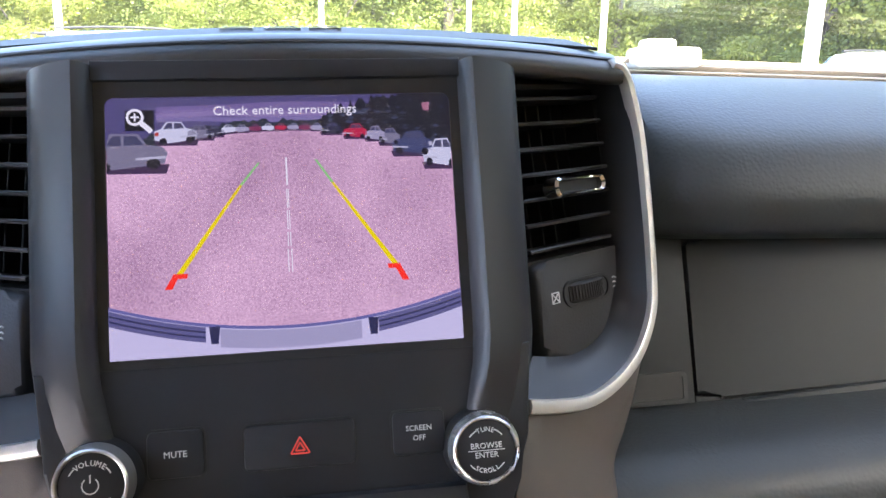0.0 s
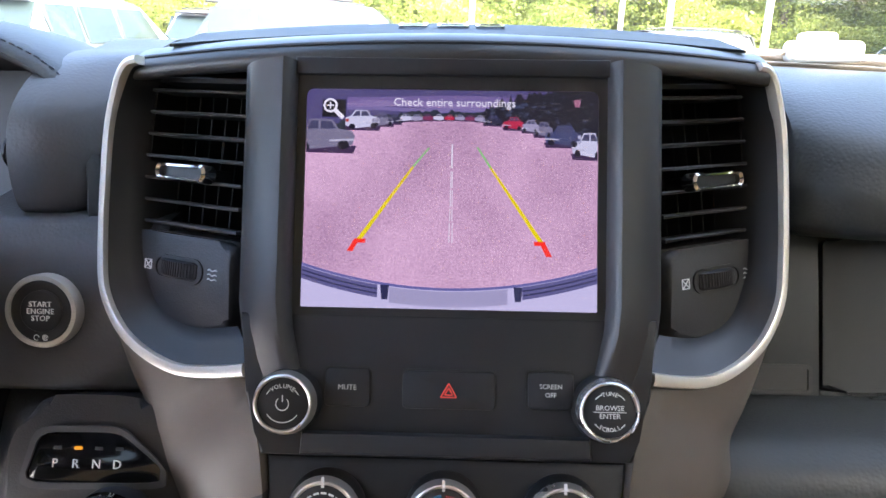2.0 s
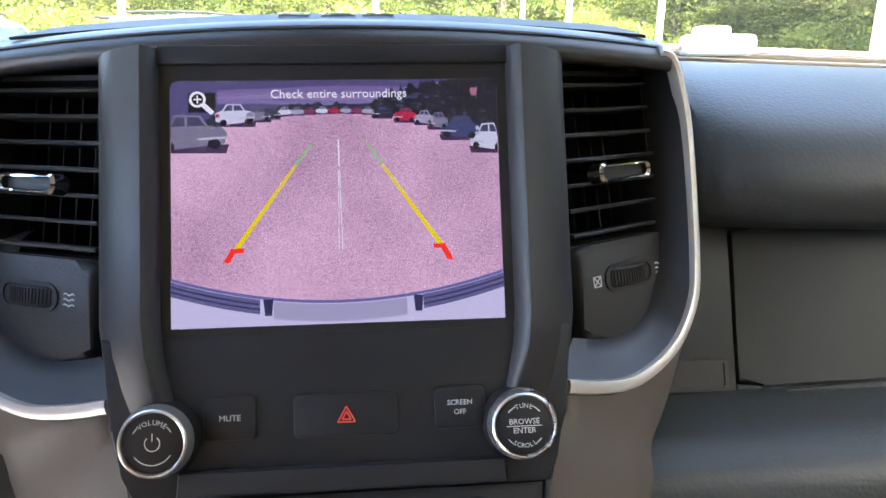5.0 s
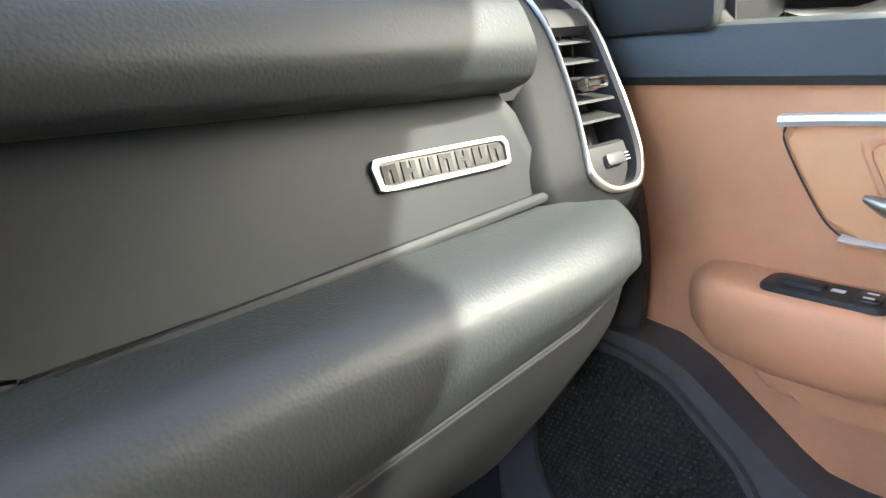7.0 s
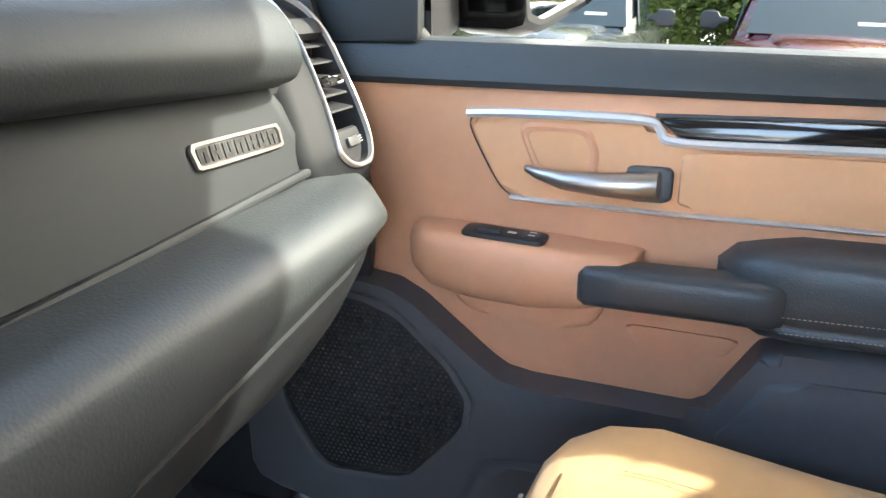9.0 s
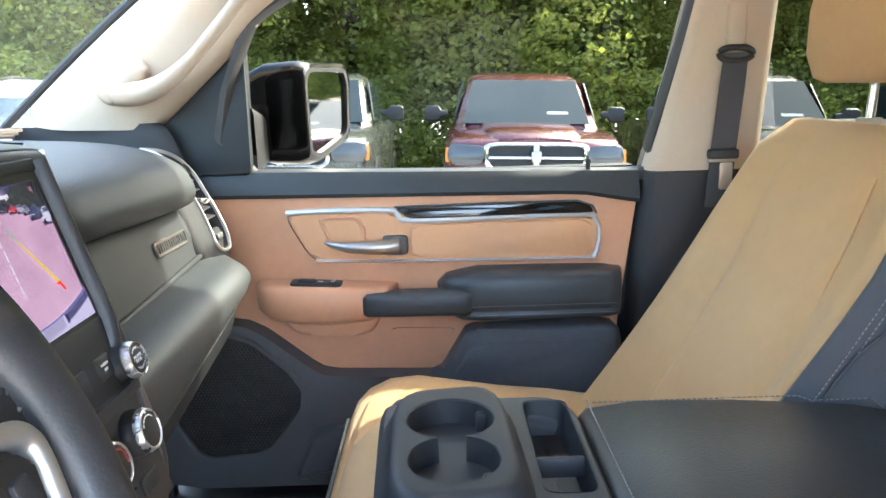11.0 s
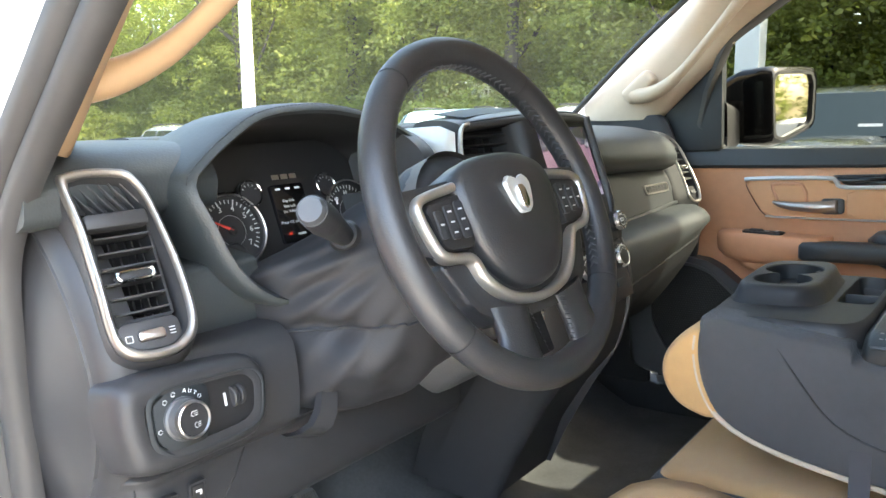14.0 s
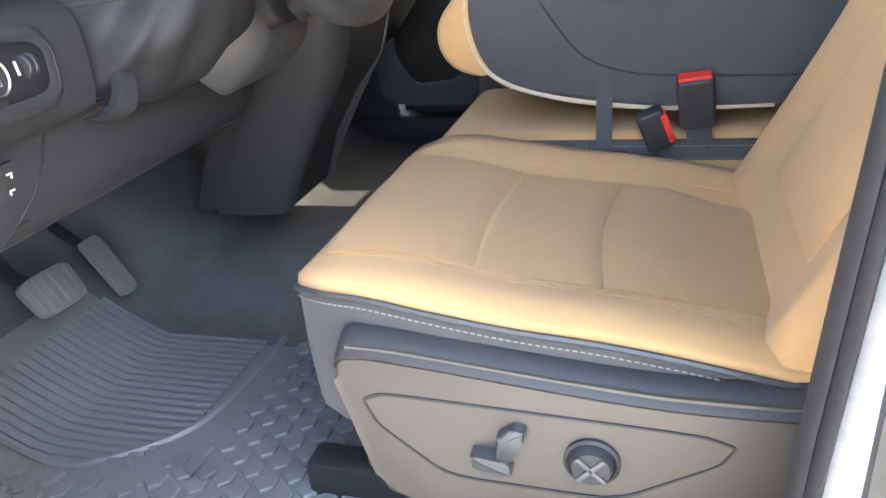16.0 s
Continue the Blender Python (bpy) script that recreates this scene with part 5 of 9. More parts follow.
part("info_text", join(*[text(w, 0.0062, KM @ Matrix.Translation((-0.004, 0.030 - 0.0078 * i - 0.008 * (i > 2), 0.0022))) for i, w in enumerate(("Key Fob", "Has Left", "the Vehicle", "Press OK to Clear"))], *[box((-0.018 + 0.018 * i, 0.048, 0.0022), (0.009, 0.0030, 0.0003), m=KM) for i in range(3)], box((0.004, -0.020, 0.0022), (0.014, 0.003, 0.0003), m=KM)), INK, cl)
part("warning_lamp", box((-0.016, -0.018, 0.0022), (0.006, 0.004, 0.0003), m=KM), glow_mat("red_lamp", (1, 0.04, 0.02), 0.8), cl)
part("badge_bars", join(*[box((-0.016 + 0.016 * i, 0.066, 0.002), (0.012, 0.007, 0.001), m=KM) for i in range(3)]), STEEL, cl)

# ---- light switch ----
LM = frame_at((-0.7215, 0.064, 1.096), (1, 0.06, 0), (0, 0.12, 0.99))
ls = thing("light_switch", "headlight switch panel with rotary knob and dimmer wheels", "light switch", at=(-0.72, 0.06, 1.05))
lo = soften([(-0.098, 0.056), (-0.060, 0.062), (0.062, 0.050), (0.080, 0.026), (0.072, -0.026), (0.052, -0.042), (-0.060, -0.040), (-0.092, -0.030), (-0.100, 0.010)], 4, 0.3)
part("bezel", loft([[LM @ Vector((*q, w)) for q in scaled(lo, i)] for i, w in ((-0.004, -0.040), (-0.003, -0.010), (0.0, 0.002), (0.004, 0.009), (0.010, 0.0125), (0.016, 0.0130), (0.022, 0.011))], caps=False), PLASTIC, ls, "rounded charcoal switch surround", sharp=60)
li = soften([(-0.070, 0.034), (-0.050, 0.044), (0.056, 0.035), (0.068, 0.018), (0.060, -0.018), (0.042, -0.028), (-0.052, -0.026), (-0.072, -0.006)], 4, 0.3)
part("recess_rim", loft([[LM @ Vector((*q, w)) for q in scaled(li, i)] for i, w in ((-0.005, 0.0115), (-0.002, 0.0135), (0.0005, 0.0125), (0.002, 0.006))], caps=False), SOFTBLACK, ls, sharp=60)
part("face", prism(scaled(li, 0.0005), 0.0060, LM, back=-0.01), DARK, ls)
part("knob_plate", prism(soften([(-0.068, 0.031), (-0.049, 0.041), (-0.002, 0.037), (-0.004, -0.003), (-0.016, -0.024), (-0.051, -0.024), (-0.069, -0.005)], 3, 0.2), 0.0115, LM, r=0.002, back=0.004), SOFTBLACK, ls, "raised knob plate")
kk = LM @ Matrix.Translation((-0.037, 0.009, 0.0115))
ob = part("rotary_knob", lathe([(0.0225, 0), (0.0225, 0.003), (0.0205, 0.005), (0.0190, 0.017), (0.018, 0.020)], 40, kk, False), COLUMN, ls, "grey knob skirt")
part("knob_ring", lathe([(0.0194, 0.014), (0.0190, 0.0195), (0.0176, 0.0205), (0.0166, 0.0185)], 40, kk, False), BRUSHED, ob, "silver rim")
part("cap", lathe([(0.0170, 0.012), (0.0168, 0.0185), (0, 0.0188)], 32, kk), DARK, ob)
part("marking", join(arc_line(0.0028, 90, 270, kk @ Matrix.Translation((0, 0.006, 0.019))), arc_line(0.0028, 90, 270, kk @ Matrix.Translation((0.002, -0.006, 0.019))), *[box((0.0028, 0.006 + d, 0.0192), (0.004, 0.0006, 0.0003), m=kk) for d in (-0.002, 0, 0.002)], *[box((0.0048, -0.006 + d, 0.0192), (0.004, 0.0006, 0.0003), m=kk) for d in (-0.002, 0, 0.002)]), INK, ob)
for a in (190, 128, 104):
    part("scale_mark", arc_line(0.0022, 0, 320, LM @ Matrix.Translation((-0.037 + 0.028 * math.cos(radians(a)), 0.009 + 0.028 * math.sin(radians(a)), 0.0118))), INK, ls)
part("lettering", arc_text("AUTO", 0.028, 0.006, LM @ Matrix.Translation((-0.037, 0.009, 0.0118)), 56, 40), INK, ls)
for i in range(2):
    part("dimmer_wheel", lathe([(0.0001, -0.003), (0.011, -0.003), (0.012, -0.002), (0.012, 0.002), (0.011, 0.003), (0.0001, 0.003)], 28, LM @ Matrix.Translation((0.030 + 0.009 * i, 0.010, 0.004)) @ pose(0, 0, 0, 0, 90, 0)), PLASTIC, ls)
part("marking", box((0.020, 0.010, 0.0064), (0.003, 0.014, 0.0006), m=LM), INK, ls)
# two small switches below
for i, (u, v, h) in enumerate(((-0.054, -0.101, 0.044), (-0.0085, -0.099, 0.036))):
    b_ = thing("dash_switch", "small black dashboard switch with white symbols", "switch", "switches below the light switch", at=(-0.72 + u, 0.09, 1.0))
    sm = frame_at(knee_at(-0.7215 + u, 1.096 + v), (1, -0.05, 0), (0, -0.18, 0.98))
    if i == 0:
        part("frame", ring_prism(rrect(0.041, h, 0.005), rrect(0.037, h - 0.004, 0.004), 0.0022, sm, back=-0.004), PLASTIC, b_)
        part("face", prism(rrect(0.0365, h - 0.0045, 0.004), 0.0006, sm, r=0.0005, back=-0.004), SOFTBLACK, b_)
        part("pull", loft([[sm @ Vector((x, y, w)) for x in steps(-0.0155, 0.0155, 4)] + [sm @ Vector((x, y - 0.001, w - 0.004)) for x in steps(0.0155, -0.0155, 4)] for y, w in ((-0.002, 0.0008), (-0.006, 0.0030), (-0.012, 0.0036), (-0.018, 0.0022))]), COLUMN, b_, "grey pull lip")
        part("symbol", join(arc_line(0.0030, 0, 330, sm @ Matrix.Translation((0, 0.0135, 0.0008))), tube([sm @ Vector((-0.0045, 0.0105, 0.0010)), sm @ Vector((-0.0055, 0.0135, 0.0010)), sm @ Vector((-0.0045, 0.0165, 0.0010))], 0.0004, 5), tube([sm @ Vector((0.0045, 0.0105, 0.0010)), sm @ Vector((0.0055, 0.0135, 0.0010)), sm @ Vector((0.0045, 0.0165, 0.0010))], 0.0004, 5), box((0, 0.0065, 0.0010), (0.014, 0.0024, 0.0004), m=sm)), INK, b_)
    else:
        part("frame", ring_prism(rrect(0.021, h + 0.006, 0.004), rrect(0.016, h, 0.003), 0.0020, sm, back=-0.004), PLASTIC, b_)
        part("rocker", prism(rrect(0.0155, h - 0.001, 0.003), 0.0030, sm, r=0.0015, back=-0.004), DARK, b_)
        part("symbol", join(*[box((0, d, 0.0032), (0.007, 0.0022, 0.0004), m=sm) for d in (0.010, -0.008)], *[box((0.0025 * e, d, 0.0032), (0.0024, 0.005, 0.0004), m=sm) for d, e in ((0.007, 1), (-0.011, -1))]), INK, b_)

# ---- steering wheel and column ----
TAU = 21.0
WM = frame_at((-0.443, -0.141, 1.288), (1, 0, 0), (0, math.sin(radians(TAU)), math.cos(radians(TAU))))
sw = thing("steering_wheel", "black leather steering wheel with silver spokes and switches", "steering wheel", at=(-0.448, -0.13, 1.10))
R = 0.192


def rim_pt(a, r=R, w=0.0):
    return WM @ Vector((r * math.cos(radians(a)), r * math.sin(radians(a)), w))


def rim_arc(a0, a1, rr, n, flat=1.12):
    secs = []
    for a in steps(a0, a1, n):
        c, s = math.cos(radians(a)), math.sin(radians(a))
        secs.append([WM @ Vector(((R + rr * math.cos(b) * 1.05) * c, (R + rr * math.cos(b) * 1.05) * s, rr * flat * math.sin(b))) for b in (2 * math.pi * i / 16 for i in range(16))])
    return secs


segs = [(-38, 52), (52, 128), (128, 218), (218, 322)]
for a0, a1 in segs:
    part("rim_section", loft(rim_arc(a0 + 0.35, a1 - 0.35, 0.0172, 22)), WHEELLEATHER, sw, sharp=60)
part("rim_core", loft(rim_arc(0, 360, 0.0162, 72), caps=False), DARK, sw)
for a0, a1 in ((-34, 50), (54, 126), (130, 214)):
    bits = []
    for a in range(a0, a1, 3):
        bits.append(tube([rim_pt(a, R - 0.0178, 0.006), rim_pt(a + 1.6, R - 0.0186, 0.0)], 0.0013, 4))
        bits.append(tube([rim_pt(a + 1.6, R - 0.0186, 0.0), rim_pt(a, R - 0.0178, -0.006)], 0.0013, 4))
    part("rim_stitching", join(*bits), COLUMN, sw)
# hub: airbag cover
hub = [(-0.092, 0.030), (-0.072, 0.052), (-0.03, 0.062), (0.03, 0.062), (0.072, 0.052), (0.092, 0.030), (0.090, -0.012), (0.076, -0.052), (0.045, -0.086), (0.0, -0.098), (-0.045, -0.086), (-0.076, -0.052), (-0.090, -0.012)]
hp = [(p.x, p.y) for p in spline([(x, y, 0) for x, y in hub], 4, closed=True)]


def hub_lay(k, w):
    return [WM @ Vector((x * k - 0.006, (y + 0.005) * k - 0.005, w)) for x, y in hp]


part("airbag_cover", loft([hub_lay(0.9, -0.045), hub_lay(0.98, -0.01), hub_lay(0.985, 0.008), hub_lay(0.96, 0.016), hub_lay(0.88, 0.023), hub_lay(0.72, 0.027), hub_lay(0.45, 0.029), hub_lay(0.15, 0.0295)]), WHEELLEATHER, sw, "black leather-look airbag cover", sharp=60)
# emblem: a plain shield
em = WM @ Matrix.Translation((-0.010, 0.006, 0.0285))
part("emblem", prism(soften([(-0.023, 0.015), (-0.013, 0.023), (0.0, 0.013), (0.013, 0.023), (0.023, 0.015), (0.018, -0.006), (0.009, -0.022), (-0.009, -0.022), (-0.018, -0.006)][::-1], 3, 0.22), 0.006, em, r=0.0025, seg=3), STRIP, sw, "plain bright shield emblem")
part("emblem_ridge", prism(soften([(-0.006, 0.010), (0.006, 0.010), (0.007, -0.014), (0.0, -0.019), (-0.007, -0.014)][::-1], 2, 0.2), 0.0085, em, r=0.002), CHROME, sw)
part("fine_print", box((0.012, -0.040, 0.0272), (0.018, 0.003, 0.0006), m=WM), COLUMN, sw)
for s in (-1, 1):
    sp = [[(s * 0.075, 0.040, -0.014), (s * 0.075, -0.046, -0.014), (s * 0.075, -0.046, 0.002), (s * 0.075, 0.040, 0.004)],
          [(s * 0.125, 0.036, -0.014), (s * 0.125, -0.046, -0.014), (s * 0.125, -0.046, 0.004), (s * 0.125, 0.036, 0.006)],
          [(s * 0.165, 0.034, -0.012), (s * 0.162, -0.034, -0.012), (s * 0.162, -0.034, 0.005), (s * 0.165, 0.034, 0.006)],
          [(s * 0.186, 0.044, -0.010), (s * 0.184, -0.030, -0.010), (s * 0.184, -0.030, 0.004), (s * 0.186, 0.044, 0.004)]]
    part("spoke", loft([[WM @ Vector(p) for p in q] for q in sp]), WHEELLEATHER, sw)
    pad = soften([(s * 0.088, 0.022), (s * 0.146, 0.015), (s * 0.152, 0.008), (s * 0.143, -0.028), (s * 0.134, -0.034), (s * 0.094, -0.037)][::-s], 3, 0.14)
    pd = part("switch_pad", prism(pad, 0.0145, WM, r=0.002, back=0.0), DARK, sw, "switch cluster")
    for i, (bu, bv, bw, bh) in enumerate(((0.103, -0.006, 0.014, 0.040), (0.121, -0.007, 0.014, 0.036), (0.138, -0.008, 0.012, 0.030))):
        part("button", prism(rrect(bw, bh, 0.003, c=(s * bu, bv)), 0.0168, WM, r=0.001, back=0.01), PLASTIC, pd)
        for dv in ((-0.011, 0.0, 0.011) if i < 2 else (0.0,)):
            part("symbol", box((s * bu, bv + dv, 0.0170), (0.006, 0.0018, 0.0004), m=WM), INK, pd)
# lower V-shaped spoke and one silver band round both pads and under the hub
part("lower_plate", prism(soften([(-0.150, -0.040), (-0.115, -0.098), (-0.092, -0.120), (-0.030, -0.124), (0.030, -0.124), (0.092, -0.120), (0.115, -0.098), (0.150, -0.040)], 3, 0.15), 0.002, WM, r=0.006, seg=3, back=-0.02), WHEELLEATHER, sw)
for s in (-1, 1):
    low = []
    for t in steps(0, 1, 8):
        c = Vector((s * (0.062 + 0.006 * t), -0.108 - 0.072 * t, 0.000))
        wd = 0.028 + 0.010 * abs(t - 0.4)
        low.append([WM @ (c + Vector((wd * math.cos(b), s * 0.2 * wd * math.cos(b), 0.012 * math.sin(b)))) for b in (2 * math.pi * i / 16 for i in range(16))])
    part("lower_spoke", loft(low), WHEELLEATHER, sw, sharp=60)
    bits = []
    for i in range(10):
        p = Vector((s * (0.034 - 0.001 * i), -0.116 - 0.0055 * i, 0.006))
        bits.append(tube([WM @ p, WM @ (p + Vector((s * 0.004, -0.002, 0.004)))], 0.0008, 4))
    part("spoke_stitching", join(*bits), PLASTIC, sw)
part("column_gap", box((0, -0.145, -0.03), (0.07, 0.06, 0.01), 0.004, m=WM), DARK, sw)
half_band = [(0.092, 0.030), (0.120, 0.027), (0.148, 0.0225), (0.159, 0.016), (0.1605, 0.006), (0.157, -0.012), (0.151, -0.030), (0.143, -0.039), (0.130, -0.0425), (0.112, -0.0445), (0.101, -0.051), (0.090, -0.070), (0.072, -0.088), (0.045, -0.101), (0.0, -0.108)]
band = spline([(-x - 0.004 * (x < 0.1), y, 0.0) for x, y in half_band] + [(x - 0.004 * (x < 0.1), y, 0.0) for x, y in half_band[-2::-1]], 4)
bsec = []
for i, p in enumerate(band):
    d = (band[min(i + 1, len(band) - 1)] - band[max(i - 1, 0)]).normalized()
    nrm = Vector((-d.y, d.x, 0))
    bsec.append([WM @ (p + nrm * a + Vector((0, 0, b))) for a, b in ((-0.0052, 0.002), (-0.0048, 0.0135), (-0.002, 0.0160), (0.002, 0.0160), (0.0048, 0.0135), (0.0052, 0.002))])
part("silver_band", loft(bsec), SATIN, sw, "satin silver band round the switches and under the hub", sharp=50)
# column shroud, gaiter and stalk
col = thing("steering_column", "black steering column shroud with a crumpled gaiter", "steering column", at=(-0.448, 0.05, 1.05))
CM = WM
secs = []
for w, rx, ry, oy in ((-0.045, 0.062, 0.066, 0.0), (-0.06, 0.084, 0.090, -0.002), (-0.085, 0.090, 0.096, -0.006), (-0.14, 0.088, 0.090, -0.012), (-0.19, 0.082, 0.080, -0.016), (-0.24, 0.08, 0.07, -0.02)):
    secs.append([CM @ Vector((rx * abs(math.cos(b)) ** 0.8 * (1 if math.cos(b) > 0 else -1), oy + ry * math.sin(b), w)) for b in (2 * math.pi * i / 32 for i in range(32))])
part("shroud", loft(secs), PLASTIC, col, sharp=50)
part("shroud_band", loft([[CM @ Vector((0.0905 * math.cos(b), -0.004 + 0.0965 * math.sin(b), w)) for b in (2 * math.pi * i / 40 for i in range(40))] for w in (-0.054, -0.057, -0.095, -0.098)], caps=False), BROWNGREY, col, "brown-grey shroud ring")
GAITER = mat("black_gaiter_leather", (0.027, 0.027, 0.030), 0.55, bump=0.25, bump_scale=420, kind="leather", spec=0.25)


def pleat(v):
    """Soft slanted fold, 0 to 1 and back."""
    v = v % 1.0
    v = min(v / 0.62, (1 - v) / 0.38)
    return v * v * (3 - 2 * v)


bag_end = [(-0.604, 0.150, 1.218), (-0.602, 0.140, 1.165), (-0.578, 0.120, 1.120), (-0.572, 0.108, 1.040), (-0.450, 0.098, 1.012), (-0.335, 0.108, 1.040), (-0.315, 0.130, 1.165), (-0.320, 0.150, 1.218), (-0.445, 0.170, 1.242)]
bag_rim = spline(bag_end, 12, closed=True)


def bag(i, t):
    """Point on the gaiter: i round the rim, t from the column (0) to the dash (1)."""
    q = bag_rim[i % len(bag_rim)]
    a = math.atan2(q.z - 1.165, q.x + 0.446)
    k = i / len(bag_rim)
    p = CM @ Vector((0.089 * math.cos(a), -0.012 + 0.090 * math.sin(a), -0.128))
    swell = math.sin(math.pi * min(1.0, t * 1.05)) ** 0.8
    f = 0.60 * pleat(k * 7.0 + 0.7 * t) + 0.55 * pleat(k * 13.0 - 1.1 * t + 0.3) + 0.30 * pleat(2.2 * t + k * 4)
    base = p.lerp(q, t)
    f += 0.7 * math.exp(-((base.z - 1.128) / 0.022) ** 2) - 0.9 * math.exp(-((base.z - 1.158) / 0.010) ** 2)
    out = Vector((math.cos(a), -0.55, math.sin(a) * 0.7))
    return p.lerp(q, t) + out * swell * (0.002 + 0.012 * f) + Vector((0, 0, -0.016 * swell * max(0.0, -math.sin(a))))


ga = part("gaiter", loft([[bag(i, t / 22) for i in range(len(bag_rim))] for t in range(23)], caps=False), GAITER, col, "crumpled black leather gaiter", sharp=70)
hem = []
for i in range(len(bag_rim)):
    if bag_rim[i].x < -0.46 and bag_rim[i].z < 1.17:
        hem.append(bag(i, min(steps(0.02, 0.98, 48), key=lambda t: abs(bag(i, t).z - 1.152 - 0.10 * (bag(i, t).x + 0.54)))) + Vector((-0.001, -0.002, 0)))
hem = [p for p in hem if abs(p.z - 1.152 - 0.10 * (p.x + 0.54)) < 0.006]
if len(hem) > 3:
    part("hem", tube(hem, 0.0022, 6), GAITER, ga, "sewn hem")
part("tilt_lever", loft([[Vector((x, y - d * 0.006, z + e * 0.0045)) for d, e in ((1, -0.6), (1, 0.6), (0, 1), (-1, 0.6), (-1, -0.6), (0, -1))] for x, y, z in ((-0.540, 0.030, 1.150), (-0.536, 0.022, 1.1495), (-0.510, 0.010, 1.146), (-0.480, 0.006, 1.142), (-0.462, 0.008, 1.140))]), COLUMN, col, "grey tilt lever under the shroud", sharp=50)
st = thing("stalk", "black indicator stalk with a grey round end", "stalk", at=(-0.56, 0.02, 1.27))
sa, sb = Vector((-0.540, 0.022, 1.262)), Vector((-0.646, -0.042, 1.307))
part("arm", tube([sa, sa.lerp(sb, 0.3), sa.lerp(sb, 0.62), sa.lerp(sb, 0.66), sa.lerp(sb, 0.86), sb.lerp(sa, 0.02)], [0.012, 0.015, 0.0175, 0.0185, 0.0178, 0.0170], 20), PLASTIC, st)
part("boot", tube([sa.lerp(sb, -0.02), sa.lerp(sb, 0.03), sa.lerp(sb, 0.08)], [0.0190, 0.0200, 0.0165], 20), DARK, st, "rubber boot")
part("end_cap", tube([sb.lerp(sa, 0.04), sb, sb + (sb - sa).normalized() * 0.004], [0.0165, 0.0155, 0.0130], 24), COLUMN, st, "grey end cap")
part("marking", join(*[box((0, 0.008 * i, 0), (0.002, 0.004, 0.0006), m=frame_at(sa.lerp(sb, 0.75) + Vector((-0.004, -0.021, 0.008)), (1, 0, 0), (0, 0.3, 1)) @ Matrix.Translation((0.012 * i, 0, 0))) for i in (-1, 0, 1)]), INK, st)

# ---- passenger door ----
def door_frame(s):
    """u rearwards, v up, w into the cab, on the side s (1: passenger)."""
    m = frame_at((s * 0.85, 0, 0), (0, -1, 0), (0, 0, 1))
    if s < 0:
        m = Matrix.Diagonal((-1, 1, 1, 1)) @ frame_at((0.85, 0, 0), (0, -1, 0), (0, 0, 1))
    return m


DM = Matrix.Translation((0, -0.008, 0.003)) @ door_frame(1)


def lay(outline, levels, m, caps=True):
    """Outline raised through (inset, w) levels."""
    return loft([[m @ Vector((*p, w)) for p in scaled(outline, i)] for i, w in levels], caps=caps)


door = thing("door_1", "closed passenger door trimmed in tan and black vinyl", "car door", kind="structure", at=(0.87, -0.3, 0.65))
upper = [(-0.20, 0.90), (-0.20, 1.25), (0.62, 1.235), (0.688, 1.212), (0.672, 1.10), (0.655, 0.97), (0.655, 0.86), (0.30, 0.86), (0.0, 0.86)]
part("upper_panel", prism(soften(upper, 3, 0.05), 0.0, DM, r=0.006, back=-0.05), DOORTAN, door, "tan vinyl upper panel")
# black belt cap under the glass
secs = []
for u in steps(-0.22, 0.692, 18):
    k = max(0.0, (u - 0.58) / 0.11)
    zt, zb = 1.294 - 0.020 * (u + 0.1) / 0.77, 1.240 - 0.013 * (u + 0.1) / 0.77 - 0.018 * min(1, k)
    secs.append([DM @ Vector(p) for p in ((u, zb, -0.03), (u, zb, 0.006), (u, zb + 0.008, 0.013), (u, zb + 0.030, 0.008), (u, zt - 0.004, -0.004), (u, zt, -0.016), (u, zt, -0.034), (u, zb, -0.05))])
part("belt_cap", loft(secs), PAD, door, "black grained belt cap")
lk = part("lock_pin", lathe([(0.005, 0), (0.0045, 0.012), (0.0055, 0.016), (0.004, 0.021), (0, 0.0215)], 14, Matrix.Translation((0.862, -0.605, 1.276))), DARK, door)
# insert with chrome outline
ins = [(0.020, 1.208), (0.209, 1.206), (0.249, 1.185), (0.590, 1.186), (0.610, 1.176), (0.616, 1.150), (0.612, 1.115), (0.598, 1.104), (0.250, 1.108), (0.070, 1.114), (0.052, 1.132), (0.022, 1.190)]
ins_s = soften(ins, 3, 0.18)
part("insert", prism(ins_s, 0.004, DM, r=0.006, back=-0.02), DOORFAB, door, "smooth tan insert")
part("insert_panel", prism(soften([(0.252, 1.178), (0.586, 1.179), (0.604, 1.168), (0.606, 1.122), (0.594, 1.112), (0.252, 1.115)], 3, 0.12), 0.010, DM, r=0.005, back=0), DOORFAB, door)
bar = [(0.014, 1.209), (0.09, 1.211), (0.209, 1.209), (0.228, 1.200), (0.249, 1.187), (0.40, 1.187), (0.588, 1.188), (0.606, 1.181), (0.615, 1.166), (0.6165, 1.145), (0.612, 1.118), (0.606, 1.107), (0.594, 1.1035), (0.42, 1.106), (0.25, 1.1085), (0.11, 1.112), (0.066, 1.1145)]
bp = spline([(u, v, 0) for u, v in bar], 4)
wid = lambda i: 0.0055 if i < len(bp) * 0.34 else 0.0045 if i < len(bp) * 0.7 else 0.0028
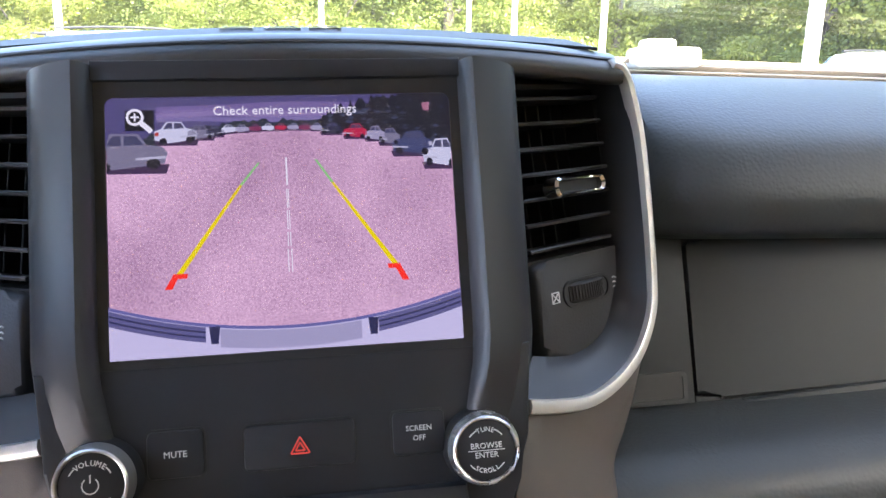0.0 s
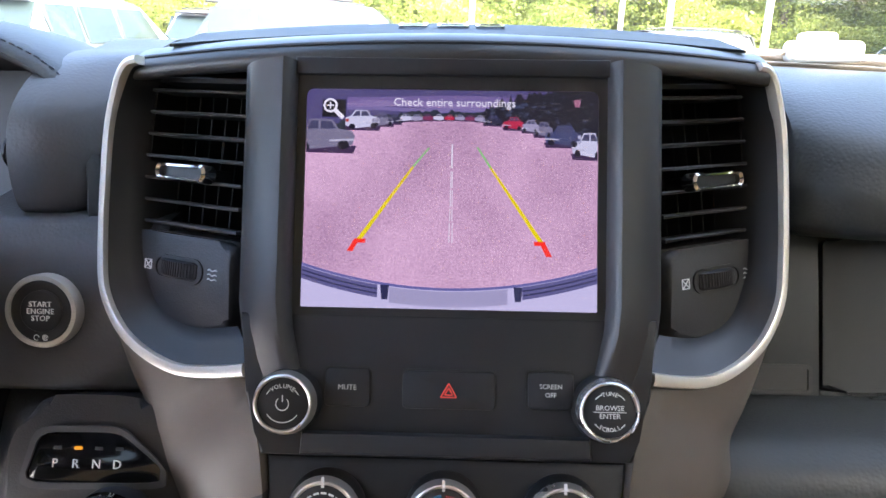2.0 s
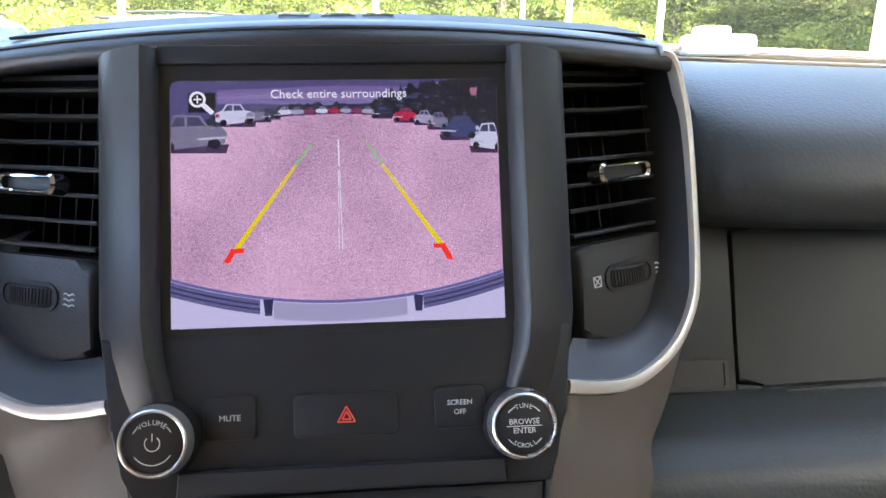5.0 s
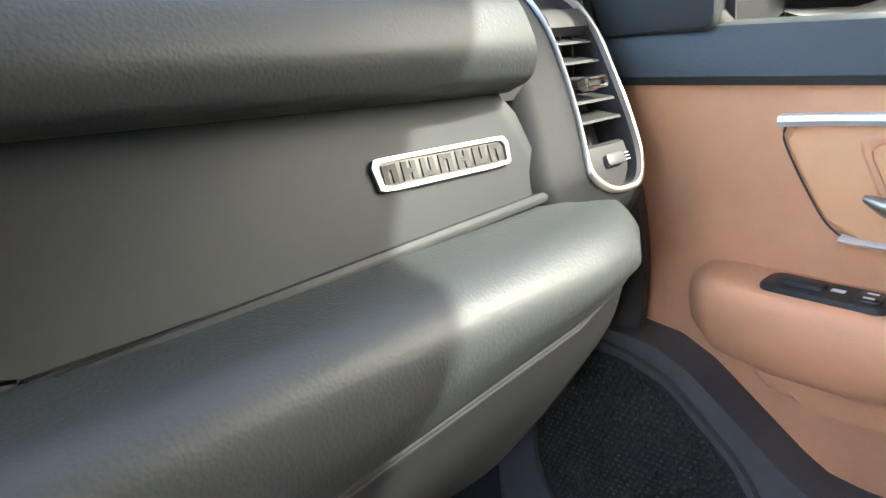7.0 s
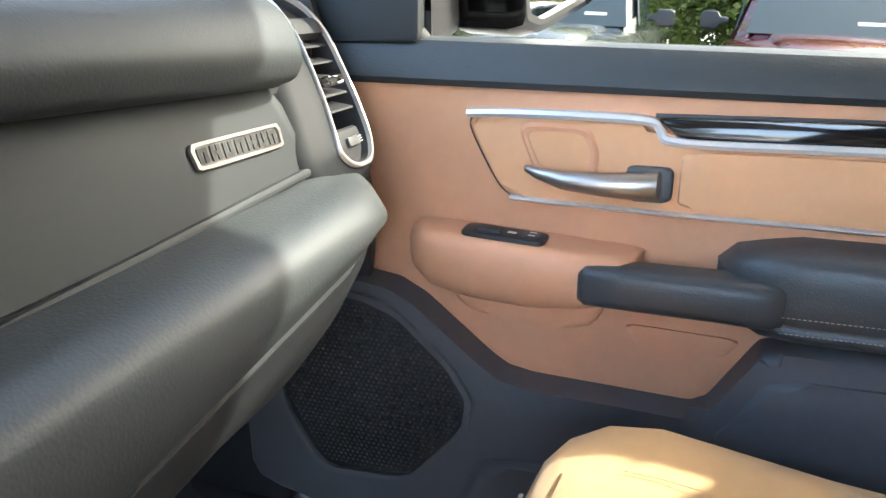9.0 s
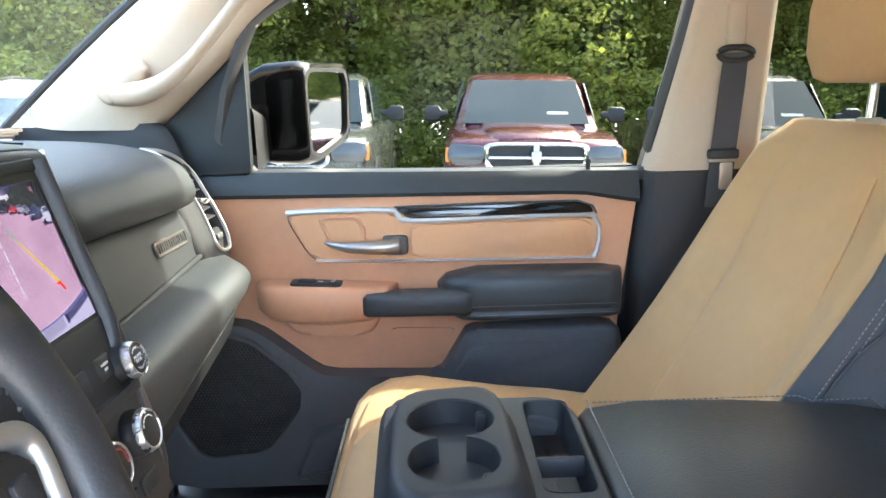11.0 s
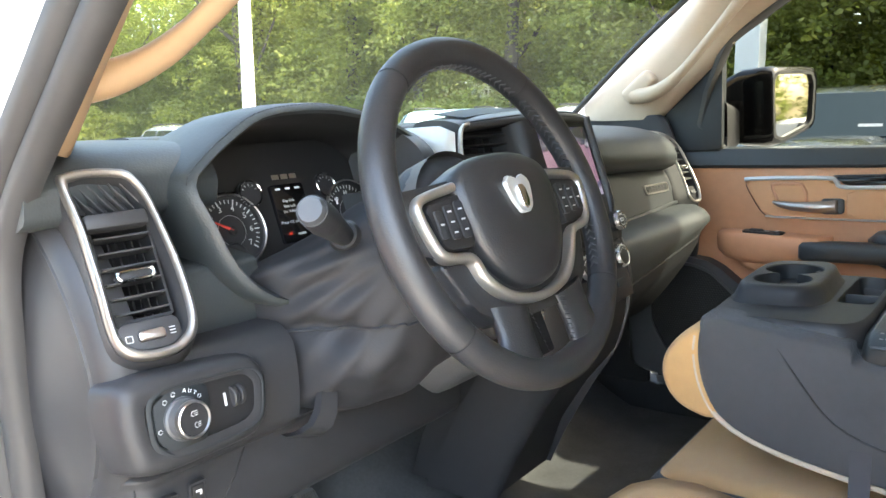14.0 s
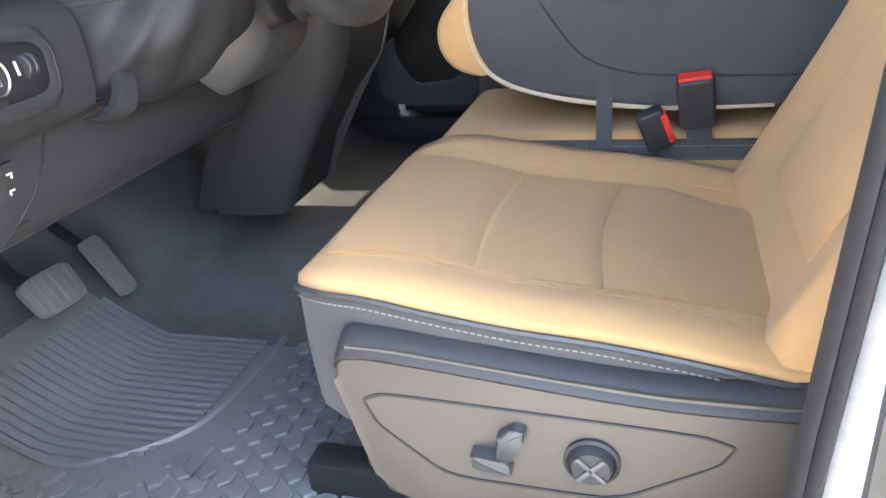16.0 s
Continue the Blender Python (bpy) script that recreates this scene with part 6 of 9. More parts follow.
part("chrome_strip", loft([[DM @ Vector((p.x, p.y, 0)) + DM.to_3x3() @ (Vector((-(bp[min(i + 1, len(bp) - 1)] - bp[max(i - 1, 0)]).normalized().y, (bp[min(i + 1, len(bp) - 1)] - bp[max(i - 1, 0)]).normalized().x, 0)) * a + Vector((0, 0, b))) for a, b in ((wid(i), 0.0), (wid(i) * 0.8, 0.009), (0, 0.0115), (-wid(i) * 0.8, 0.009), (-wid(i), 0.0))] for i, p in enumerate(bp)]), STRIP, door, "bright metal outline strip", sharp=40)
part("gloss_strip", prism(soften([(0.222, 1.213), (0.575, 1.214), (0.600, 1.204), (0.606, 1.192), (0.26, 1.191), (0.246, 1.193)], 3, 0.15), 0.006, DM, r=0.002, back=-0.004), GLOSSBLACK, door, "gloss black strip")
part("strip_rim", tube([DM @ Vector((u, v, 0.004)) for u, v in ((0.222, 1.2145), (0.40, 1.216), (0.575, 1.2155), (0.603, 1.205), (0.611, 1.190))], 0.0022, 8), COLUMN, door)
# Black cord drawn where the insert's edge has only a shadow line.
part("insert_shadow_line", tube(spline([DM @ Vector((u, v, 0.0035)) for u, v in ((0.020, 1.207), (0.017, 1.196), (0.024, 1.178), (0.040, 1.148), (0.054, 1.126), (0.068, 1.115))], 4), 0.0009, 6), SEAL, door)
# handle cup and lever
part("handle_cup", loft([[DM @ Vector((*p, w)) for p in scaled(soften([(0.075, 1.198), (0.150, 1.197), (0.162, 1.172), (0.160, 1.140), (0.10, 1.140)], 3, 0.25), i)] for i, w in ((-0.004, 0.0045), (0.0, 0.0075), (0.005, 0.006), (0.009, -0.012))], caps=False), DOORTAN, door)
part("cup_floor", box((0.118, 1.168, -0.010), (0.07, 0.05, 0.006), m=DM), DARK, door)
hd = part("door_handle", loft([[DM @ Vector((u, v + h * 0.5 * math.sin(b), w + dp * math.cos(b))) for b in (2 * math.pi * i / 14 for i in range(14))] for u, v, h, w, dp in ((0.086, 1.152, 0.006, 0.016, 0.006), (0.100, 1.148, 0.014, 0.022, 0.009), (0.130, 1.143, 0.021, 0.026, 0.011), (0.175, 1.141, 0.026, 0.027, 0.012), (0.212, 1.141, 0.030, 0.024, 0.012), (0.230, 1.142, 0.031, 0.018, 0.012), (0.234, 1.142, 0.028, 0.008, 0.010))]), BRUSHED, door, "brushed metal pull handle", sharp=50)
part("handle_mount", prism(soften([(0.196, 1.160), (0.246, 1.160), (0.246, 1.122), (0.196, 1.122)], 3, 0.2), 0.014, DM, r=0.004), COLUMN, door)
# armrest pod, switch panel
pod_secs = []
for u, top, bot, dep in ((-0.050, 1.072, 1.040, 0.010), (-0.044, 1.078, 1.020, 0.046), (-0.02, 1.080, 1.005, 0.062), (0.03, 1.078, 0.996, 0.068), (0.10, 1.074, 0.992, 0.068), (0.16, 1.070, 0.996, 0.064), (0.20, 1.068, 1.004, 0.058), (0.214, 1.066, 1.015, 0.040), (0.222, 1.064, 1.02, 0.010)):
    pod_secs.append(spline([DM @ Vector(p) for p in ((u, top, -0.004), (u, top, dep * 0.55), (u, top - 0.006, dep * 0.92), (u, (top + bot) / 2 + 0.004, dep), (u, bot + 0.010, dep * 0.82), (u, bot, dep * 0.4), (u, bot, -0.004))], 3))
part("armrest_pod", loft(pod_secs), DOORTAN, door, "tan pull pod", sharp=60)
part("pod_underside", prism(soften([(-0.02, 1.030), (0.20, 1.030), (0.17, 0.966), (0.02, 0.972)], 3, 0.25), 0.034, DM, r=0.012, seg=3), DOORTAN, door)
SWM = frame_at((0.817, -0.076, 1.0795), (0, -1, -0.055), (1, 0.06, 0))
swp = part("switch_plate", prism(rrect(0.098, 0.040, 0.010), 0.003, SWM, r=0.002, back=-0.006), DARK, door, "black window switch plate")
part("window_switch", prism(rrect(0.034, 0.020, 0.005, c=(-0.018, 0)), 0.007, SWM, r=0.003), PLASTIC, swp)
part("lock_switch", prism(rrect(0.020, 0.022, 0.004, c=(0.032, 0)), 0.005, SWM, r=0.002), PLASTIC, swp)
part("symbol", join(box((0.008, 0.001, 0.0034), (0.010, 0.006, 0.0004), m=SWM), box((0.032, 0.005, 0.0054), (0.008, 0.003, 0.0004), m=SWM), box((0.032, -0.006, 0.0054), (0.008, 0.003, 0.0004), m=SWM)), INK, swp)
grab = []
for u, h, w, o in ((0.158, 0.040, 0.020, 0.046), (0.166, 0.048, 0.026, 0.046), (0.22, 0.049, 0.027, 0.047), (0.30, 0.050, 0.027, 0.048), (0.352, 0.052, 0.028, 0.050), (0.364, 0.046, 0.024, 0.048)):
    grab.append([DM @ Vector((u, 1.036 + h / 2 * math.copysign(abs(math.sin(b)) ** 0.6, math.sin(b)), o + w * math.copysign(abs(math.cos(b)) ** 0.6, math.cos(b)))) for b in (2 * math.pi * i / 24 for i in range(24))])
part("pull_handle", loft(grab), VINYLBLACK, door, "black padded pull grip", sharp=60)
arm = []
for u, top, bot, dep in ((0.300, 1.064, 1.040, 0.020), (0.318, 1.082, 1.010, 0.050), (0.345, 1.088, 1.000, 0.064), (0.38, 1.094, 0.998, 0.070), (0.50, 1.093, 0.998, 0.072), (0.62, 1.090, 0.998, 0.070), (0.646, 1.086, 1.000, 0.062), (0.656, 1.085, 1.01, 0.03)):
    arm.append(spline([DM @ Vector(p) for p in ((u, top, -0.004), (u, top, dep * 0.6), (u, top - 0.010, dep * 0.95), (u, top * 0.5 + bot * 0.5, dep * 1.02), (u, bot + 0.028, dep * 1.0), (u, bot + 0.020, dep * 0.97), (u, bot + 0.010, dep), (u, bot, dep * 0.8), (u, bot, -0.004))], 3))
part("armrest", loft(arm), VINYLBLACK, door, "black padded armrest with pale seams", sharp=60)
stitches([DM @ Vector((u, 1.030, 0.0735)) for u in steps(0.362, 0.635, 20)], door, r=0.0006, gap=0.005)
stitches([DM @ Vector((u, 1.012, 0.0715)) for u in steps(0.362, 0.635, 20)], door, r=0.0006, gap=0.005)
# tan scoop and map pocket line below the pod
part("pocket_lid", prism(soften([(0.205, 0.972), (0.335, 0.968), (0.318, 0.944), (0.218, 0.948)], 3, 0.2), 0.004, DM, r=0.002), DOORTAN, door)
# black lower panel
low = [(-0.30, 0.66), (-0.30, 1.00), (-0.122, 1.005), (-0.075, 0.998), (-0.040, 0.980), (0.046, 0.910), (0.068, 0.896), (0.10, 0.890), (0.286, 0.884), (0.305, 0.894), (0.352, 0.972), (0.37, 0.978), (0.655, 0.980), (0.655, 0.70), (0.60, 0.66)]
part("lower_panel", prism(soften(low, 3, 0.12), 0.048, DM, r=0.014, seg=3, back=-0.05), DOORBLACK, door, "black moulded lower panel")
part("rear_bulge", prism(soften([(0.36, 0.950), (0.645, 0.955), (0.648, 0.80), (0.34, 0.80), (0.31, 0.86)], 3, 0.15), 0.053, DM, r=0.012, seg=3, back=0.03), DOORBLACK, door)
part("bottle_pocket", prism(soften([(0.05, 0.79), (0.62, 0.80), (0.60, 0.67), (0.0, 0.67)], 3, 0.15), 0.066, DM, r=0.015, seg=3, back=0.03), DOORBLACK, door)
spk = [(-0.112, 0.990), (-0.060, 0.972), (0.010, 0.908), (0.036, 0.866), (0.030, 0.820), (-0.040, 0.738), (-0.064, 0.728), (-0.166, 0.720), (-0.190, 0.735), (-0.236, 0.816), (-0.236, 0.94), (-0.20, 0.992)]
sp_s = soften(spk, 3, 0.2)
UPS = DM @ Matrix.Translation((0, 0, 0.048))
part("speaker_rim", ring_prism(sp_s, scaled(sp_s, 0.008), 0.008, UPS, back=-0.002), DOORBLACK, door)
part("speaker_grille", prism(scaled(sp_s, 0.009), 0.003, UPS, r=0.002, back=-0.004), DARK, door, "perforated black speaker grille")
# perforations as a field of small studs
dots = bmesh.new()
inside = scaled(sp_s, 0.014)


def in_poly(x, y, poly):
    c = False
    for (x0, y0), (x1, y1) in zip(poly, poly[1:] + poly[:1]):
        if (y0 > y) != (y1 > y) and x < (x1 - x0) * (y - y0) / (y1 - y0) + x0:
            c = not c
    return c


j, v = 0, 0.715
while v < 0.995:
    u = -0.24 + (0.0035 if j % 2 else 0)
    while u < 0.04:
        if in_poly(u, v, inside):
            q = [dots.verts.new(UPS @ Vector((u + 0.0026 * math.cos(a), v + 0.0026 * math.sin(a), 0.0032))) for a in (0.5, 1.55, 2.6, 3.65, 4.7, 5.75)]
            t = dots.verts.new(UPS @ Vector((u, v, 0.0052)))
            for i in range(6):
                dots.faces.new((q[i], q[(i + 1) % 6], t))
        u += 0.0070
    v += 0.0061
    j += 1
so = part("grille_mesh", dots, PLASTIC, door)
so["kind"] = "stuff"
# Unseen dark box added inside the door to block stray sun.
part("door_infill", box((0.905, -0.245, 0.95), (0.05, 0.90, 0.66)), DARK, door)
# sail panel, window frame and glass
part("sail_panel", prism(soften([(-0.046, 1.285), (-0.042, 1.520), (-0.085, 1.492), (-0.16, 1.43), (-0.215, 1.375), (-0.23, 1.285)], 3, 0.06), 0.004, DM, r=0.004, back=-0.03), SOFTBLACK, door, "black sail panel")
glass_o = [(-0.044, 1.280), (-0.040, 1.520), (0.045, 1.598), (0.19, 1.679), (0.335, 1.725), (0.47, 1.740), (0.70, 1.745), (0.765, 1.730), (0.788, 1.70), (0.792, 1.64), (0.712, 1.31), (0.690, 1.265)]


def tuck(u, v):
    """Tumblehome: the frame leans inwards above the belt."""
    return 0.0 + max(0, v - 1.28) * 0.13 - 0.012


def tucked(poly, dw):
    return [DM @ Vector((u, v, tuck(u, v) + dw)) for u, v in poly]


go = [(p.x, p.y) for p in spline([(u, v, 0) for u, v in glass_o], 3, closed=True)]
gi = scaled(go, 0.020, 0.016)
part("window_frame", loft([tucked(scaled(go, -0.016), -0.02), tucked(scaled(go, -0.014), 0.006), tucked(go, 0.008), tucked(scaled(go, 0.010), -0.004), tucked(scaled(go, 0.010), -0.02)], caps=False), SEAL, door, "black window frame and seal", sharp=60)
gb = bmesh.new()
gb.faces.new([gb.verts.new(p) for p in tucked(scaled(go, -0.004), -0.014)])
wg = part("pane", gb, SIDEGLASS, door, "lightly tinted side glass")

# ---- rear passenger door, seen past the seat ----
rd = thing("door_2", "rear passenger door in tan and black vinyl", "car door", kind="structure", at=(0.87, -1.4, 0.65))
part("upper_panel", prism(soften([(0.93, 0.90), (0.93, 1.235), (1.66, 1.235), (1.70, 0.90)], 3, 0.05), 0.0, DM, r=0.006, back=-0.05), DOORTAN, rd)
part("belt_cap", prism(soften([(0.90, 1.225), (0.90, 1.285), (1.72, 1.285), (1.72, 1.225)], 3, 0.1), 0.010, DM, r=0.008, back=-0.05), PAD, rd)
part("insert", prism(soften([(0.97, 1.09), (0.97, 1.195), (1.62, 1.195), (1.62, 1.09)], 3, 0.1), 0.006, DM, r=0.004), DOORFAB, rd)
part("gloss_strip", prism(rrect(0.62, 0.026, 0.008, c=(1.30, 1.190)), 0.009, DM, r=0.002), GLOSSBLACK, rd)
part("chrome_strip", join(tube([DM @ Vector((u, 1.172, 0.008)) for u in steps(0.97, 1.62, 4)], 0.004, 8), tube([DM @ Vector((u, 1.092, 0.006)) for u in steps(0.97, 1.62, 4)], 0.003, 8)), CHROME, rd)
part("armrest", prism(soften([(1.02, 0.985), (1.02, 1.05), (1.62, 1.05), (1.62, 0.985)], 3, 0.15), 0.07, DM, r=0.02, seg=3), VINYLBLACK, rd)
part("lower_panel", prism(soften([(0.92, 0.62), (0.92, 0.90), (1.10, 0.93), (1.62, 0.93), (1.68, 0.62)], 3, 0.1), 0.045, DM, r=0.012, back=-0.05), PLASTIC, rd)
# Same added dark box inside the rear door.
part("door_infill", box((0.905, -1.32, 0.95), (0.05, 0.80, 0.66)), DARK, rd)
ro = [(p.x, p.y) for p in spline([(u, v, 0) for u, v in ((0.945, 1.275), (0.935, 1.66), (0.965, 1.725), (1.30, 1.735), (1.58, 1.70), (1.64, 1.62), (1.66, 1.275))], 4, closed=True)]
part("window_frame", loft([tucked(scaled(ro, -0.016), -0.02), tucked(scaled(ro, -0.014), 0.006), tucked(ro, 0.008), tucked(scaled(ro, 0.010), -0.004), tucked(scaled(ro, 0.010), -0.02)], caps=False), SEAL, rd, sharp=60)
gb = bmesh.new()
gb.faces.new([gb.verts.new(p) for p in tucked(scaled(ro, -0.004), -0.014)])
wg = part("pane", gb, PRIVACY, rd, "dark privacy glass")

# ---- pillars, roof, windscreen, floor ----
MIRX = Matrix.Diagonal((-1, 1, 1, 1))
E_O = [(0.838, 0.190, 1.388), (0.838, 0.050, 1.512), (0.832, -0.040, 1.594), (0.822, -0.19, 1.678), (0.812, -0.33, 1.726), (0.804, -0.47, 1.742), (0.796, -0.72, 1.750), (0.79, -1.05, 1.750), (0.79, -1.45, 1.745), (0.79, -1.80, 1.72)]
E_I = [(0.805, 0.410, 1.392), (0.800, 0.27, 1.500), (0.785, 0.13, 1.606), (0.705, -0.024, 1.722), (0.640, -0.14, 1.778), (0.600, -0.32, 1.802), (0.59, -0.62, 1.812), (0.58, -1.05, 1.812), (0.58, -1.45, 1.80), (0.58, -1.80, 1.78)]
for s in (1, -1):
    eo = E_O if s > 0 else [(x - 0.020, y - 0.055 * (y > -0.6), z - 0.008) for x, y, z in E_O]
    ei = E_I if s > 0 else [(x - 0.090 * (y > -0.1) - 0.045 * (y <= -0.1), y - 0.05 * (y > -0.6), z) for x, y, z in E_I]
    a, b = spline(eo, 5), spline(ei, 5)
    secs = []
    for p, q in zip(a, b):
        mid = (p + q) / 2
        inw = Vector((-0.70, -0.15, -0.30)).normalized()
        c1, c2 = p.lerp(q, 0.28) + inw * 0.022, p.lerp(q, 0.72) + inw * 0.018
        ring = [p + Vector((0.012, 0, 0.0)), p, p.lerp(c1, 0.5) + inw * 0.006, c1, c2, q.lerp(c2, 0.5) + inw * 0.004, q, q + Vector((0.03, 0.02, 0.05)), p + (Vector((0.05, 0.02, 0.04)) if s > 0 else Vector((0.012, 0.01, 0.03)))]
        secs.append([MIRX @ v if s < 0 else v for v in ring])
    pl = thing("pillar_trim", "beige moulded windscreen pillar and roof rail trim", "pillar trim", kind="structure", at=(s * 0.8, 0.1, 1.4))
    part("trim", loft(secs), BEIGE if s > 0 else BEIGETAN, pl, sharp=70)
    gh = thing("grab_handle", "beige grab handle moulded on the windscreen pillar", "grab handle", "grab handles", at=(s * 0.78, 0.15, 1.47))
    path = spline([(0.800, 0.255, 1.450), (0.774, 0.205, 1.446), (0.752, 0.150, 1.462), (0.740, 0.095, 1.500), (0.738, 0.040, 1.556), (0.744, -0.010, 1.612), (0.756, -0.050, 1.660), (0.778, -0.085, 1.702)] if s > 0 else [(0.770, 0.215, 1.452), (0.725, 0.190, 1.456), (0.688, 0.150, 1.474), (0.672, 0.085, 1.502), (0.668, 0.015, 1.535), (0.670, -0.055, 1.575), (0.684, -0.120, 1.625), (0.715, -0.170, 1.680)], 4)
    rr = [0.034 - 0.0185 * min(1, i / 12) + 0.010 * max(0, (i - 18) / 10) for i in range(len(path))]
    hb = tube(path, rr, 14, flat=0.75)
    if s < 0:
        hb.transform(MIRX)
    part("bar", hb, BEIGE if s > 0 else BEIGETAN, gh, sharp=70)
    mt = box((0, 0, 0), (0.05, 0.10, 0.045), 0.016, 3, m=Matrix.Translation((0.79, 0.235, 1.468) if s > 0 else (0.755, 0.205, 1.462)) @ pose(0, 0, 0, -38, 0, 0))
    if s < 0:
        mt.transform(MIRX)
    part("mount", mt, BEIGE if s > 0 else BEIGETAN, gh)
    # B pillar
    bpil = []
    for z, y0, y1, x in ((1.76, -0.795, -0.945, 0.775), (1.68, -0.795, -0.935, 0.785), (1.60, -0.790, -0.930, 0.795), (1.48, -0.765, -0.925, 0.806), (1.36, -0.738, -0.922, 0.818), (1.272, -0.716, -0.920, 0.826)):
        ring = [(x + 0.07, y0 + 0.01, z), (x + 0.012, y0, z), (x, y0 - 0.018, z), (x - 0.004, (y0 + y1) / 2, z), (x, y1 + 0.018, z), (x + 0.012, y1, z), (x + 0.07, y1, z)]
        bpil.append([Vector((s * p[0], p[1], p[2])) for p in ring])
    bp_ = thing("centre_pillar", "beige centre pillar trim, black below the belt line", "pillar trim", kind="structure", at=(s * 0.82, -0.82, 0.6))
    part("upper_trim", loft(bpil), BEIGE, bp_, sharp=60)
    low = []
    for z, y0, y1, x in ((1.270, -0.714, -0.925, 0.822), (1.15, -0.700, -0.925, 0.828), (0.95, -0.690, -0.93, 0.832), (0.75, -0.685, -0.95, 0.835), (0.58, -0.68, -0.98, 0.84)):
        ring = [(x + 0.06, y0 + 0.01, z), (x + 0.012, y0, z), (x, y0 - 0.018, z), (x, y1 + 0.018, z), (x + 0.012, y1, z), (x + 0.06, y1, z)]
        low.append([Vector((s * p[0], p[1], p[2])) for p in ring])
    part("lower_trim", loft(low), PLASTIC, bp_, sharp=60)

# seat belt on the passenger side
belt = thing("seat_belt", "grey seat belt hanging from a beige guide on the centre pillar", "seat belt", at=(0.8, -0.84, 0.7))
part("height_cover", prism(rrect(0.036, 0.085, 0.017, c=(0.844, 1.530)), 0.062, DM, r=0.008, seg=3, back=0.03), BEIGE, belt, "beige guide cover")
part("cover_slot", ring_prism(rrect(0.048, 0.150, 0.023, c=(0.844, 1.548)), rrect(0.044, 0.146, 0.021, c=(0.844, 1.548)), 0.0485, DM, back=0.03), BEIGE, belt)
part("guide_ring", tube([DM @ Vector((0.844 + 0.030 * math.cos(a), 1.478 + 0.012 * math.sin(a), 0.058)) for a in (2 * math.pi * i / 20 for i in range(20))], 0.006, 8, closed=True), DARK, belt, "black guide ring")
part("webbing", loft([[DM @ Vector((u - wd, v, w)), DM @ Vector((u + wd, v, w)), DM @ Vector((u + wd, v, w + 0.002)), DM @ Vector((u - wd, v, w + 0.002))] for u, v, w, wd in ((0.843, 1.480, 0.060, 0.022), (0.841, 1.42, 0.053, 0.023), (0.838, 1.36, 0.047, 0.023), (0.834, 1.28, 0.040, 0.023), (0.830, 1.20, 0.034, 0.023))]), WEB, belt)
part("tongue", join(prism(rrect(0.052, 0.020, 0.004, c=(0.834, 1.295)), 0.05, DM, r=0.003, back=0.042), prism(rrect(0.024, 0.05, 0.004, c=(0.838, 1.26)), 0.054, DM, r=0.001, back=0.051)), STEEL, belt, "plated belt tongue")
part("tongue_cover", prism(rrect(0.056, 0.018, 0.005, c=(0.834, 1.300)), 0.054, DM, r=0.004, back=0.040), DARK, belt)

# headliner and rear wall
hl = thing("ceiling", "beige cloth headliner", "headliner", kind="structure", at=(0, -0.8, 1.8))
part("headliner", sheet(lambda a, b: Vector((-0.66 + 1.32 * a, -0.13 - 1.72 * b, 1.785 + 0.045 * math.sin(math.pi * a) * (1 - 0.2 * b) + 0.02 * math.sin(math.pi * min(1, b * 1.6) * 0.5))), 16, 16, 0.02), HEADLINER, hl)
rw = thing("wall_rear", "rear wall of the cab with its window", "cab wall", kind="structure", at=(0, -1.85, 0.6))
part("panel", join(box((0, -1.86, 0.92), (1.70, 0.05, 0.76)), box((-0.74, -1.83, 1.54), (0.20, 0.05, 0.5)), box((0.74, -1.83, 1.54), (0.20, 0.05, 0.5)), box((0, -1.81, 1.78), (1.5, 0.05, 0.1))), PLASTIC, rw)

part("pane", box((0, -1.83, 1.52), (1.30, 0.006, 0.46)), PRIVACY, rw, "dark privacy glass")
rd2 = copy_thing(rd, MIRX @ rd.matrix_basis)
rd2.name = "door_4"
tagged(rd2, "closed rear driver's side door in tan and black vinyl", "car door", kind="structure")
# windscreen
def ws(a, b, d=0.0):
    y, z = 0.505 - 0.605 * b, 1.372 + 0.395 * b + 0.02 * math.sin(math.pi * b)
    hw = 0.835 - 0.165 * b
    x = -1 + 2 * a
    return Vector((x * hw, y + 0.05 * (1 - x * x), z + 0.012 * (1 - x * x) + d))


wsn = thing("window_1", "clear windscreen with a tinted upper band", "windscreen", kind="structure", at=(0, 0.5, 1.38))
BAND = 0.64
g1 = part("pane", sheet(lambda a, b: ws(a, b * BAND), 16, 10), WINDSCREEN, wsn)
g2 = part("shade_band", sheet(lambda a, b: ws(a, BAND + b * (1 - BAND)), 16, 6), SHADEBAND, wsn, "smoke tinted band")
part("edge_seal", join(*[tube([ws(a, b) for b in steps(0, 1, 12)], 0.008, 8) for a in (0, 1)], tube([ws(a, 0) for a in steps(0, 1, 12)], 0.008, 8)), SEAL, wsn)
part("header", tube([ws(a, 1, 0.01) for a in steps(0, 1, 12)], 0.03, 10, flat=0.6), BEIGE, wsn)
# pale strip and folded papers at the foot of the windscreen
ck = thing("cowl_strip", "pale ribbed strip at the foot of the windscreen", "trim strip", kind="structure", at=(0.5, 0.45, 1.385))
part("strip", join(*[box((0.53, 0.455 - 0.008 * i, 1.392 + 0.006 * i - 0.005), (0.56, 0.006, 0.006), 0.002, m=Matrix.Translation((0.53, 0, 1.39)) @ pose(0, 0, 0, 0, 2.4, 0) @ Matrix.Translation((-0.53, 0, -1.39))) for i in range(3)]), BEIGE, ck)
pp = thing("paper_slip", "white folded paper slip lying on the dashboard top", "paper", at=(0.39, 0.43, 1.40))
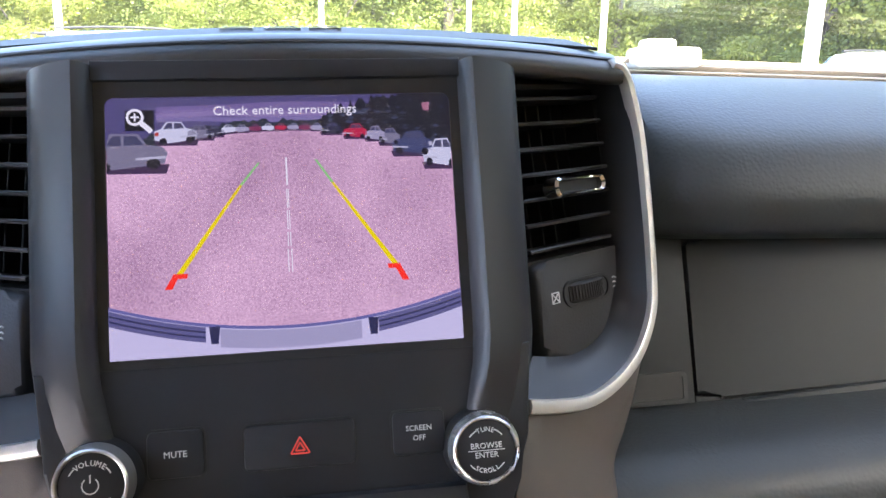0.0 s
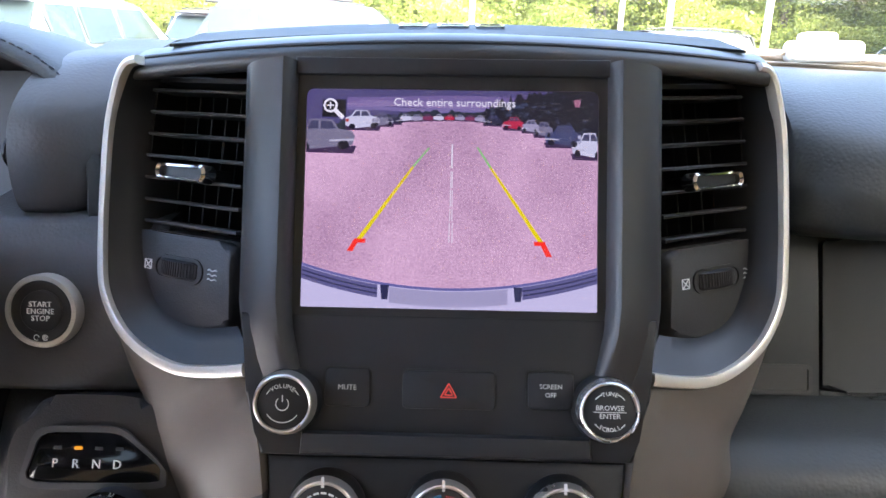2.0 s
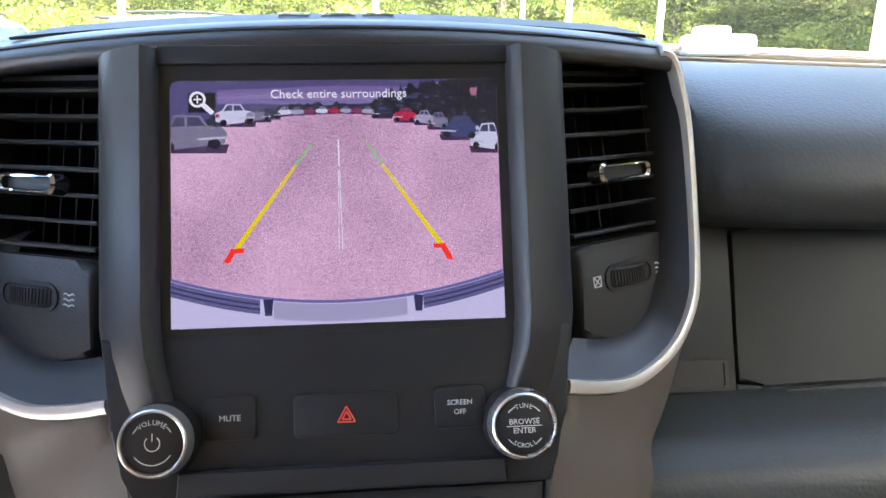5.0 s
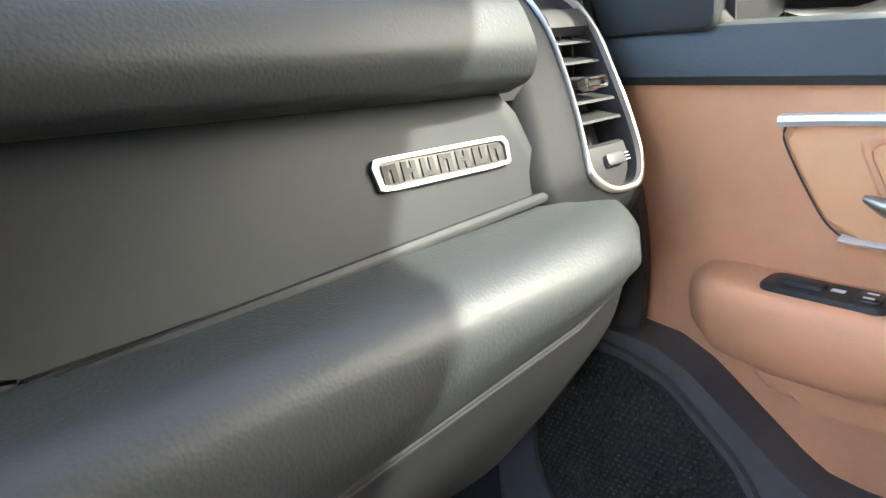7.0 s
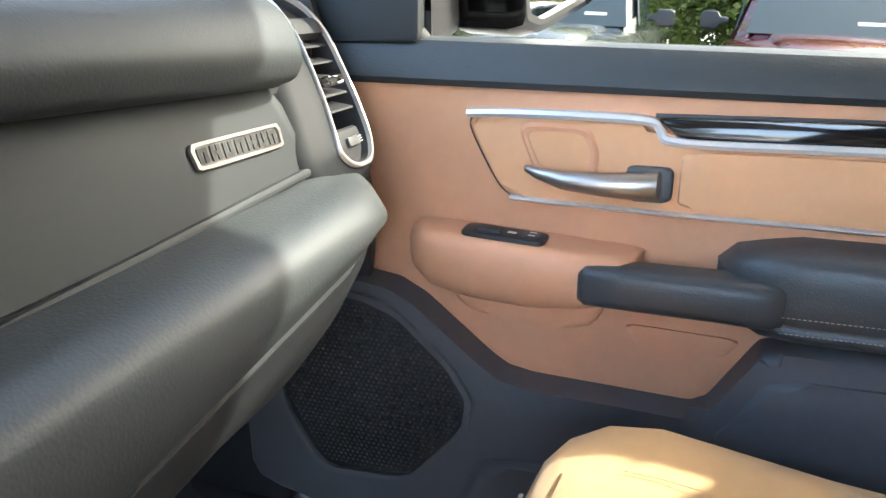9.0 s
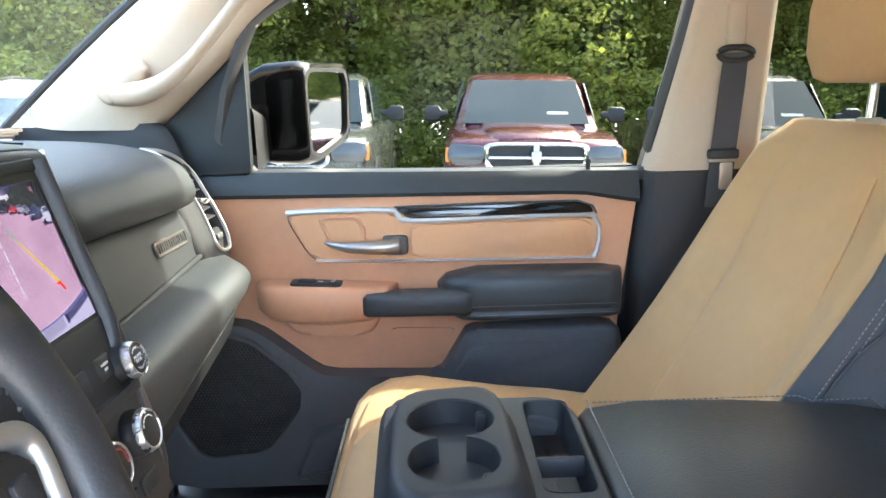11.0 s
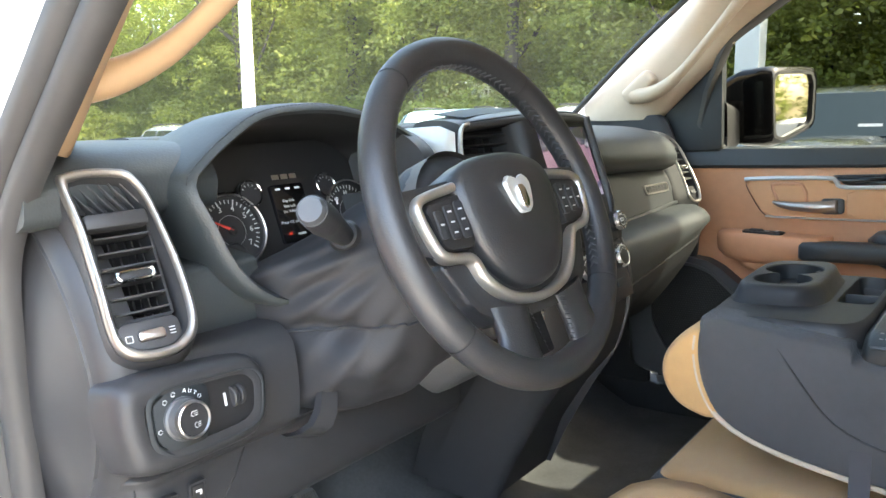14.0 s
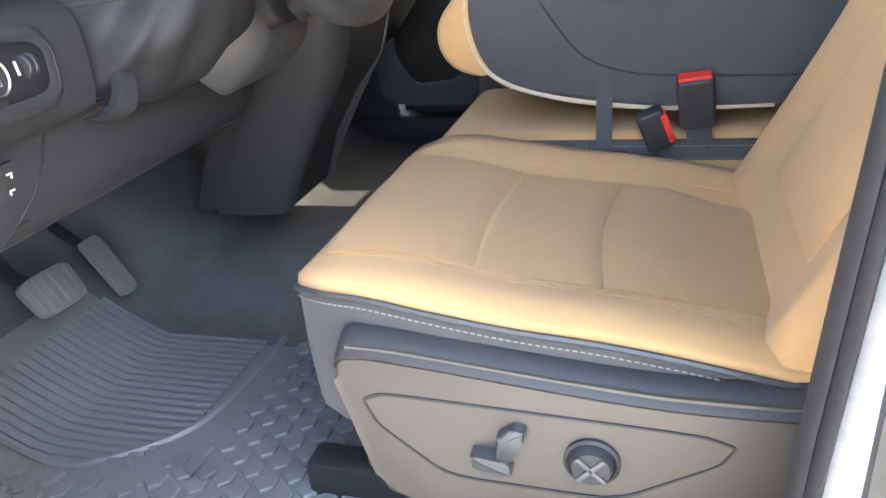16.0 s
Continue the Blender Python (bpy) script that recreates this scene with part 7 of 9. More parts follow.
part("sheet_lower", box((0.392, 0.435, 1.408), (0.078, 0.03, 0.022), 0.006, 3), mat("white_paper", (0.8, 0.8, 0.8), 0.8), pp)
part("sheet_upper", box((0.385, 0.437, 1.422), (0.036, 0.026, 0.012), 0.005, 3), mat("white_paper", (0.8, 0.8, 0.8), 0.8), pp)

# interior mirror with its sensor pod
rv = thing("rear_view_mirror", "black interior mirror and sensor pod on the windscreen", "mirror", at=(-0.03, 0.0, 1.62))
part("housing", box((-0.03, -0.015, 1.648), (0.27, 0.035, 0.075), 0.018, 3), SOFTBLACK, rv)
part("mirror_glass", prism(rrect(0.25, 0.062, 0.016, c=(-0.03, 0)), 0.002, frame_at((0, -0.0335, 1.648), (1, 0, 0), (0, 0.1, 1)), back=-0.001), MIRROR, rv)
part("sensor_pod", loft([[(x * w - 0.03, y, z) for x, z in rrect(1, h, 0.02, 3, c=(0, zc))] for y, w, h, zc in ((0.02, 0.10, 0.06, 1.665), (0.06, 0.13, 0.07, 1.66), (0.11, 0.12, 0.06, 1.645), (0.15, 0.09, 0.05, 1.632))]), DARK, rv)
part("arm", tube([(-0.03, 0.0, 1.66), (-0.03, 0.04, 1.69), (-0.03, 0.06, 1.70)], 0.012, 8), DARK, rv)

# outside passenger mirror
om = thing("door_mirror", "black outside mirror on the passenger door", "door mirror", at=(0.93, 0.05, 1.30))
# glass turned to the rear and in towards the driver
OG = frame_at((1.072, -0.075, 1.398), (0.915, -0.404, 0.0), (0, -0.008, 1.0))
shape = soften([(-0.088, 0.092), (0.080, 0.092), (0.094, 0.06), (0.086, -0.060), (-0.045, -0.100), (-0.080, -0.090)], 4, 0.2)
part("mirror_glass", prism(scaled(shape, 0.010), 0.002, OG, back=-0.003), DOORMIRROR, om, "mirror glass")
part("housing", loft([[OG @ Vector((x + 0.8 * min(0.0, w), y, w)) for x, y in scaled(shape, i)] for i, w in ((0.009, 0.0), (0.004, 0.010), (-0.006, 0.008), (-0.012, -0.01), (-0.008, -0.06), (0.012, -0.10), (0.05, -0.125))]), GLOSSBLACK, om, sharp=50)
part("inner_rim", ring_prism(scaled(shape, 0.003), scaled(shape, 0.011), 0.010, OG, back=0), DARK, om)
part("foot", loft([[(x, 0.075 + yy, zz) for yy, zz in rrect(0.09, h, 0.02, 3, c=(0, 1.345))] for x, h in ((0.87, 0.15), (0.92, 0.13), (0.98, 0.11))]), DARK, om)

# floor, tunnel, firewall
fl = thing("floor", "charcoal carpet floor with a raised tunnel", "floor", kind="structure", at=(0, -0.3, 0.55))


def floor_z(x, y):
    t = math.exp(-(x / 0.20) ** 4) * 0.085
    f = max(0.0, y - 0.30)
    return 0.545 + t + 1.1 * f * f + 0.45 * f


part("carpet", sheet(lambda a, b: Vector((-0.845 + 1.69 * a, -1.85 + 2.55 * b, floor_z(-0.845 + 1.69 * a, -1.85 + 2.55 * b) + 0.003 * noise.noise((a * 14, b * 22, 0)))), 60, 70), CARPET, fl)
part("firewall", box((0, 0.60, 0.92), (1.70, 0.06, 0.90)), DARK, fl)
for s in (-1, 1):
    part("kick_panel", box((s * 0.85, 0.42, 0.78), (0.03, 0.34, 0.50), 0.01), PLASTIC, fl)

# rubber mat in the driver's footwell
mt = thing("floor_mat", "black ribbed rubber floor mat in the driver's footwell", "floor mat", at=(-0.54, 0.05, 0.55))
def mz(x, y):
    return floor_z(x, y) + 0.006


part("base", sheet(lambda a, b: Vector((-0.80 + 0.48 * a - 0.06 * b * (a > 0.999), -0.26 + 0.72 * b, mz(-0.80 + 0.48 * a, -0.26 + 0.72 * b))), 24, 30), RUBBER, mt)
for i in range(26):
    x = -0.650 + 0.0165 * i
    if x > -0.325:
        break
    part("rib", tube([(x, y, mz(x, y) + 0.003) for y in steps(0.10 + 0.5 * max(0, -0.56 - x), 0.42, 8)], 0.0042, 5), RUBBER, mt)
part("border", tube(spline([(-0.668, 0.44, mz(-0.668, 0.44) + 0.003), (-0.668, 0.27, mz(-0.668, 0.27) + 0.003), (-0.655, 0.20, mz(-0.655, 0.20) + 0.003), (-0.600, 0.125, mz(-0.6, 0.125) + 0.003), (-0.535, 0.088, mz(-0.535, 0.088) + 0.003), (-0.42, 0.078, mz(-0.42, 0.078) + 0.003), (-0.318, 0.075, mz(-0.318, 0.075) + 0.003)], 5), 0.006, 6), RUBBER, mt)
for r_ in range(23):
    for c_ in range(12):
        x, y = -0.775 + 0.041 * c_ + (0.0205 if r_ % 2 else 0), 0.430 - 0.031 * r_
        if x < -0.34 and (y < 0.055 or x < -0.690 or (y < 0.11 and x < -0.60)):
            tile = [(x + 0.019 * math.cos(radians(60 * k)), y + 0.016 * math.sin(radians(60 * k))) for k in range(6)]
            part("tread", prism(tile, mz(x, y) + 0.0055, None, r=0.0015, seg=1, back=mz(x, y) - 0.002), RUBBER, mt)
part("emblem", join(*[prism(soften([(x0 - 0.014, -0.012), (x0 + 0.014, -0.012), (x0 + 0.008, 0.016), (x0 - 0.008, 0.016)], 2, 0.2), 0.004, Matrix.Translation((-0.645, 0.045, 0.560)) @ pose(0, 0, 0, 0, 0, 75)) for x0 in (-0.026, 0.0, 0.026)]), mat("worn_rubber_relief", (0.10, 0.10, 0.11), 0.4), mt)

# pedals
bk = thing("brake_pedal", "ribbed grey brake pedal", "pedal", "pedals", at=(-0.457, 0.40, 0.66))
BM = frame_at((-0.457, 0.395, 0.705), (1, 0, -0.05), (0, 0.55, 0.83))
part("pad", prism(soften([(-0.055, 0.034), (0.055, 0.034), (0.050, -0.034), (-0.050, -0.034)], 3, 0.2), 0.012, BM, r=0.004), RUBBER, bk)
for i in range(6):
    part("rib", box((-0.04 + 0.016 * i, 0, 0.013), (0.006, 0.056, 0.003), 0.001, m=BM), mat("worn_pedal", (0.12, 0.12, 0.11), 0.5), bk)
part("arm", tube([BM @ Vector((0, 0, -0.004)), BM @ Vector((0.0, 0.06, -0.05)), BM @ Vector((0.0, 0.25, -0.06))], 0.012, 8), DARK, bk)
gp = thing("accelerator_pedal", "long ribbed black accelerator pedal", "pedal", "pedals", at=(-0.307, 0.42, 0.62))
AM = frame_at((-0.307, 0.417, 0.672), (1, 0, -0.08), (0.0, 0.55, 0.83))
part("pad", prism(soften([(-0.026, 0.062), (0.026, 0.062), (0.022, -0.062), (-0.022, -0.062)], 3, 0.2), 0.010, AM, r=0.003), RUBBER, gp)
for i in range(8):
    part("rib", box((-0.020 + 0.0057 * i, 0, 0.0105), (0.0026, 0.108, 0.003), 0.001, m=AM), mat("worn_pedal", (0.12, 0.12, 0.11), 0.5), gp)
part("arm", tube([AM @ Vector((0, 0.03, -0.004)), AM @ Vector((0.0, 0.12, -0.04))], 0.010, 8), DARK, gp)

# ---- truck shell round the driver's opening ----
shell = thing("truck_shell", "white painted cab shell with black weatherstrip round the open doorway", "truck body", kind="structure", at=(-0.9, -0.2, 0.5))
open_path = spline([(-0.785, -0.80, 1.742), (-0.795, -0.45, 1.735), (-0.812, -0.19, 1.672), (-0.826, -0.02, 1.572), (-0.838, 0.10, 1.468), (-0.845, 0.20, 1.380), (-0.848, 0.262, 1.30), (-0.850, 0.285, 1.20), (-0.850, 0.296, 1.05), (-0.850, 0.286, 0.90), (-0.850, 0.255, 0.76), (-0.850, 0.20, 0.64), (-0.850, 0.10, 0.575), (-0.850, -0.10, 0.562), (-0.850, -0.45, 0.562), (-0.850, -0.60, 0.59), (-0.850, -0.655, 0.68), (-0.850, -0.668, 0.85), (-0.848, -0.684, 1.05), (-0.842, -0.704, 1.25), (-0.822, -0.765, 1.50), (-0.800, -0.815, 1.68)], 4, closed=True)
oc = Vector((-0.84, -0.22, 1.12))


def around(d_out, d_x):
    out = []
    k = len(open_path)
    for i, p in enumerate(open_path):
        t = (open_path[(i + 1) % k] - open_path[i - 1]).normalized()
        nrm = Vector((0, t.z, -t.y))
        if nrm.dot(p - oc) < 0:
            nrm = -nrm
        f = max(0.0, min(1.0, (p.y + 0.45) / 0.50))
        k_in = d_out * (0.32 + 0.68 * f * f * (3 - 2 * f)) if d_out < 0 else d_out
        out.append(p + nrm.normalized() * k_in + Vector((-d_x, 0, 0)))
    return out


part("weatherstrip", loft([around(-0.046, -0.012), around(-0.049, 0.006), around(-0.043, 0.018), around(-0.032, 0.022), around(-0.022, 0.016), around(-0.018, 0.004), around(-0.022, -0.012), around(-0.046, -0.012)], caps=False), SEAL, shell, "black rubber door seal", sharp=60)
part("inner_seal", loft([around(-0.045, 0.004), around(-0.052, 0.008), around(-0.062, 0.004), around(-0.069, -0.008), around(-0.066, -0.02), around(-0.045, -0.012), around(-0.045, 0.004)], caps=False), SEAL, shell, sharp=60)
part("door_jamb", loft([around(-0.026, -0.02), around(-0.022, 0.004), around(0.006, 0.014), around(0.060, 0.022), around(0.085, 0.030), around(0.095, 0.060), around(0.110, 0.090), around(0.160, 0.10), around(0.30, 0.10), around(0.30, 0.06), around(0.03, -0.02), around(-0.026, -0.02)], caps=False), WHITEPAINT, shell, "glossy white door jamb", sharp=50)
for z in (0.74, 1.04):
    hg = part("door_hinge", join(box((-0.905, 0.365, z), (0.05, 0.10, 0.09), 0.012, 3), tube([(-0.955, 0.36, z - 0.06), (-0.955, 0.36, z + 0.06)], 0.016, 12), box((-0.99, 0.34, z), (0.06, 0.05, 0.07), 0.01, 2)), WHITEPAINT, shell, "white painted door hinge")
    part("bolt", join(*[lathe([(0.011, 0), (0.011, 0.006), (0.007, 0.009), (0, 0.009)], 8, frame_at((-0.931, 0.345 + 0.035 * i, z), (0, 1, 0), (0, 0, 1)) @ pose(0, 0, 0, 0, 180, 0)) for i in range(2)]), STEEL, hg)
part("latch", join(prism(rrect(0.04, 0.09, 0.01), 0.004, frame_at((-0.945, -0.82, 0.93), (0, -1, 0), (0, 0, 1)) @ pose(0, 0, 0, 0, 180, 0)), tube([(-0.955, -0.81, 0.91), (-0.985, -0.81, 0.91), (-0.985, -0.81, 0.95), (-0.955, -0.81, 0.95)], 0.006, 8)), STEEL, shell, "steel door striker")
part("sill", box((-0.87, -0.2, 0.50), (0.16, 1.1, 0.10), 0.02, 3), PLASTIC, shell)
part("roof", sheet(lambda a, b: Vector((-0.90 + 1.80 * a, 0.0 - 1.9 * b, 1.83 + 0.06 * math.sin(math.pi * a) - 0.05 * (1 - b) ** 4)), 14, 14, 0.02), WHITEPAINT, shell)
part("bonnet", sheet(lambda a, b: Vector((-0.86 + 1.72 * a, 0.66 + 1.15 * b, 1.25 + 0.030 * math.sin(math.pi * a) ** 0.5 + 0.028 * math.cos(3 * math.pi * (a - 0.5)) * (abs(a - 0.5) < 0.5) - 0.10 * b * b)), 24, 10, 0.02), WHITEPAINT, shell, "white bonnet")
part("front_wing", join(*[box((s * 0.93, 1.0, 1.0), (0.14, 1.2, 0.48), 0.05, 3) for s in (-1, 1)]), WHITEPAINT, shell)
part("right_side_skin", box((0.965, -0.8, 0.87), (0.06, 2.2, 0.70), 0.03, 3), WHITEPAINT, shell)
# Dark liner added so the white skin doesn't show inside the cab.
part("door_infill", box((0.918, -0.80, 0.90), (0.024, 2.1, 0.70), 0.004), DARK, shell)
part("passenger_sill", box((0.875, -0.55, 0.575), (0.10, 2.4, 0.10), 0.02, 3), PLASTIC, shell)
part("underbody", box((0, -0.4, 0.42), (1.75, 3.0, 0.12)), DARK, shell)

# driver's door, standing wide open
HINGE = Vector((-0.925, 0.330, 0))
swing = Matrix.Translation(HINGE) @ Matrix.Rotation(radians(-66), 4, "Z") @ Matrix.Translation(-HINGE)
odoor = copy_thing(door, swing @ MIRX @ door.matrix_basis)
odoor.name = "door_3"
tagged(odoor, "open driver's door, white outside, tan and black vinyl inside", "car door", kind="structure")
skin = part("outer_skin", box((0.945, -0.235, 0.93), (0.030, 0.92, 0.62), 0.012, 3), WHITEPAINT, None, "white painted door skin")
skin.parent = odoor
skin.matrix_parent_inverse = door.matrix_basis.inverted()

# ---- seats ----
SEAM = [(-0.690, 1.03), (-0.712, 1.076), (-0.744, 1.133), (-0.782, 1.171), (-0.856, 1.231), (-0.915, 1.258)]
def front_seat(s, cx, label, lift=0.0):
    """A bucket seat, s: the door side."""
    t = thing("front_seat", label, "car seat", "front seats", at=(cx, -0.45, 0.56))
    W = 0.255

    def top(x, y):
        k = min(1.0, abs(x) / W)
        bol = 0.036 * max(0.0, (k - 0.45) / 0.55) ** 1.5 * (1 - max(0, (k - 0.86) / 0.14) ** 2 * 0.5) * min(1.0, max(0.0, (-0.150 - y) / 0.15))
        f = max(0.0, (y + 0.30) / 0.14)
        return lift + 0.813 + bol + 0.034 * max(0, min(1, (y + 0.62) / 0.32)) + 0.026 * max(0, min(1, (y + 0.37) / 0.17)) - 0.022 * max(0, (-0.55 - y) / 0.15) - 0.010 * f ** 2.4

    def outline(y, drop, wide):
        pts = []
        for i in range(15):
            x = (-1 + 2 * i / 14) * wide
            pts.append((cx + x, y, top(x, y) - drop))
        return pts

    ys = [-0.155, -0.165, -0.185, -0.22, -0.27, -0.34, -0.42, -0.50, -0.58, -0.66, -0.72]
    secs = []
    for i, y in enumerate(ys):
        wide = W * (0.60, 0.755, 0.86, 0.945, 0.985, 1, 1, 1, 1, 1, 1)[i] - (0.01 if i == 0 else 0)
        dz = (0.020, 0.008, 0.002)[i] if i < 3 else 0.0
        up = outline(y, dz, wide)
        a, b = up[0], up[-1]
        secs.append(up + [(b[0] + 0.004, y, b[2] - 0.008), (b[0] + 0.003, y, b[2] - 0.020), (a[0] - 0.003, y, a[2] - 0.020), (a[0] - 0.004, y, a[2] - 0.008)])
    part("cushion_top", loft(secs), SEATTAN, t, "tan woven cloth cushion", sharp=70)
    secs = []
    for i, y in enumerate(ys):
        wide = W * (0.60, 0.755, 0.86, 0.945, 0.985, 1, 1, 1, 1, 1, 1)[i] + 0.004 - (0.012 if i == 0 else 0)
        z1 = top(wide * 0.99, y) - 0.012 - ((0.020, 0.008, 0.002)[i] if i < 3 else 0)
        zb = lift + (0.700 if i > 1 else 0.72 - 0.01 * i)
        secs.append([(cx - wide, y, z1), (cx - wide * 0.9, y, z1 - 0.05), (cx + wide * 0.9, y, z1 - 0.05), (cx + wide, y, z1), (cx + wide + 0.004, y, (z1 + zb) / 2), (cx + wide - 0.006, y + 0.004, zb), (cx - wide + 0.006, y + 0.004, zb), (cx - wide - 0.004, y, (z1 + zb) / 2)])
    part("cushion_side", loft(secs), SEATBLACK, t, "black cloth cushion border", sharp=40)
    for sx in (-1, 1):
        line = [(cx + sx * (W * (0.60, 0.755, 0.86, 0.945, 0.985, 1, 1, 1, 1, 1, 1)[i] + 0.0075), y, top(W * 0.99, y) - 0.012 - ((0.020, 0.008, 0.002)[i] if i < 3 else 0)) for i, y in enumerate(ys)]
        part("piping", tube(spline(line, 3), 0.0035, 6), VINYLBLACK, t)
        for dz in (0.0105,):
            stitches([(x + sx * 0.0005, y, z - dz) for x, y, z in spline(line, 3)[3:]], t, gap=0.007)
    line = [(cx + (-1 + 2 * i / 10) * W * 0.60, -0.152, top((-1 + 2 * i / 10) * W * 0.60, -0.155) - 0.020) for i in range(11)]
    part("piping", tube(line, 0.0035, 6), VINYLBLACK, t)
    stitches([(x, y - 0.001 + 0.004, z - 0.010) for x, y, z in line], t, gap=0.007)
    # insert panels, three pillows with creases between
    def insert(y0, y1):
        def f(a, b):
            y = y0 + (y1 - y0) * b
            hw = 0.152 - 0.02 * max(0, (-0.55 - y) / 0.17) + 0.02 * max(0, (y + 0.30) / 0.14)
            x = (-1 + 2 * a) * hw
            e = min(a, 1 - a, b, 1 - b)
            return Vector((cx + x, y + 0.012 * (1 - (2 * a - 1) ** 2), top(x, y) + 0.0060 * min(1, e / 0.07) ** 0.5 + 0.0028))
        return sheet(f, 14, 10, 0.004)

    for y0, y1 in ((-0.190, -0.3560), (-0.3585, -0.4935), (-0.496, -0.70)):
        part("insert_panel", insert(y0, y1), SEATDARK, t, "brown-tan quilted insert", sharp=70)
    for sgn in (-1, 1):
        stitches([(cx + sgn * 0.176, y, top(0.176, y) + 0.003) for y in steps(-0.24, -0.66, 12)], t, gap=0.007, r=0.0006, material=SEATTAN)
    # side shield with switches
    SM_ = Matrix(((0, 0, s, cx + s * 0.262), (-1, 0, 0, 0), (0, 1, 0, lift), (0, 0, 0, 1)))
    sh = soften([(0.232, 0.796), (0.244, 0.828), (0.30, 0.826), (0.465, 0.806), (0.56, 0.797), (0.665, 0.796), (0.74, 0.806), (0.74, 0.63), (0.32, 0.630), (0.270, 0.64)], 3, 0.18)
    shield = part("side_shield", prism(sh, 0.022, SM_, r=0.010, seg=3, back=-0.02), SHIELD, t, "brown-grey moulded side shield")
    crest = spline([(0.240, 0.815, 0), (0.250, 0.826, 0), (0.30, 0.8255, 0), (0.465, 0.806, 0), (0.56, 0.797, 0), (0.665, 0.796, 0), (0.738, 0.804, 0)], 3)
    part("shield_ledge", loft([[SM_ @ Vector((p.x, p.y + a, w)) for a, w in ((-0.016, 0.0215), (-0.010, 0.0260), (-0.003, 0.0225), (0.010, 0.002), (0.010, -0.010), (-0.016, -0.010))] for p in crest]), PLASTIC, shield, "dark bevelled top ledge", sharp=50)
    inn = soften([(0.262, 0.766), (0.285, 0.776), (0.59, 0.760), (0.622, 0.750), (0.610, 0.728), (0.53, 0.678), (0.50, 0.670), (0.345, 0.676), (0.275, 0.735)], 3, 0.2)
    part("shield_groove", ring_prism(inn, scaled(inn, 0.003), 0.0235, SM_, back=0.015), SOFTBLACK, shield)
    part("seat_lever", join(prism(soften([(0.375, 0.722), (0.415, 0.716), (0.417, 0.697), (0.377, 0.704)], 2, 0.2), 0.040, SM_, r=0.004, back=0.015), prism(soften([(0.402, 0.742), (0.420, 0.755), (0.432, 0.752), (0.428, 0.735), (0.414, 0.712), (0.402, 0.714)], 2, 0.2), 0.036, SM_, r=0.004, back=0.015)), VINYLBLACK, shield, "seat adjuster levers")
    part("lumbar_knob", lathe([(0.027, 0.018), (0.027, 0.026), (0.024, 0.028), (0.022, 0.026), (0.021, 0.030), (0.018, 0.036), (0, 0.0365)], 28, SM_ @ Matrix.Translation((0.493, 0.717, 0))), PLASTIC, shield, "round lumbar knob")
    part("knob_spokes", join(*[box((0.010, 0, 0.0365), (0.018, 0.006, 0.005), 0.002, m=SM_ @ Matrix.Translation((0.493, 0.717, 0)) @ pose(0, 0, 0, 0, 0, 90 * i + 45)) for i in range(4)]), COLUMN, shield)
    part("seat_base", join(box((cx, -0.44, 0.66), (0.42, 0.46, 0.16), 0.02, 2), box((cx - 0.19, -0.44, 0.57), (0.05, 0.62, 0.06), 0.01, 2), box((cx + 0.19, -0.44, 0.57), (0.05, 0.62, 0.06), 0.01, 2)), DARK, t)
    # backrest
    def back(h):
        """centre of the front face at height h from 0 to 1"""
        z = 0.80 + 0.585 * h
        return (-0.600 if lift else -0.680) - (0.515 if lift else 0.42) * (z - 0.85) - 0.025 * math.sin(math.pi * h), z

    secs, ins = [], []
    for i in range(13):
        h = i / 12
        y, z = back(h)
        wd = 0.262 - 0.012 * (1 - h) - 0.06 * max(0, (h - 0.72) / 0.28) ** 1.6
        bol = (0.16 * (1 - h) ** 0.95 + 0.01) if lift else 0.050 * (1 - 0.5 * h) * (1 if i < 11 else 0.6)
        th = 0.135 - 0.03 * h - (0.02 if i == 12 else 0)
        r = 0.0 if i < 12 else 0.02
        ring = []
        for k in range(17):
            u = -1 + 2 * k / 16
            b = bol * max(0, (abs(u) - 0.45) / 0.55) ** 1.3 * (1 - max(0, (abs(u) - 0.88) / 0.12) ** 2 * 0.7)
            ring.append((cx + u * wd, y + b - r, z - 0.35 * b - (0.012 if i == 12 else 0)))
        ring += [(cx + wd * 1.01, y - 0.03, z - (0.012 if i == 12 else 0)), (cx + wd * 0.98, y - 0.04, z - (0.012 if i == 12 else 0)), (cx - wd * 0.98, y - 0.04, z - (0.012 if i == 12 else 0)), (cx - wd * 1.01, y - 0.03, z - (0.012 if i == 12 else 0))]
        secs.append(ring)
    part("backrest_front", loft(secs), SEATTAN, t, "tan woven cloth backrest", sharp=70)
    secs = []
    for i in range(13):
        h = i / 12
        y, z = back(h)
        wd = 0.266 - 0.012 * (1 - h) - 0.06 * max(0, (h - 0.72) / 0.28) ** 1.6
        th = (0.200 - 0.055 * h) if lift else (0.18 - 0.055 * h)
        fr = (0.75 * (0.16 * (1 - h) ** 0.95 + 0.01) + 0.002) if lift else -0.03
        dz = 0.016 if i == 12 else 0
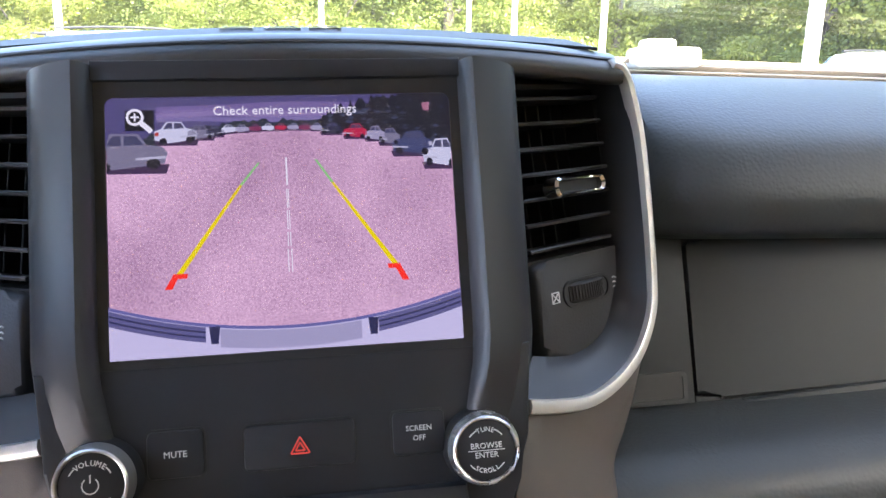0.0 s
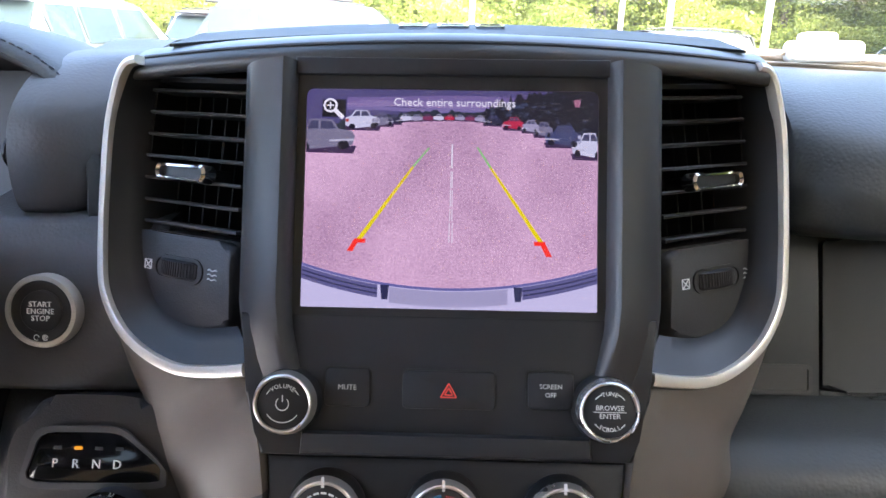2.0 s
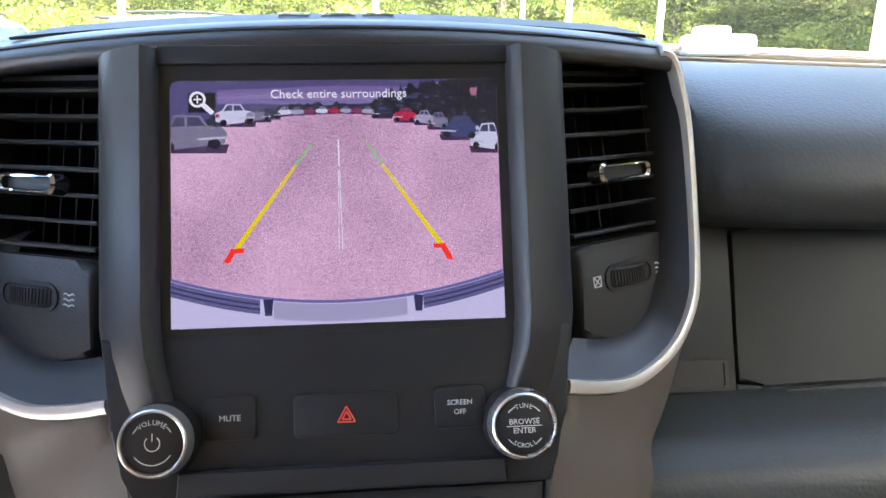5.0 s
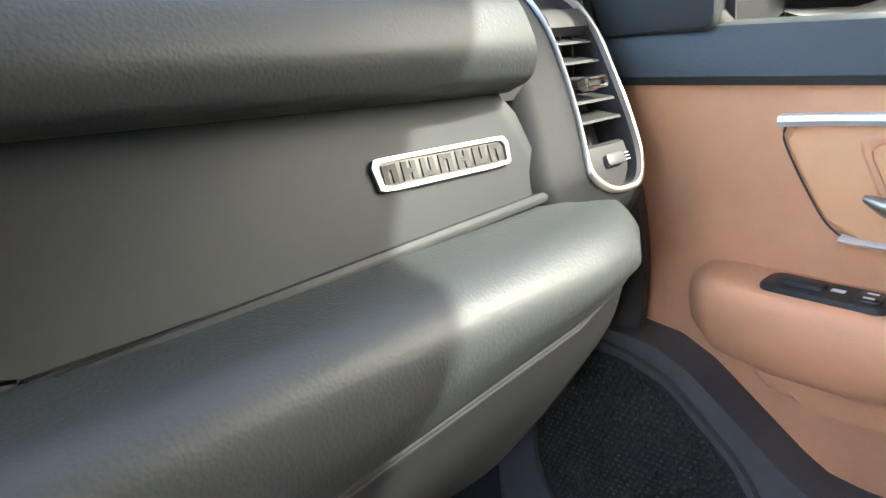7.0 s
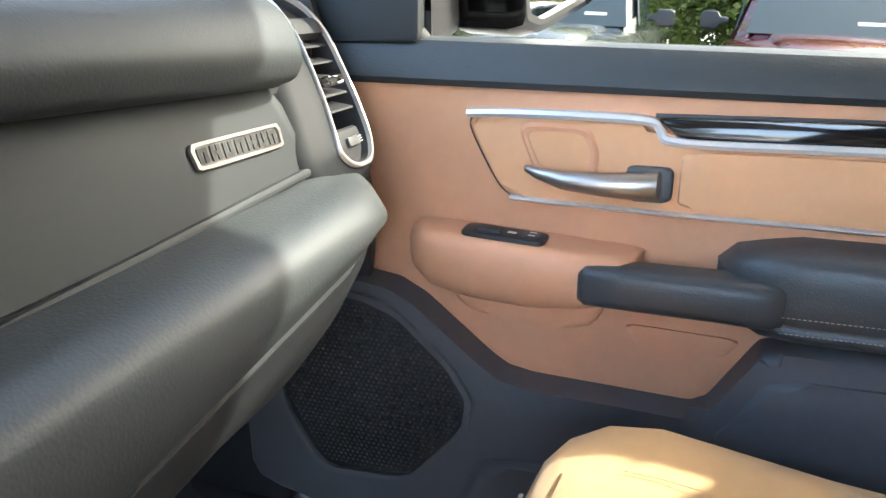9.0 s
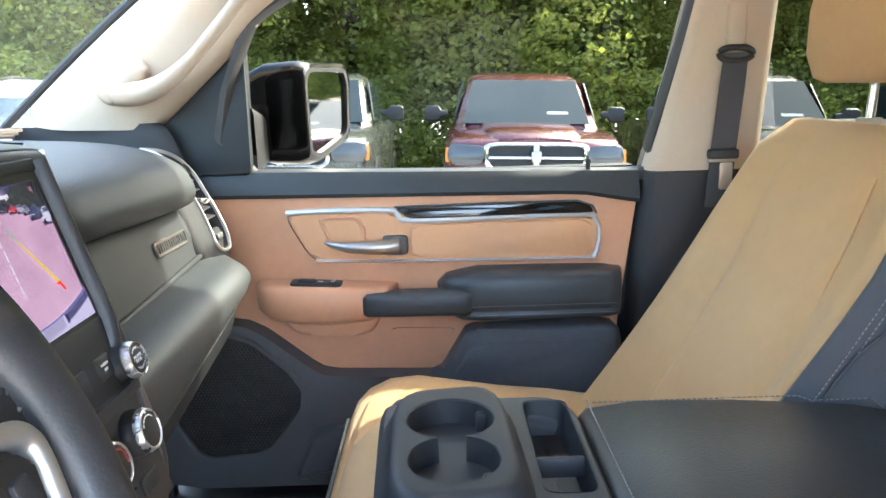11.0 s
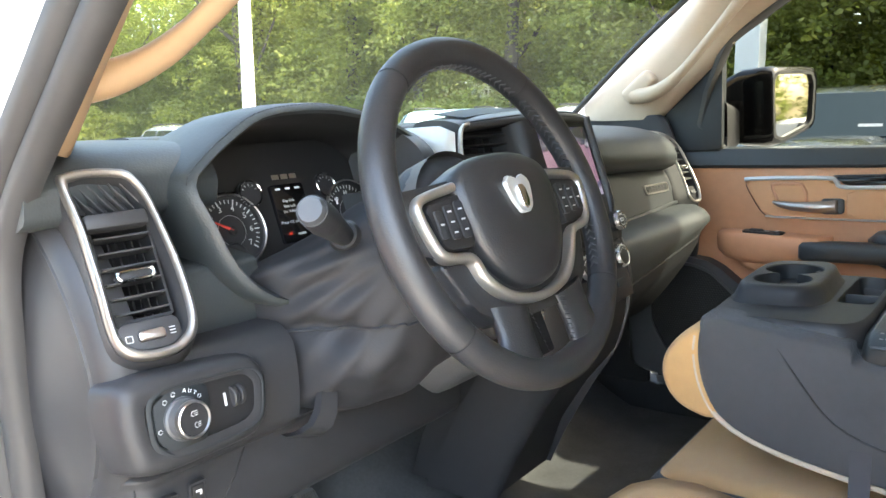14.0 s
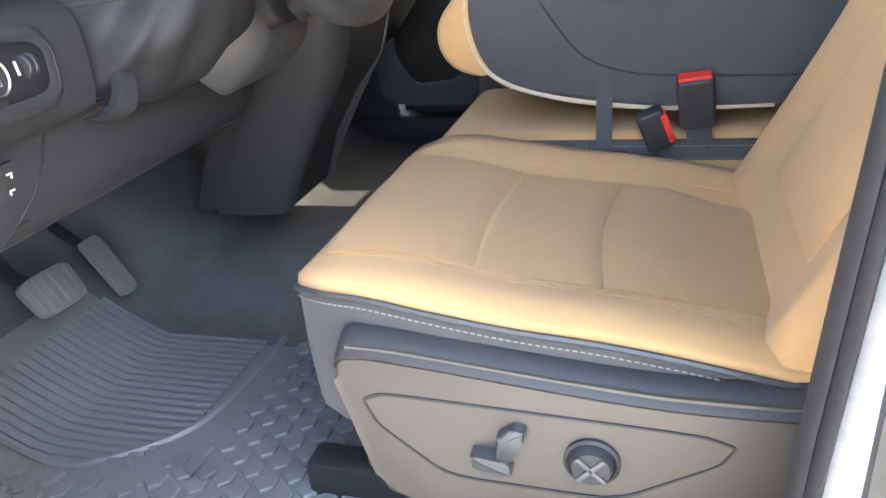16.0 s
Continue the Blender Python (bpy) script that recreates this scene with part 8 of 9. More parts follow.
        secs.append([(cx - wd, y + fr * 0.55, z - dz), (cx - wd * 0.965, y + fr, z - dz - 0.012), (cx - wd * 0.92, y + fr * 0.9, z - dz - 0.012), (cx - wd * 0.86, y - 0.02, z - dz), (cx + wd * 0.86, y - 0.02, z - dz), (cx + wd * 0.92, y - 0.025, z - dz), (cx + wd * 0.965, y - 0.03, z - dz), (cx + wd, y - 0.03, z - dz), (cx + wd * 1.01, y - th * 0.5, z - dz), (cx + wd * 0.95, y - th * 0.92, z - dz), (cx + wd * 0.6, y - th, z - dz), (cx - wd * 0.6, y - th, z - dz), (cx - wd * 0.95, y - th * 0.92, z - dz), (cx - wd * 1.01, y - th * 0.5, z - dz)])
    part("backrest_shell", loft(secs), SEATBLACK, t, "black cloth backrest sides", sharp=45)
    for sx in (-1, 1):
        ln = []
        for i in range(12):
            h = i / 12
            y, z = back(h)
            wd = 0.2665 - 0.012 * (1 - h) - 0.06 * max(0, (h - 0.72) / 0.28) ** 1.6
            ln.append((cx + sx * (wd + 0.0005), y + (0.07 * (1 - h) if lift and sx < 0 else -0.03), z))
        stitches(spline(ln, 3), t, gap=0.006, r=0.0007)
        stitches([(x + sx * 0.001, y - 0.010, z) for x, y, z in spline(ln, 3)], t, gap=0.006, r=0.0007)
        part("side_seam", tube(spline([(cx + sx * 0.2685, y - (0.0 if lift else 0.06), z - (0.0 if lift else 0.055)) for y, z in SEAM], 4), 0.0016, 5), DARK, t)
    def bins(a, b):
        h = 0.10 + 0.78 * b
        y, z = back(h)
        hw = 0.130 - 0.03 * max(0, h - 0.6)
        e = min(a, 1 - a, b, 1 - b)
        return Vector((cx + (-1 + 2 * a) * hw, y + 0.010 * min(1, e / 0.12) ** 0.6, z))


    part("backrest_insert", sheet(bins, 12, 16, 0.004), SEATTAN, t, sharp=70)
    # headrest on two chrome posts
    hsec = []
    for i, (z, y0, y1, wd) in enumerate(((1.428, -0.880, -0.985, 0.112), (1.436, -0.866, -0.992, 0.128), (1.47, -0.856, -0.998, 0.136), (1.53, -0.858, -1.002, 0.138), (1.58, -0.868, -1.004, 0.134), (1.625, -0.890, -1.002, 0.122), (1.650, -0.915, -0.994, 0.104), (1.660, -0.938, -0.980, 0.080))):
        hsec.append((z, y0, y1, wd))
    part("headrest_front", loft([[(cx + wd * math.copysign(abs(math.cos(a)) ** 0.55, math.cos(a)), (y0 * 0.72 + y1 * 0.28) + (y0 - y1) * 0.28 * math.copysign(abs(math.sin(a)) ** 0.6, math.sin(a)), z) for a in (2 * math.pi * i / 28 for i in range(28))] for z, y0, y1, wd in hsec]), SEATTAN, t, "tan headrest face", sharp=70)
    part("headrest_back", loft([[(cx + (wd + 0.0015) * math.copysign(abs(math.cos(a)) ** 0.45, math.cos(a)), (y0 * 0.34 + y1 * 0.66) + (y0 - y1) * 0.34 * math.copysign(abs(math.sin(a)) ** 0.5, math.sin(a)), z + 0.0015) for a in (2 * math.pi * i / 28 for i in range(28))] for z, y0, y1, wd in hsec]), SEATBLACK, t, "black headrest sides and back", sharp=70)
    for sx in (-1, 1):
        stitches([(cx + sx * (wd + 0.0026), y0 * 0.62 + y1 * 0.38, z) for z, y0, y1, wd in hsec[1:7]], t, gap=0.006, r=0.0007)
        stitches([(cx + sx * (wd + 0.0026), y0 * 0.42 + y1 * 0.58, z) for z, y0, y1, wd in hsec[1:6]], t, gap=0.006, r=0.0007)
    for sx in (-1, 1):
        part("headrest_post", tube([(cx + sx * 0.062, -0.935, 1.36), (cx + sx * 0.062, -0.940, 1.445)], 0.0068, 12), CHROME, t, "chrome post")
        part("post_guide", prism(rrect(0.034, 0.026, 0.008), 0.006, Matrix.Translation((cx + sx * 0.062, -0.936, 1.372)), r=0.002, back=-0.01), BEIGE, t)
    return t


front_seat(-1, -0.445, "tan and black cloth driver's seat beside the open doorway")
front_seat(1, 0.445, "tan and black cloth passenger seat with headrest", 0.055)

# centre seat: cushion below, folded backrest above serving as console
cs = thing("jump_seat", "tan centre seat cushion with black stitched border", "car seat", at=(0.01, -0.45, 0.6))
part("cushion", box((0.012, -0.46, 0.80), (0.345, 0.56, 0.13), 0.035, 4), SEATTAN, cs)
part("border", box((0.012, -0.462, 0.836), (0.352, 0.562, 0.034), 0.010, 2), SEATBLACK, cs, "black stitched border")
for dz in (-0.010, 0.010):
    stitches([(-0.1655, y, 0.836 + dz) for y in steps(-0.20, -0.72, 20)], cs, gap=0.007)
part("base", box((0.012, -0.46, 0.67), (0.32, 0.50, 0.20), 0.02, 2), DARK, cs)
con = thing("folded_centre_console", "folded centre backrest with cup holders and padded lid", "centre console", at=(0.02, -0.5, 0.87))


def across(profile, name, material, label, x0=-0.157, x1=0.197, r=0.014):
    """A cushion drawn along x from a side profile in (y, z), with rounded ends."""
    cy, cz = sum(p[0] for p in profile) / len(profile), sum(p[1] for p in profile) / len(profile)
    out = spline([(0, y, z) for y, z in profile], 4, closed=True)
    secs = []
    for x, k in ((x0, 3.0), (x0 + r * 0.15, 1.5), (x0 + r * 0.5, 0.5), (x0 + r, 0.0), ((x0 + x1) / 2, 0.0), (x1 - r, 0.0), (x1 - r * 0.5, 0.5), (x1 - r * 0.15, 1.5), (x1, 3.0)):
        ring = []
        for p in out:
            d = Vector((0, cy - p.y, cz - p.z)).normalized() * r * 0.26 * k
            ring.append(Vector((x, p.y, p.z)) + d)
        secs.append(ring)
    return part(name, loft(secs), material, con, label, sharp=60)


across([(-0.274, 1.098), (-0.246, 1.088), (-0.216, 1.060), (-0.202, 1.030), (-0.207, 0.995), (-0.232, 0.968), (-0.275, 0.958), (-0.292, 0.985), (-0.292, 1.03), (-0.288, 1.075)], "tan_nose", SEATTAN, "tan cloth nose")
body = [(-0.272, 1.108), (-0.256, 1.090), (-0.252, 1.050), (-0.260, 1.005), (-0.282, 0.966), (-0.330, 0.938), (-0.42, 0.916), (-0.55, 0.902), (-0.70, 0.904), (-0.80, 0.915), (-0.81, 1.055), (-0.60, 1.062), (-0.46, 1.070), (-0.44, 1.088), (-0.36, 1.098)]
across(body, "side_cover", SEATBLACK, "black cloth sides", -0.160, -0.092, 0.016)
across(body, "side_cover", SEATBLACK, "black cloth sides", 0.180, 0.206, 0.012)
across([(y, min(z, 1.030)) for y, z in body[:12]] + [(-0.46, 1.060), (-0.452, 1.030), (-0.36, 1.028)], "underside", SEATBLACK, "black cloth underside", -0.13, 0.19, 0.012)
part("piping", tube(spline([(-0.1535, y + 0.0012, z) for y, z in [(-0.2545, 1.078)] + body[2:9]], 5), 0.0042, 8), BEIGE, con, "pale piping")
part("seam", tube(spline([(-0.1580, -0.355, 1.085), (-0.1602, -0.385, 1.04), (-0.1602, -0.43, 0.985), (-0.1602, -0.50, 0.958), (-0.1602, -0.60, 0.950), (-0.1602, -0.74, 0.947)], 4), 0.0016, 5), PLASTIC, con)
part("seam", tube([(-0.1602, -0.60, 0.950), (-0.1590, -0.595, 0.912)], 0.0014, 5), PLASTIC, con)
# moulded cup holder block on its deck, with a slot behind
TR = Matrix.Translation((0.062, -0.322, 1.102))
deck_o = soften([(-0.190, 0.052), (-0.150, 0.064), (0.120, 0.074), (0.138, 0.055), (0.138, -0.132), (-0.190, -0.132)], 4, 0.2)
slot_o = rrect(0.185, 0.046, 0.012, c=(0.030, -0.100))
block_o = soften([(-0.118, 0.060), (0.112, 0.066), (0.126, -0.058), (-0.106, -0.068)], 5, 0.28)
CUPS = ((-0.044, -0.001, 0.0415), (0.036, 0.001, 0.0435))
(cx0, cy0, r0), (cx1, cy1, r1) = CUPS
half = math.acos((r0 * r0 + (cx1 - cx0) ** 2 - r1 * r1) / (2 * r0 * (cx1 - cx0)))
half1 = math.acos((r1 * r1 + (cx1 - cx0) ** 2 - r0 * r0) / (2 * r1 * (cx1 - cx0)))
cup_o = [(cx0 + r0 * math.cos(a), cy0 + r0 * math.sin(a)) for a in steps(half, 2 * math.pi - half, 26)] + [(cx1 + r1 * math.cos(a), cy1 + r1 * math.sin(a)) for a in steps(math.pi + half1, 3 * math.pi - half1, 26)]


def pierced(outer, hole, z, name, material, label=""):
    bm = bmesh.new()
    for lp in (outer, hole):
        vs = [bm.verts.new(TR @ Vector((*q, z))) for q in lp]
        for i in range(len(vs)):
            bm.edges.new((vs[i], vs[(i + 1) % len(vs)]))
    bmesh.ops.triangle_fill(bm, use_beauty=True, edges=bm.edges[:])
    return part(name, bm, material, con, label)


pierced(scaled(deck_o, 0.004), slot_o, 0.003, "tray_deck", PLASTIC, "moulded tray deck")
part("tray_skirt", loft([[TR @ Vector((*q, w)) for q in scaled(deck_o, i)] for i, w in ((0.004, 0.003), (0.001, 0.001), (-0.002, -0.006), (-0.006, -0.030))], caps=False), PLASTIC, con, sharp=70)
part("cup_block", loft([[TR @ Vector((*q, w)) for q in scaled(block_o, i)] for i, w in ((-0.006, 0.001), (0.000, 0.006), (0.006, 0.020), (0.009, 0.026), (0.013, 0.0285), (0.018, 0.0285))], caps=False), PLASTIC, con, "raised cup holder block", sharp=60)
pierced(scaled(block_o, 0.018), cup_o, 0.0285, "block_top", PLASTIC)
part("cup_holder", loft([[TR @ Vector((*q, w)) for q in scaled(cup_o, i)] for i, w in ((-0.0005, 0.0285), (0.0015, 0.027), (0.004, -0.010), (0.008, -0.045), (0.012, -0.048), (0.0425, -0.048))], caps=False), DARK, con, "dark joined cup wells")
for x, y in ((-0.004, 0.038), (-0.004, -0.036), (-0.062, -0.030), (0.060, -0.030)):
    part("cup_finger", box((x, y, 0.004), (0.012, 0.012, 0.036), 0.004, 2, m=TR), PLASTIC, con)
part("phone_slot", loft([[TR @ Vector((*q, w)) for q in scaled(slot_o, i)] for i, w in ((-0.001, 0.004), (0.002, -0.02), (0.004, -0.035), (0.0225, -0.036))], caps=False), DARK, con)
part("slot_wall", box((0.000, -0.100, -0.008), (0.006, 0.044, 0.020), 0.002, 2, m=TR), PLASTIC, con)
# padded lid
lid = []
for y, zt, hw in ((-0.452, 1.078, 0.150), (-0.456, 1.096, 0.160), (-0.468, 1.106, 0.166), (-0.52, 1.112, 0.168), (-0.62, 1.110, 0.168), (-0.74, 1.102, 0.166), (-0.79, 1.094, 0.162), (-0.80, 1.078, 0.155)):
    zb = 1.046
    ring = [(0.020 - hw, zb + 0.006), (0.020 - hw - 0.006, (zt + zb) / 2 - 0.006), (0.020 - hw - 0.002, zt - 0.022), (0.020 - hw + 0.004, zt - 0.010), (0.020 - hw + 0.020, zt - 0.003), (0.020, zt), (0.020 + hw - 0.020, zt - 0.003), (0.020 + hw - 0.004, zt - 0.010), (0.020 + hw + 0.002, zt - 0.022), (0.020 + hw + 0.006, (zt + zb) / 2 - 0.006), (0.020 + hw, zb + 0.006), (0.020, zb)]
    lid.append([(x, y, z) for x, z in ring])
lidp = part("lid", loft(lid), mat("black_lid_vinyl", (0.022, 0.024, 0.024), 0.36, var=0.1, bump=0.45, bump_scale=480, kind="leather"), con, "black padded vinyl lid", sharp=70)
stitches([(0.020 - 0.160, y, 1.1035 - 0.006 * (y < -0.7)) for y in steps(-0.475, -0.77, 20)], lidp, gap=0.006)
stitches([(0.020 + 0.160, y, 1.1035 - 0.006 * (y < -0.7)) for y in steps(-0.475, -0.77, 20)], lidp, gap=0.006)
stitches([(0.020 - 0.169, y, 1.0985 - 0.006 * (y < -0.7)) for y in steps(-0.475, -0.77, 20)], lidp, gap=0.006)
part("lid_welt", tube([(0.020 - 0.1735, y, 1.088 - 0.006 * (y < -0.7)) for y in steps(-0.466, -0.785, 16)], 0.0022, 6), VINYLBLACK, lidp)
stitches([(x, -0.468, 1.1075) for x in steps(-0.138, 0.178, 20)], lidp, gap=0.006)
stitches([(x, -0.775, 1.0985) for x in steps(-0.138, 0.178, 20)], lidp, gap=0.006)
part("lid_roll", box((0.020, -0.70, 1.050), (0.352, 0.20, 0.05), 0.02, 3), VINYLBLACK, con)
stp = thing("pull_strap", "black webbing pull strap under the folded backrest", "strap", at=(-0.15, -0.46, 0.86))
part("webbing", loft([[(-0.158 - d, -0.448, z), (-0.158 - d, -0.472, z), (-0.160 - d, -0.472, z), (-0.160 - d, -0.448, z)] for z, d in ((0.955, 0.0), (0.93, 0.003), (0.89, 0.010), (0.85, 0.012), (0.81, 0.011))]), WEB, stp)
bkl = thing("belt_buckle", "black belt buckle with a red release button", "belt buckle", at=(-0.165, -0.6, 0.85))
BK = frame_at((-0.172, -0.592, 0.915), (0, -0.99, 0.10), (-0.25, 0.1, 0.96))
part("body", prism(rrect(0.052, 0.078, 0.008), 0.014, BK, r=0.005, seg=3, back=-0.012), PLASTIC, bkl)
part("release_button", prism(rrect(0.046, 0.012, 0.003, c=(0, 0.038)), 0.010, BK, r=0.002, back=-0.009), REDPLASTIC, bkl, "red button")
part("strap", prism([(-0.018, -0.036), (0.018, -0.036), (0.022, -0.13), (-0.016, -0.13)], 0.003, BK, back=0), WEB, bkl)
bk2 = thing("belt_buckle", "second black belt buckle lying between the cushions", "belt buckle", at=(-0.165, -0.53, 0.84))
B2 = frame_at((-0.175, -0.535, 0.875), (0.1, -0.9, 0.35), (-0.25, 0.3, 0.9))
part("body", prism(rrect(0.040, 0.066, 0.008), 0.012, B2, r=0.005, seg=3, back=-0.010), PLASTIC, bk2)
part("release_button", prism(rrect(0.010, 0.050, 0.003, c=(0.018, 0.0)), 0.0135, B2, r=0.002, back=-0.007), REDPLASTIC, bk2, "red button")

# rear bench
rb = thing("rear_bench", "tan and black cloth rear bench", "car seat", at=(0, -1.5, 0.6))
part("cushion", box((0, -1.42, 0.80), (1.44, 0.50, 0.16), 0.05, 4), SEATTAN, rb)
part("backrest", box((0, -1.72, 1.10), (1.44, 0.16, 0.62), 0.05, 4, m=Matrix.Translation((0, -1.72, 1.1)) @ pose(0, 0, 0, -12, 0, 0) @ Matrix.Translation((0, 1.72, -1.1))), SEATTAN, rb)
part("base", box((0, -1.45, 0.65), (1.40, 0.45, 0.20), 0.03, 2), DARK, rb)

# ---- outside: car park on a gentle slope ----
E = pose(0, 0, 0, 2.3, 1.8, 0)
# Asphalt made paler so that it bounces more light into the cab.
ASPHALT = mat("pale_asphalt", (0.34, 0.33, 0.315), 0.9, var=0.25, var_scale=1.5, bump=0.6, bump_scale=120)
GRASS = mat("verge_grass", (0.055, 0.085, 0.022), 0.95, var=0.4, var_scale=1.2, bump=0.8, bump_scale=30)
TYRE = mat("tyre_rubber", (0.018, 0.018, 0.018), 0.8)
ALLOY = mat("alloy_rim", (0.45, 0.45, 0.46), 0.3, metal=0.9)
LAMPGLASS = mat("clear_lamp", (0.10, 0.105, 0.11), 0.12, metal=0.5)
AMBER = mat("amber_lamp_glass", (0.65, 0.20, 0.02), 0.2)
TAIL = mat("red_lamp_glass", (0.40, 0.02, 0.02), 0.2)


def paint(name, col, metal=0.3):
    return mat(name, col, 0.25, metal=metal, var=0.05, coat=0.8, rvar=0.04)


gr = tagged(part("ground", sheet(lambda a, b: E @ Vector((-200 + 400 * a, -200 + 400 * b, 0)), 8, 8), ASPHALT), "grey asphalt car park on a gentle slope", "ground", kind="structure")
vg = tagged(part("verge", sheet(lambda a, b: E @ Vector((-60 + 130 * a, 26 + 20 * b, 0.05)), 10, 4, 0.02), GRASS), "grass verge before the woods", "verge", kind="structure")
vg = tagged(part("verge", sheet(lambda a, b: E @ Vector((13.8 + 14 * a, -50 + 76 * b, 0.05)), 4, 10, 0.02), GRASS), "grass verge behind the parked trucks", "verge", kind="structure")


def wheel_parts(t, x, y, r, s):
    wv = part("wheel", lathe([(r * 0.66, -0.10), (r * 0.92, -0.12), (r, -0.09), (r, 0.09), (r * 0.92, 0.12), (r * 0.66, 0.10)], 28, frame_at((x, y, r), (0, 1, 0), (0, 0, 1)) if s > 0 else frame_at((x, y, r), (0, -1, 0), (0, 0, 1))), TYRE, t)
    mm = frame_at((x, y, r), (0, 1, 0), (0, 0, 1)) if s > 0 else frame_at((x, y, r), (0, -1, 0), (0, 0, 1))
    part("rim", join(lathe([(r * 0.64, 0.02), (r * 0.66, 0.105), (r * 0.60, 0.10), (r * 0.56, 0.06), (0, 0.05)], 24, mm), *[box((r * 0.32, 0, 0.085), (r * 0.55, 0.07, 0.03), 0.01, 1, m=mm @ pose(0, 0, 0, 0, 0, 60 * i)) for i in range(6)]), ALLOY, wv)


def pickup(col_mat, label, m, group="parked pickup trucks"):
    """Full-size pickup, nose towards local -y, on z = 0."""
    t = thing("pickup_truck", label, "pickup truck", group, m=m, local=True)
    H = 0.98
    def sec(y, hw, z0, z1, r=0.10, top=0.92):
        return [(-hw, y, z0), (-hw * 1.0, y, (z0 + z1) / 2), (-hw * 0.985, y, z1 - r), (-hw * top, y, z1 - r * 0.25), (-hw * 0.6, y, z1), (0, y, z1 + 0.025), (hw * 0.6, y, z1), (hw * top, y, z1 - r * 0.25), (hw * 0.985, y, z1 - r), (hw * 1.0, y, (z0 + z1) / 2), (hw, y, z0)]
    part("body", loft([sec(0.02, 0.86, 0.55, 1.06, 0.12), sec(0.10, 0.94, 0.50, 1.13), sec(0.35, 0.98, 0.45, 1.18), sec(0.9, 1.0, 0.42, 1.22), sec(1.35, 1.0, 0.42, 1.24), sec(1.6, 1.0, 0.42, 1.26), sec(3.6, 1.0, 0.42, 1.26), sec(3.7, 1.0, 0.45, 1.30), sec(5.6, 0.99, 0.50, 1.30), sec(5.75, 0.96, 0.55, 1.26)]), col_mat, t, sharp=50)
    part("bonnet_bulge", loft([[(-w, y, z - 0.06), (-w * 0.86, y, z), (0, y, z + 0.014), (w * 0.86, y, z), (w, y, z - 0.06)] for y, w, z in ((0.08, 0.44, 1.14), (0.2, 0.50, 1.22), (0.8, 0.56, 1.275), (1.35, 0.60, 1.29))]), col_mat, t, sharp=40)
    cab = [(1.35, 0.78, 1.24, 0.92), (1.95, 0.72, 1.80, 0.86), (2.15, 0.70, 1.90, 0.84), (2.6, 0.70, 1.945, 0.84), (3.3, 0.70, 1.93, 0.84), (3.55, 0.68, 1.88, 0.84), (3.72, 0.66, 1.75, 0.86), (3.78, 0.74, 1.28, 0.92)]
    part("cab", loft([[(-wb, y, 1.20), (-(wb * 0.45 + wt * 0.55 + 0.04), y, 1.2 + (zt - 1.2) * 0.55), (-wt, y, zt - 0.05), (-wt + 0.10, y, zt), (wt - 0.10, y, zt), (wt, y, zt - 0.05), (wb * 0.45 + wt * 0.55 + 0.04, y, 1.2 + (zt - 1.2) * 0.55), (wb, y, 1.20)] for y, wt, zt, wb in cab]), col_mat, t, sharp=50)
    part("windscreen", loft([[(-0.78, 1.36, 1.285), (0.78, 1.36, 1.285), (0.78, 1.40, 1.275), (-0.78, 1.40, 1.275)], [(-0.66, 1.93, 1.83), (0.66, 1.93, 1.83), (0.66, 1.97, 1.80), (-0.66, 1.97, 1.80)]]), DARKGLASS, t, "dark reflective windscreen")
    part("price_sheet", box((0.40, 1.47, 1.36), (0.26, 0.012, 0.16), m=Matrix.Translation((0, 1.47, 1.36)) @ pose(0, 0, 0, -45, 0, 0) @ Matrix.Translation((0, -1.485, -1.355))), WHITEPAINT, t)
    for s in (-1, 1):
        part("side_glass", loft([[(s * 0.90, 1.62, 1.30), (s * 0.90, 2.55, 1.30), (s * 0.885, 2.55, 1.32), (s * 0.885, 1.62, 1.32)], [(s * 0.80, 2.02, 1.80), (s * 0.80, 2.55, 1.84), (s * 0.78, 2.55, 1.84), (s * 0.78, 2.02, 1.80)]]), DARKGLASS, t)
        part("side_glass", loft([[(s * 0.90, 2.64, 1.30), (s * 0.90, 3.55, 1.30), (s * 0.885, 3.55, 1.32), (s * 0.885, 2.64, 1.32)], [(s * 0.80, 2.64, 1.84), (s * 0.80, 3.40, 1.82), (s * 0.78, 3.40, 1.82), (s * 0.78, 2.64, 1.84)]]), DARKGLASS, t)
        mr = part("door_mirror", loft([[(s * x, y, z) for y, z in rrect(0.10, h, 0.03, 3, c=(1.72, 1.40))] for x, h in ((0.98, 0.07), (1.06, 0.09), (1.10, 0.20), (1.24, 0.20), (1.27, 0.15))]), DARK if s > 0 else DARK, t, "black door mirror")
        hl_ = part("headlight", prism(soften([(-0.24, 0.10), (0.17, 0.12), (0.19, -0.02), (0.14, -0.11), (-0.20, -0.10)], 3, 0.2), 0.05, frame_at((s * 0.755, 0.05, 0.965), (1, 0.18 * s, 0), (0, 0.12, 1)) @ Matrix.Diagonal((s, 1, 1, 1)), r=0.02, back=-0.06), LAMPGLASS, t, "clear headlight")
        part("indicator", prism(rrect(0.05, 0.16, 0.02, c=(0.185, 0.0)), 0.046, frame_at((s * 0.755, 0.055, 0.965), (1, 0.18 * s, 0), (0, 0.12, 1)) @ Matrix.Diagonal((s, 1, 1, 1)), r=0.01, back=-0.08), AMBER, hl_)
        wheel_parts(t, s * 0.88, 1.0, 0.40, s)
        wheel_parts(t, s * 0.88, 4.62, 0.40, s)
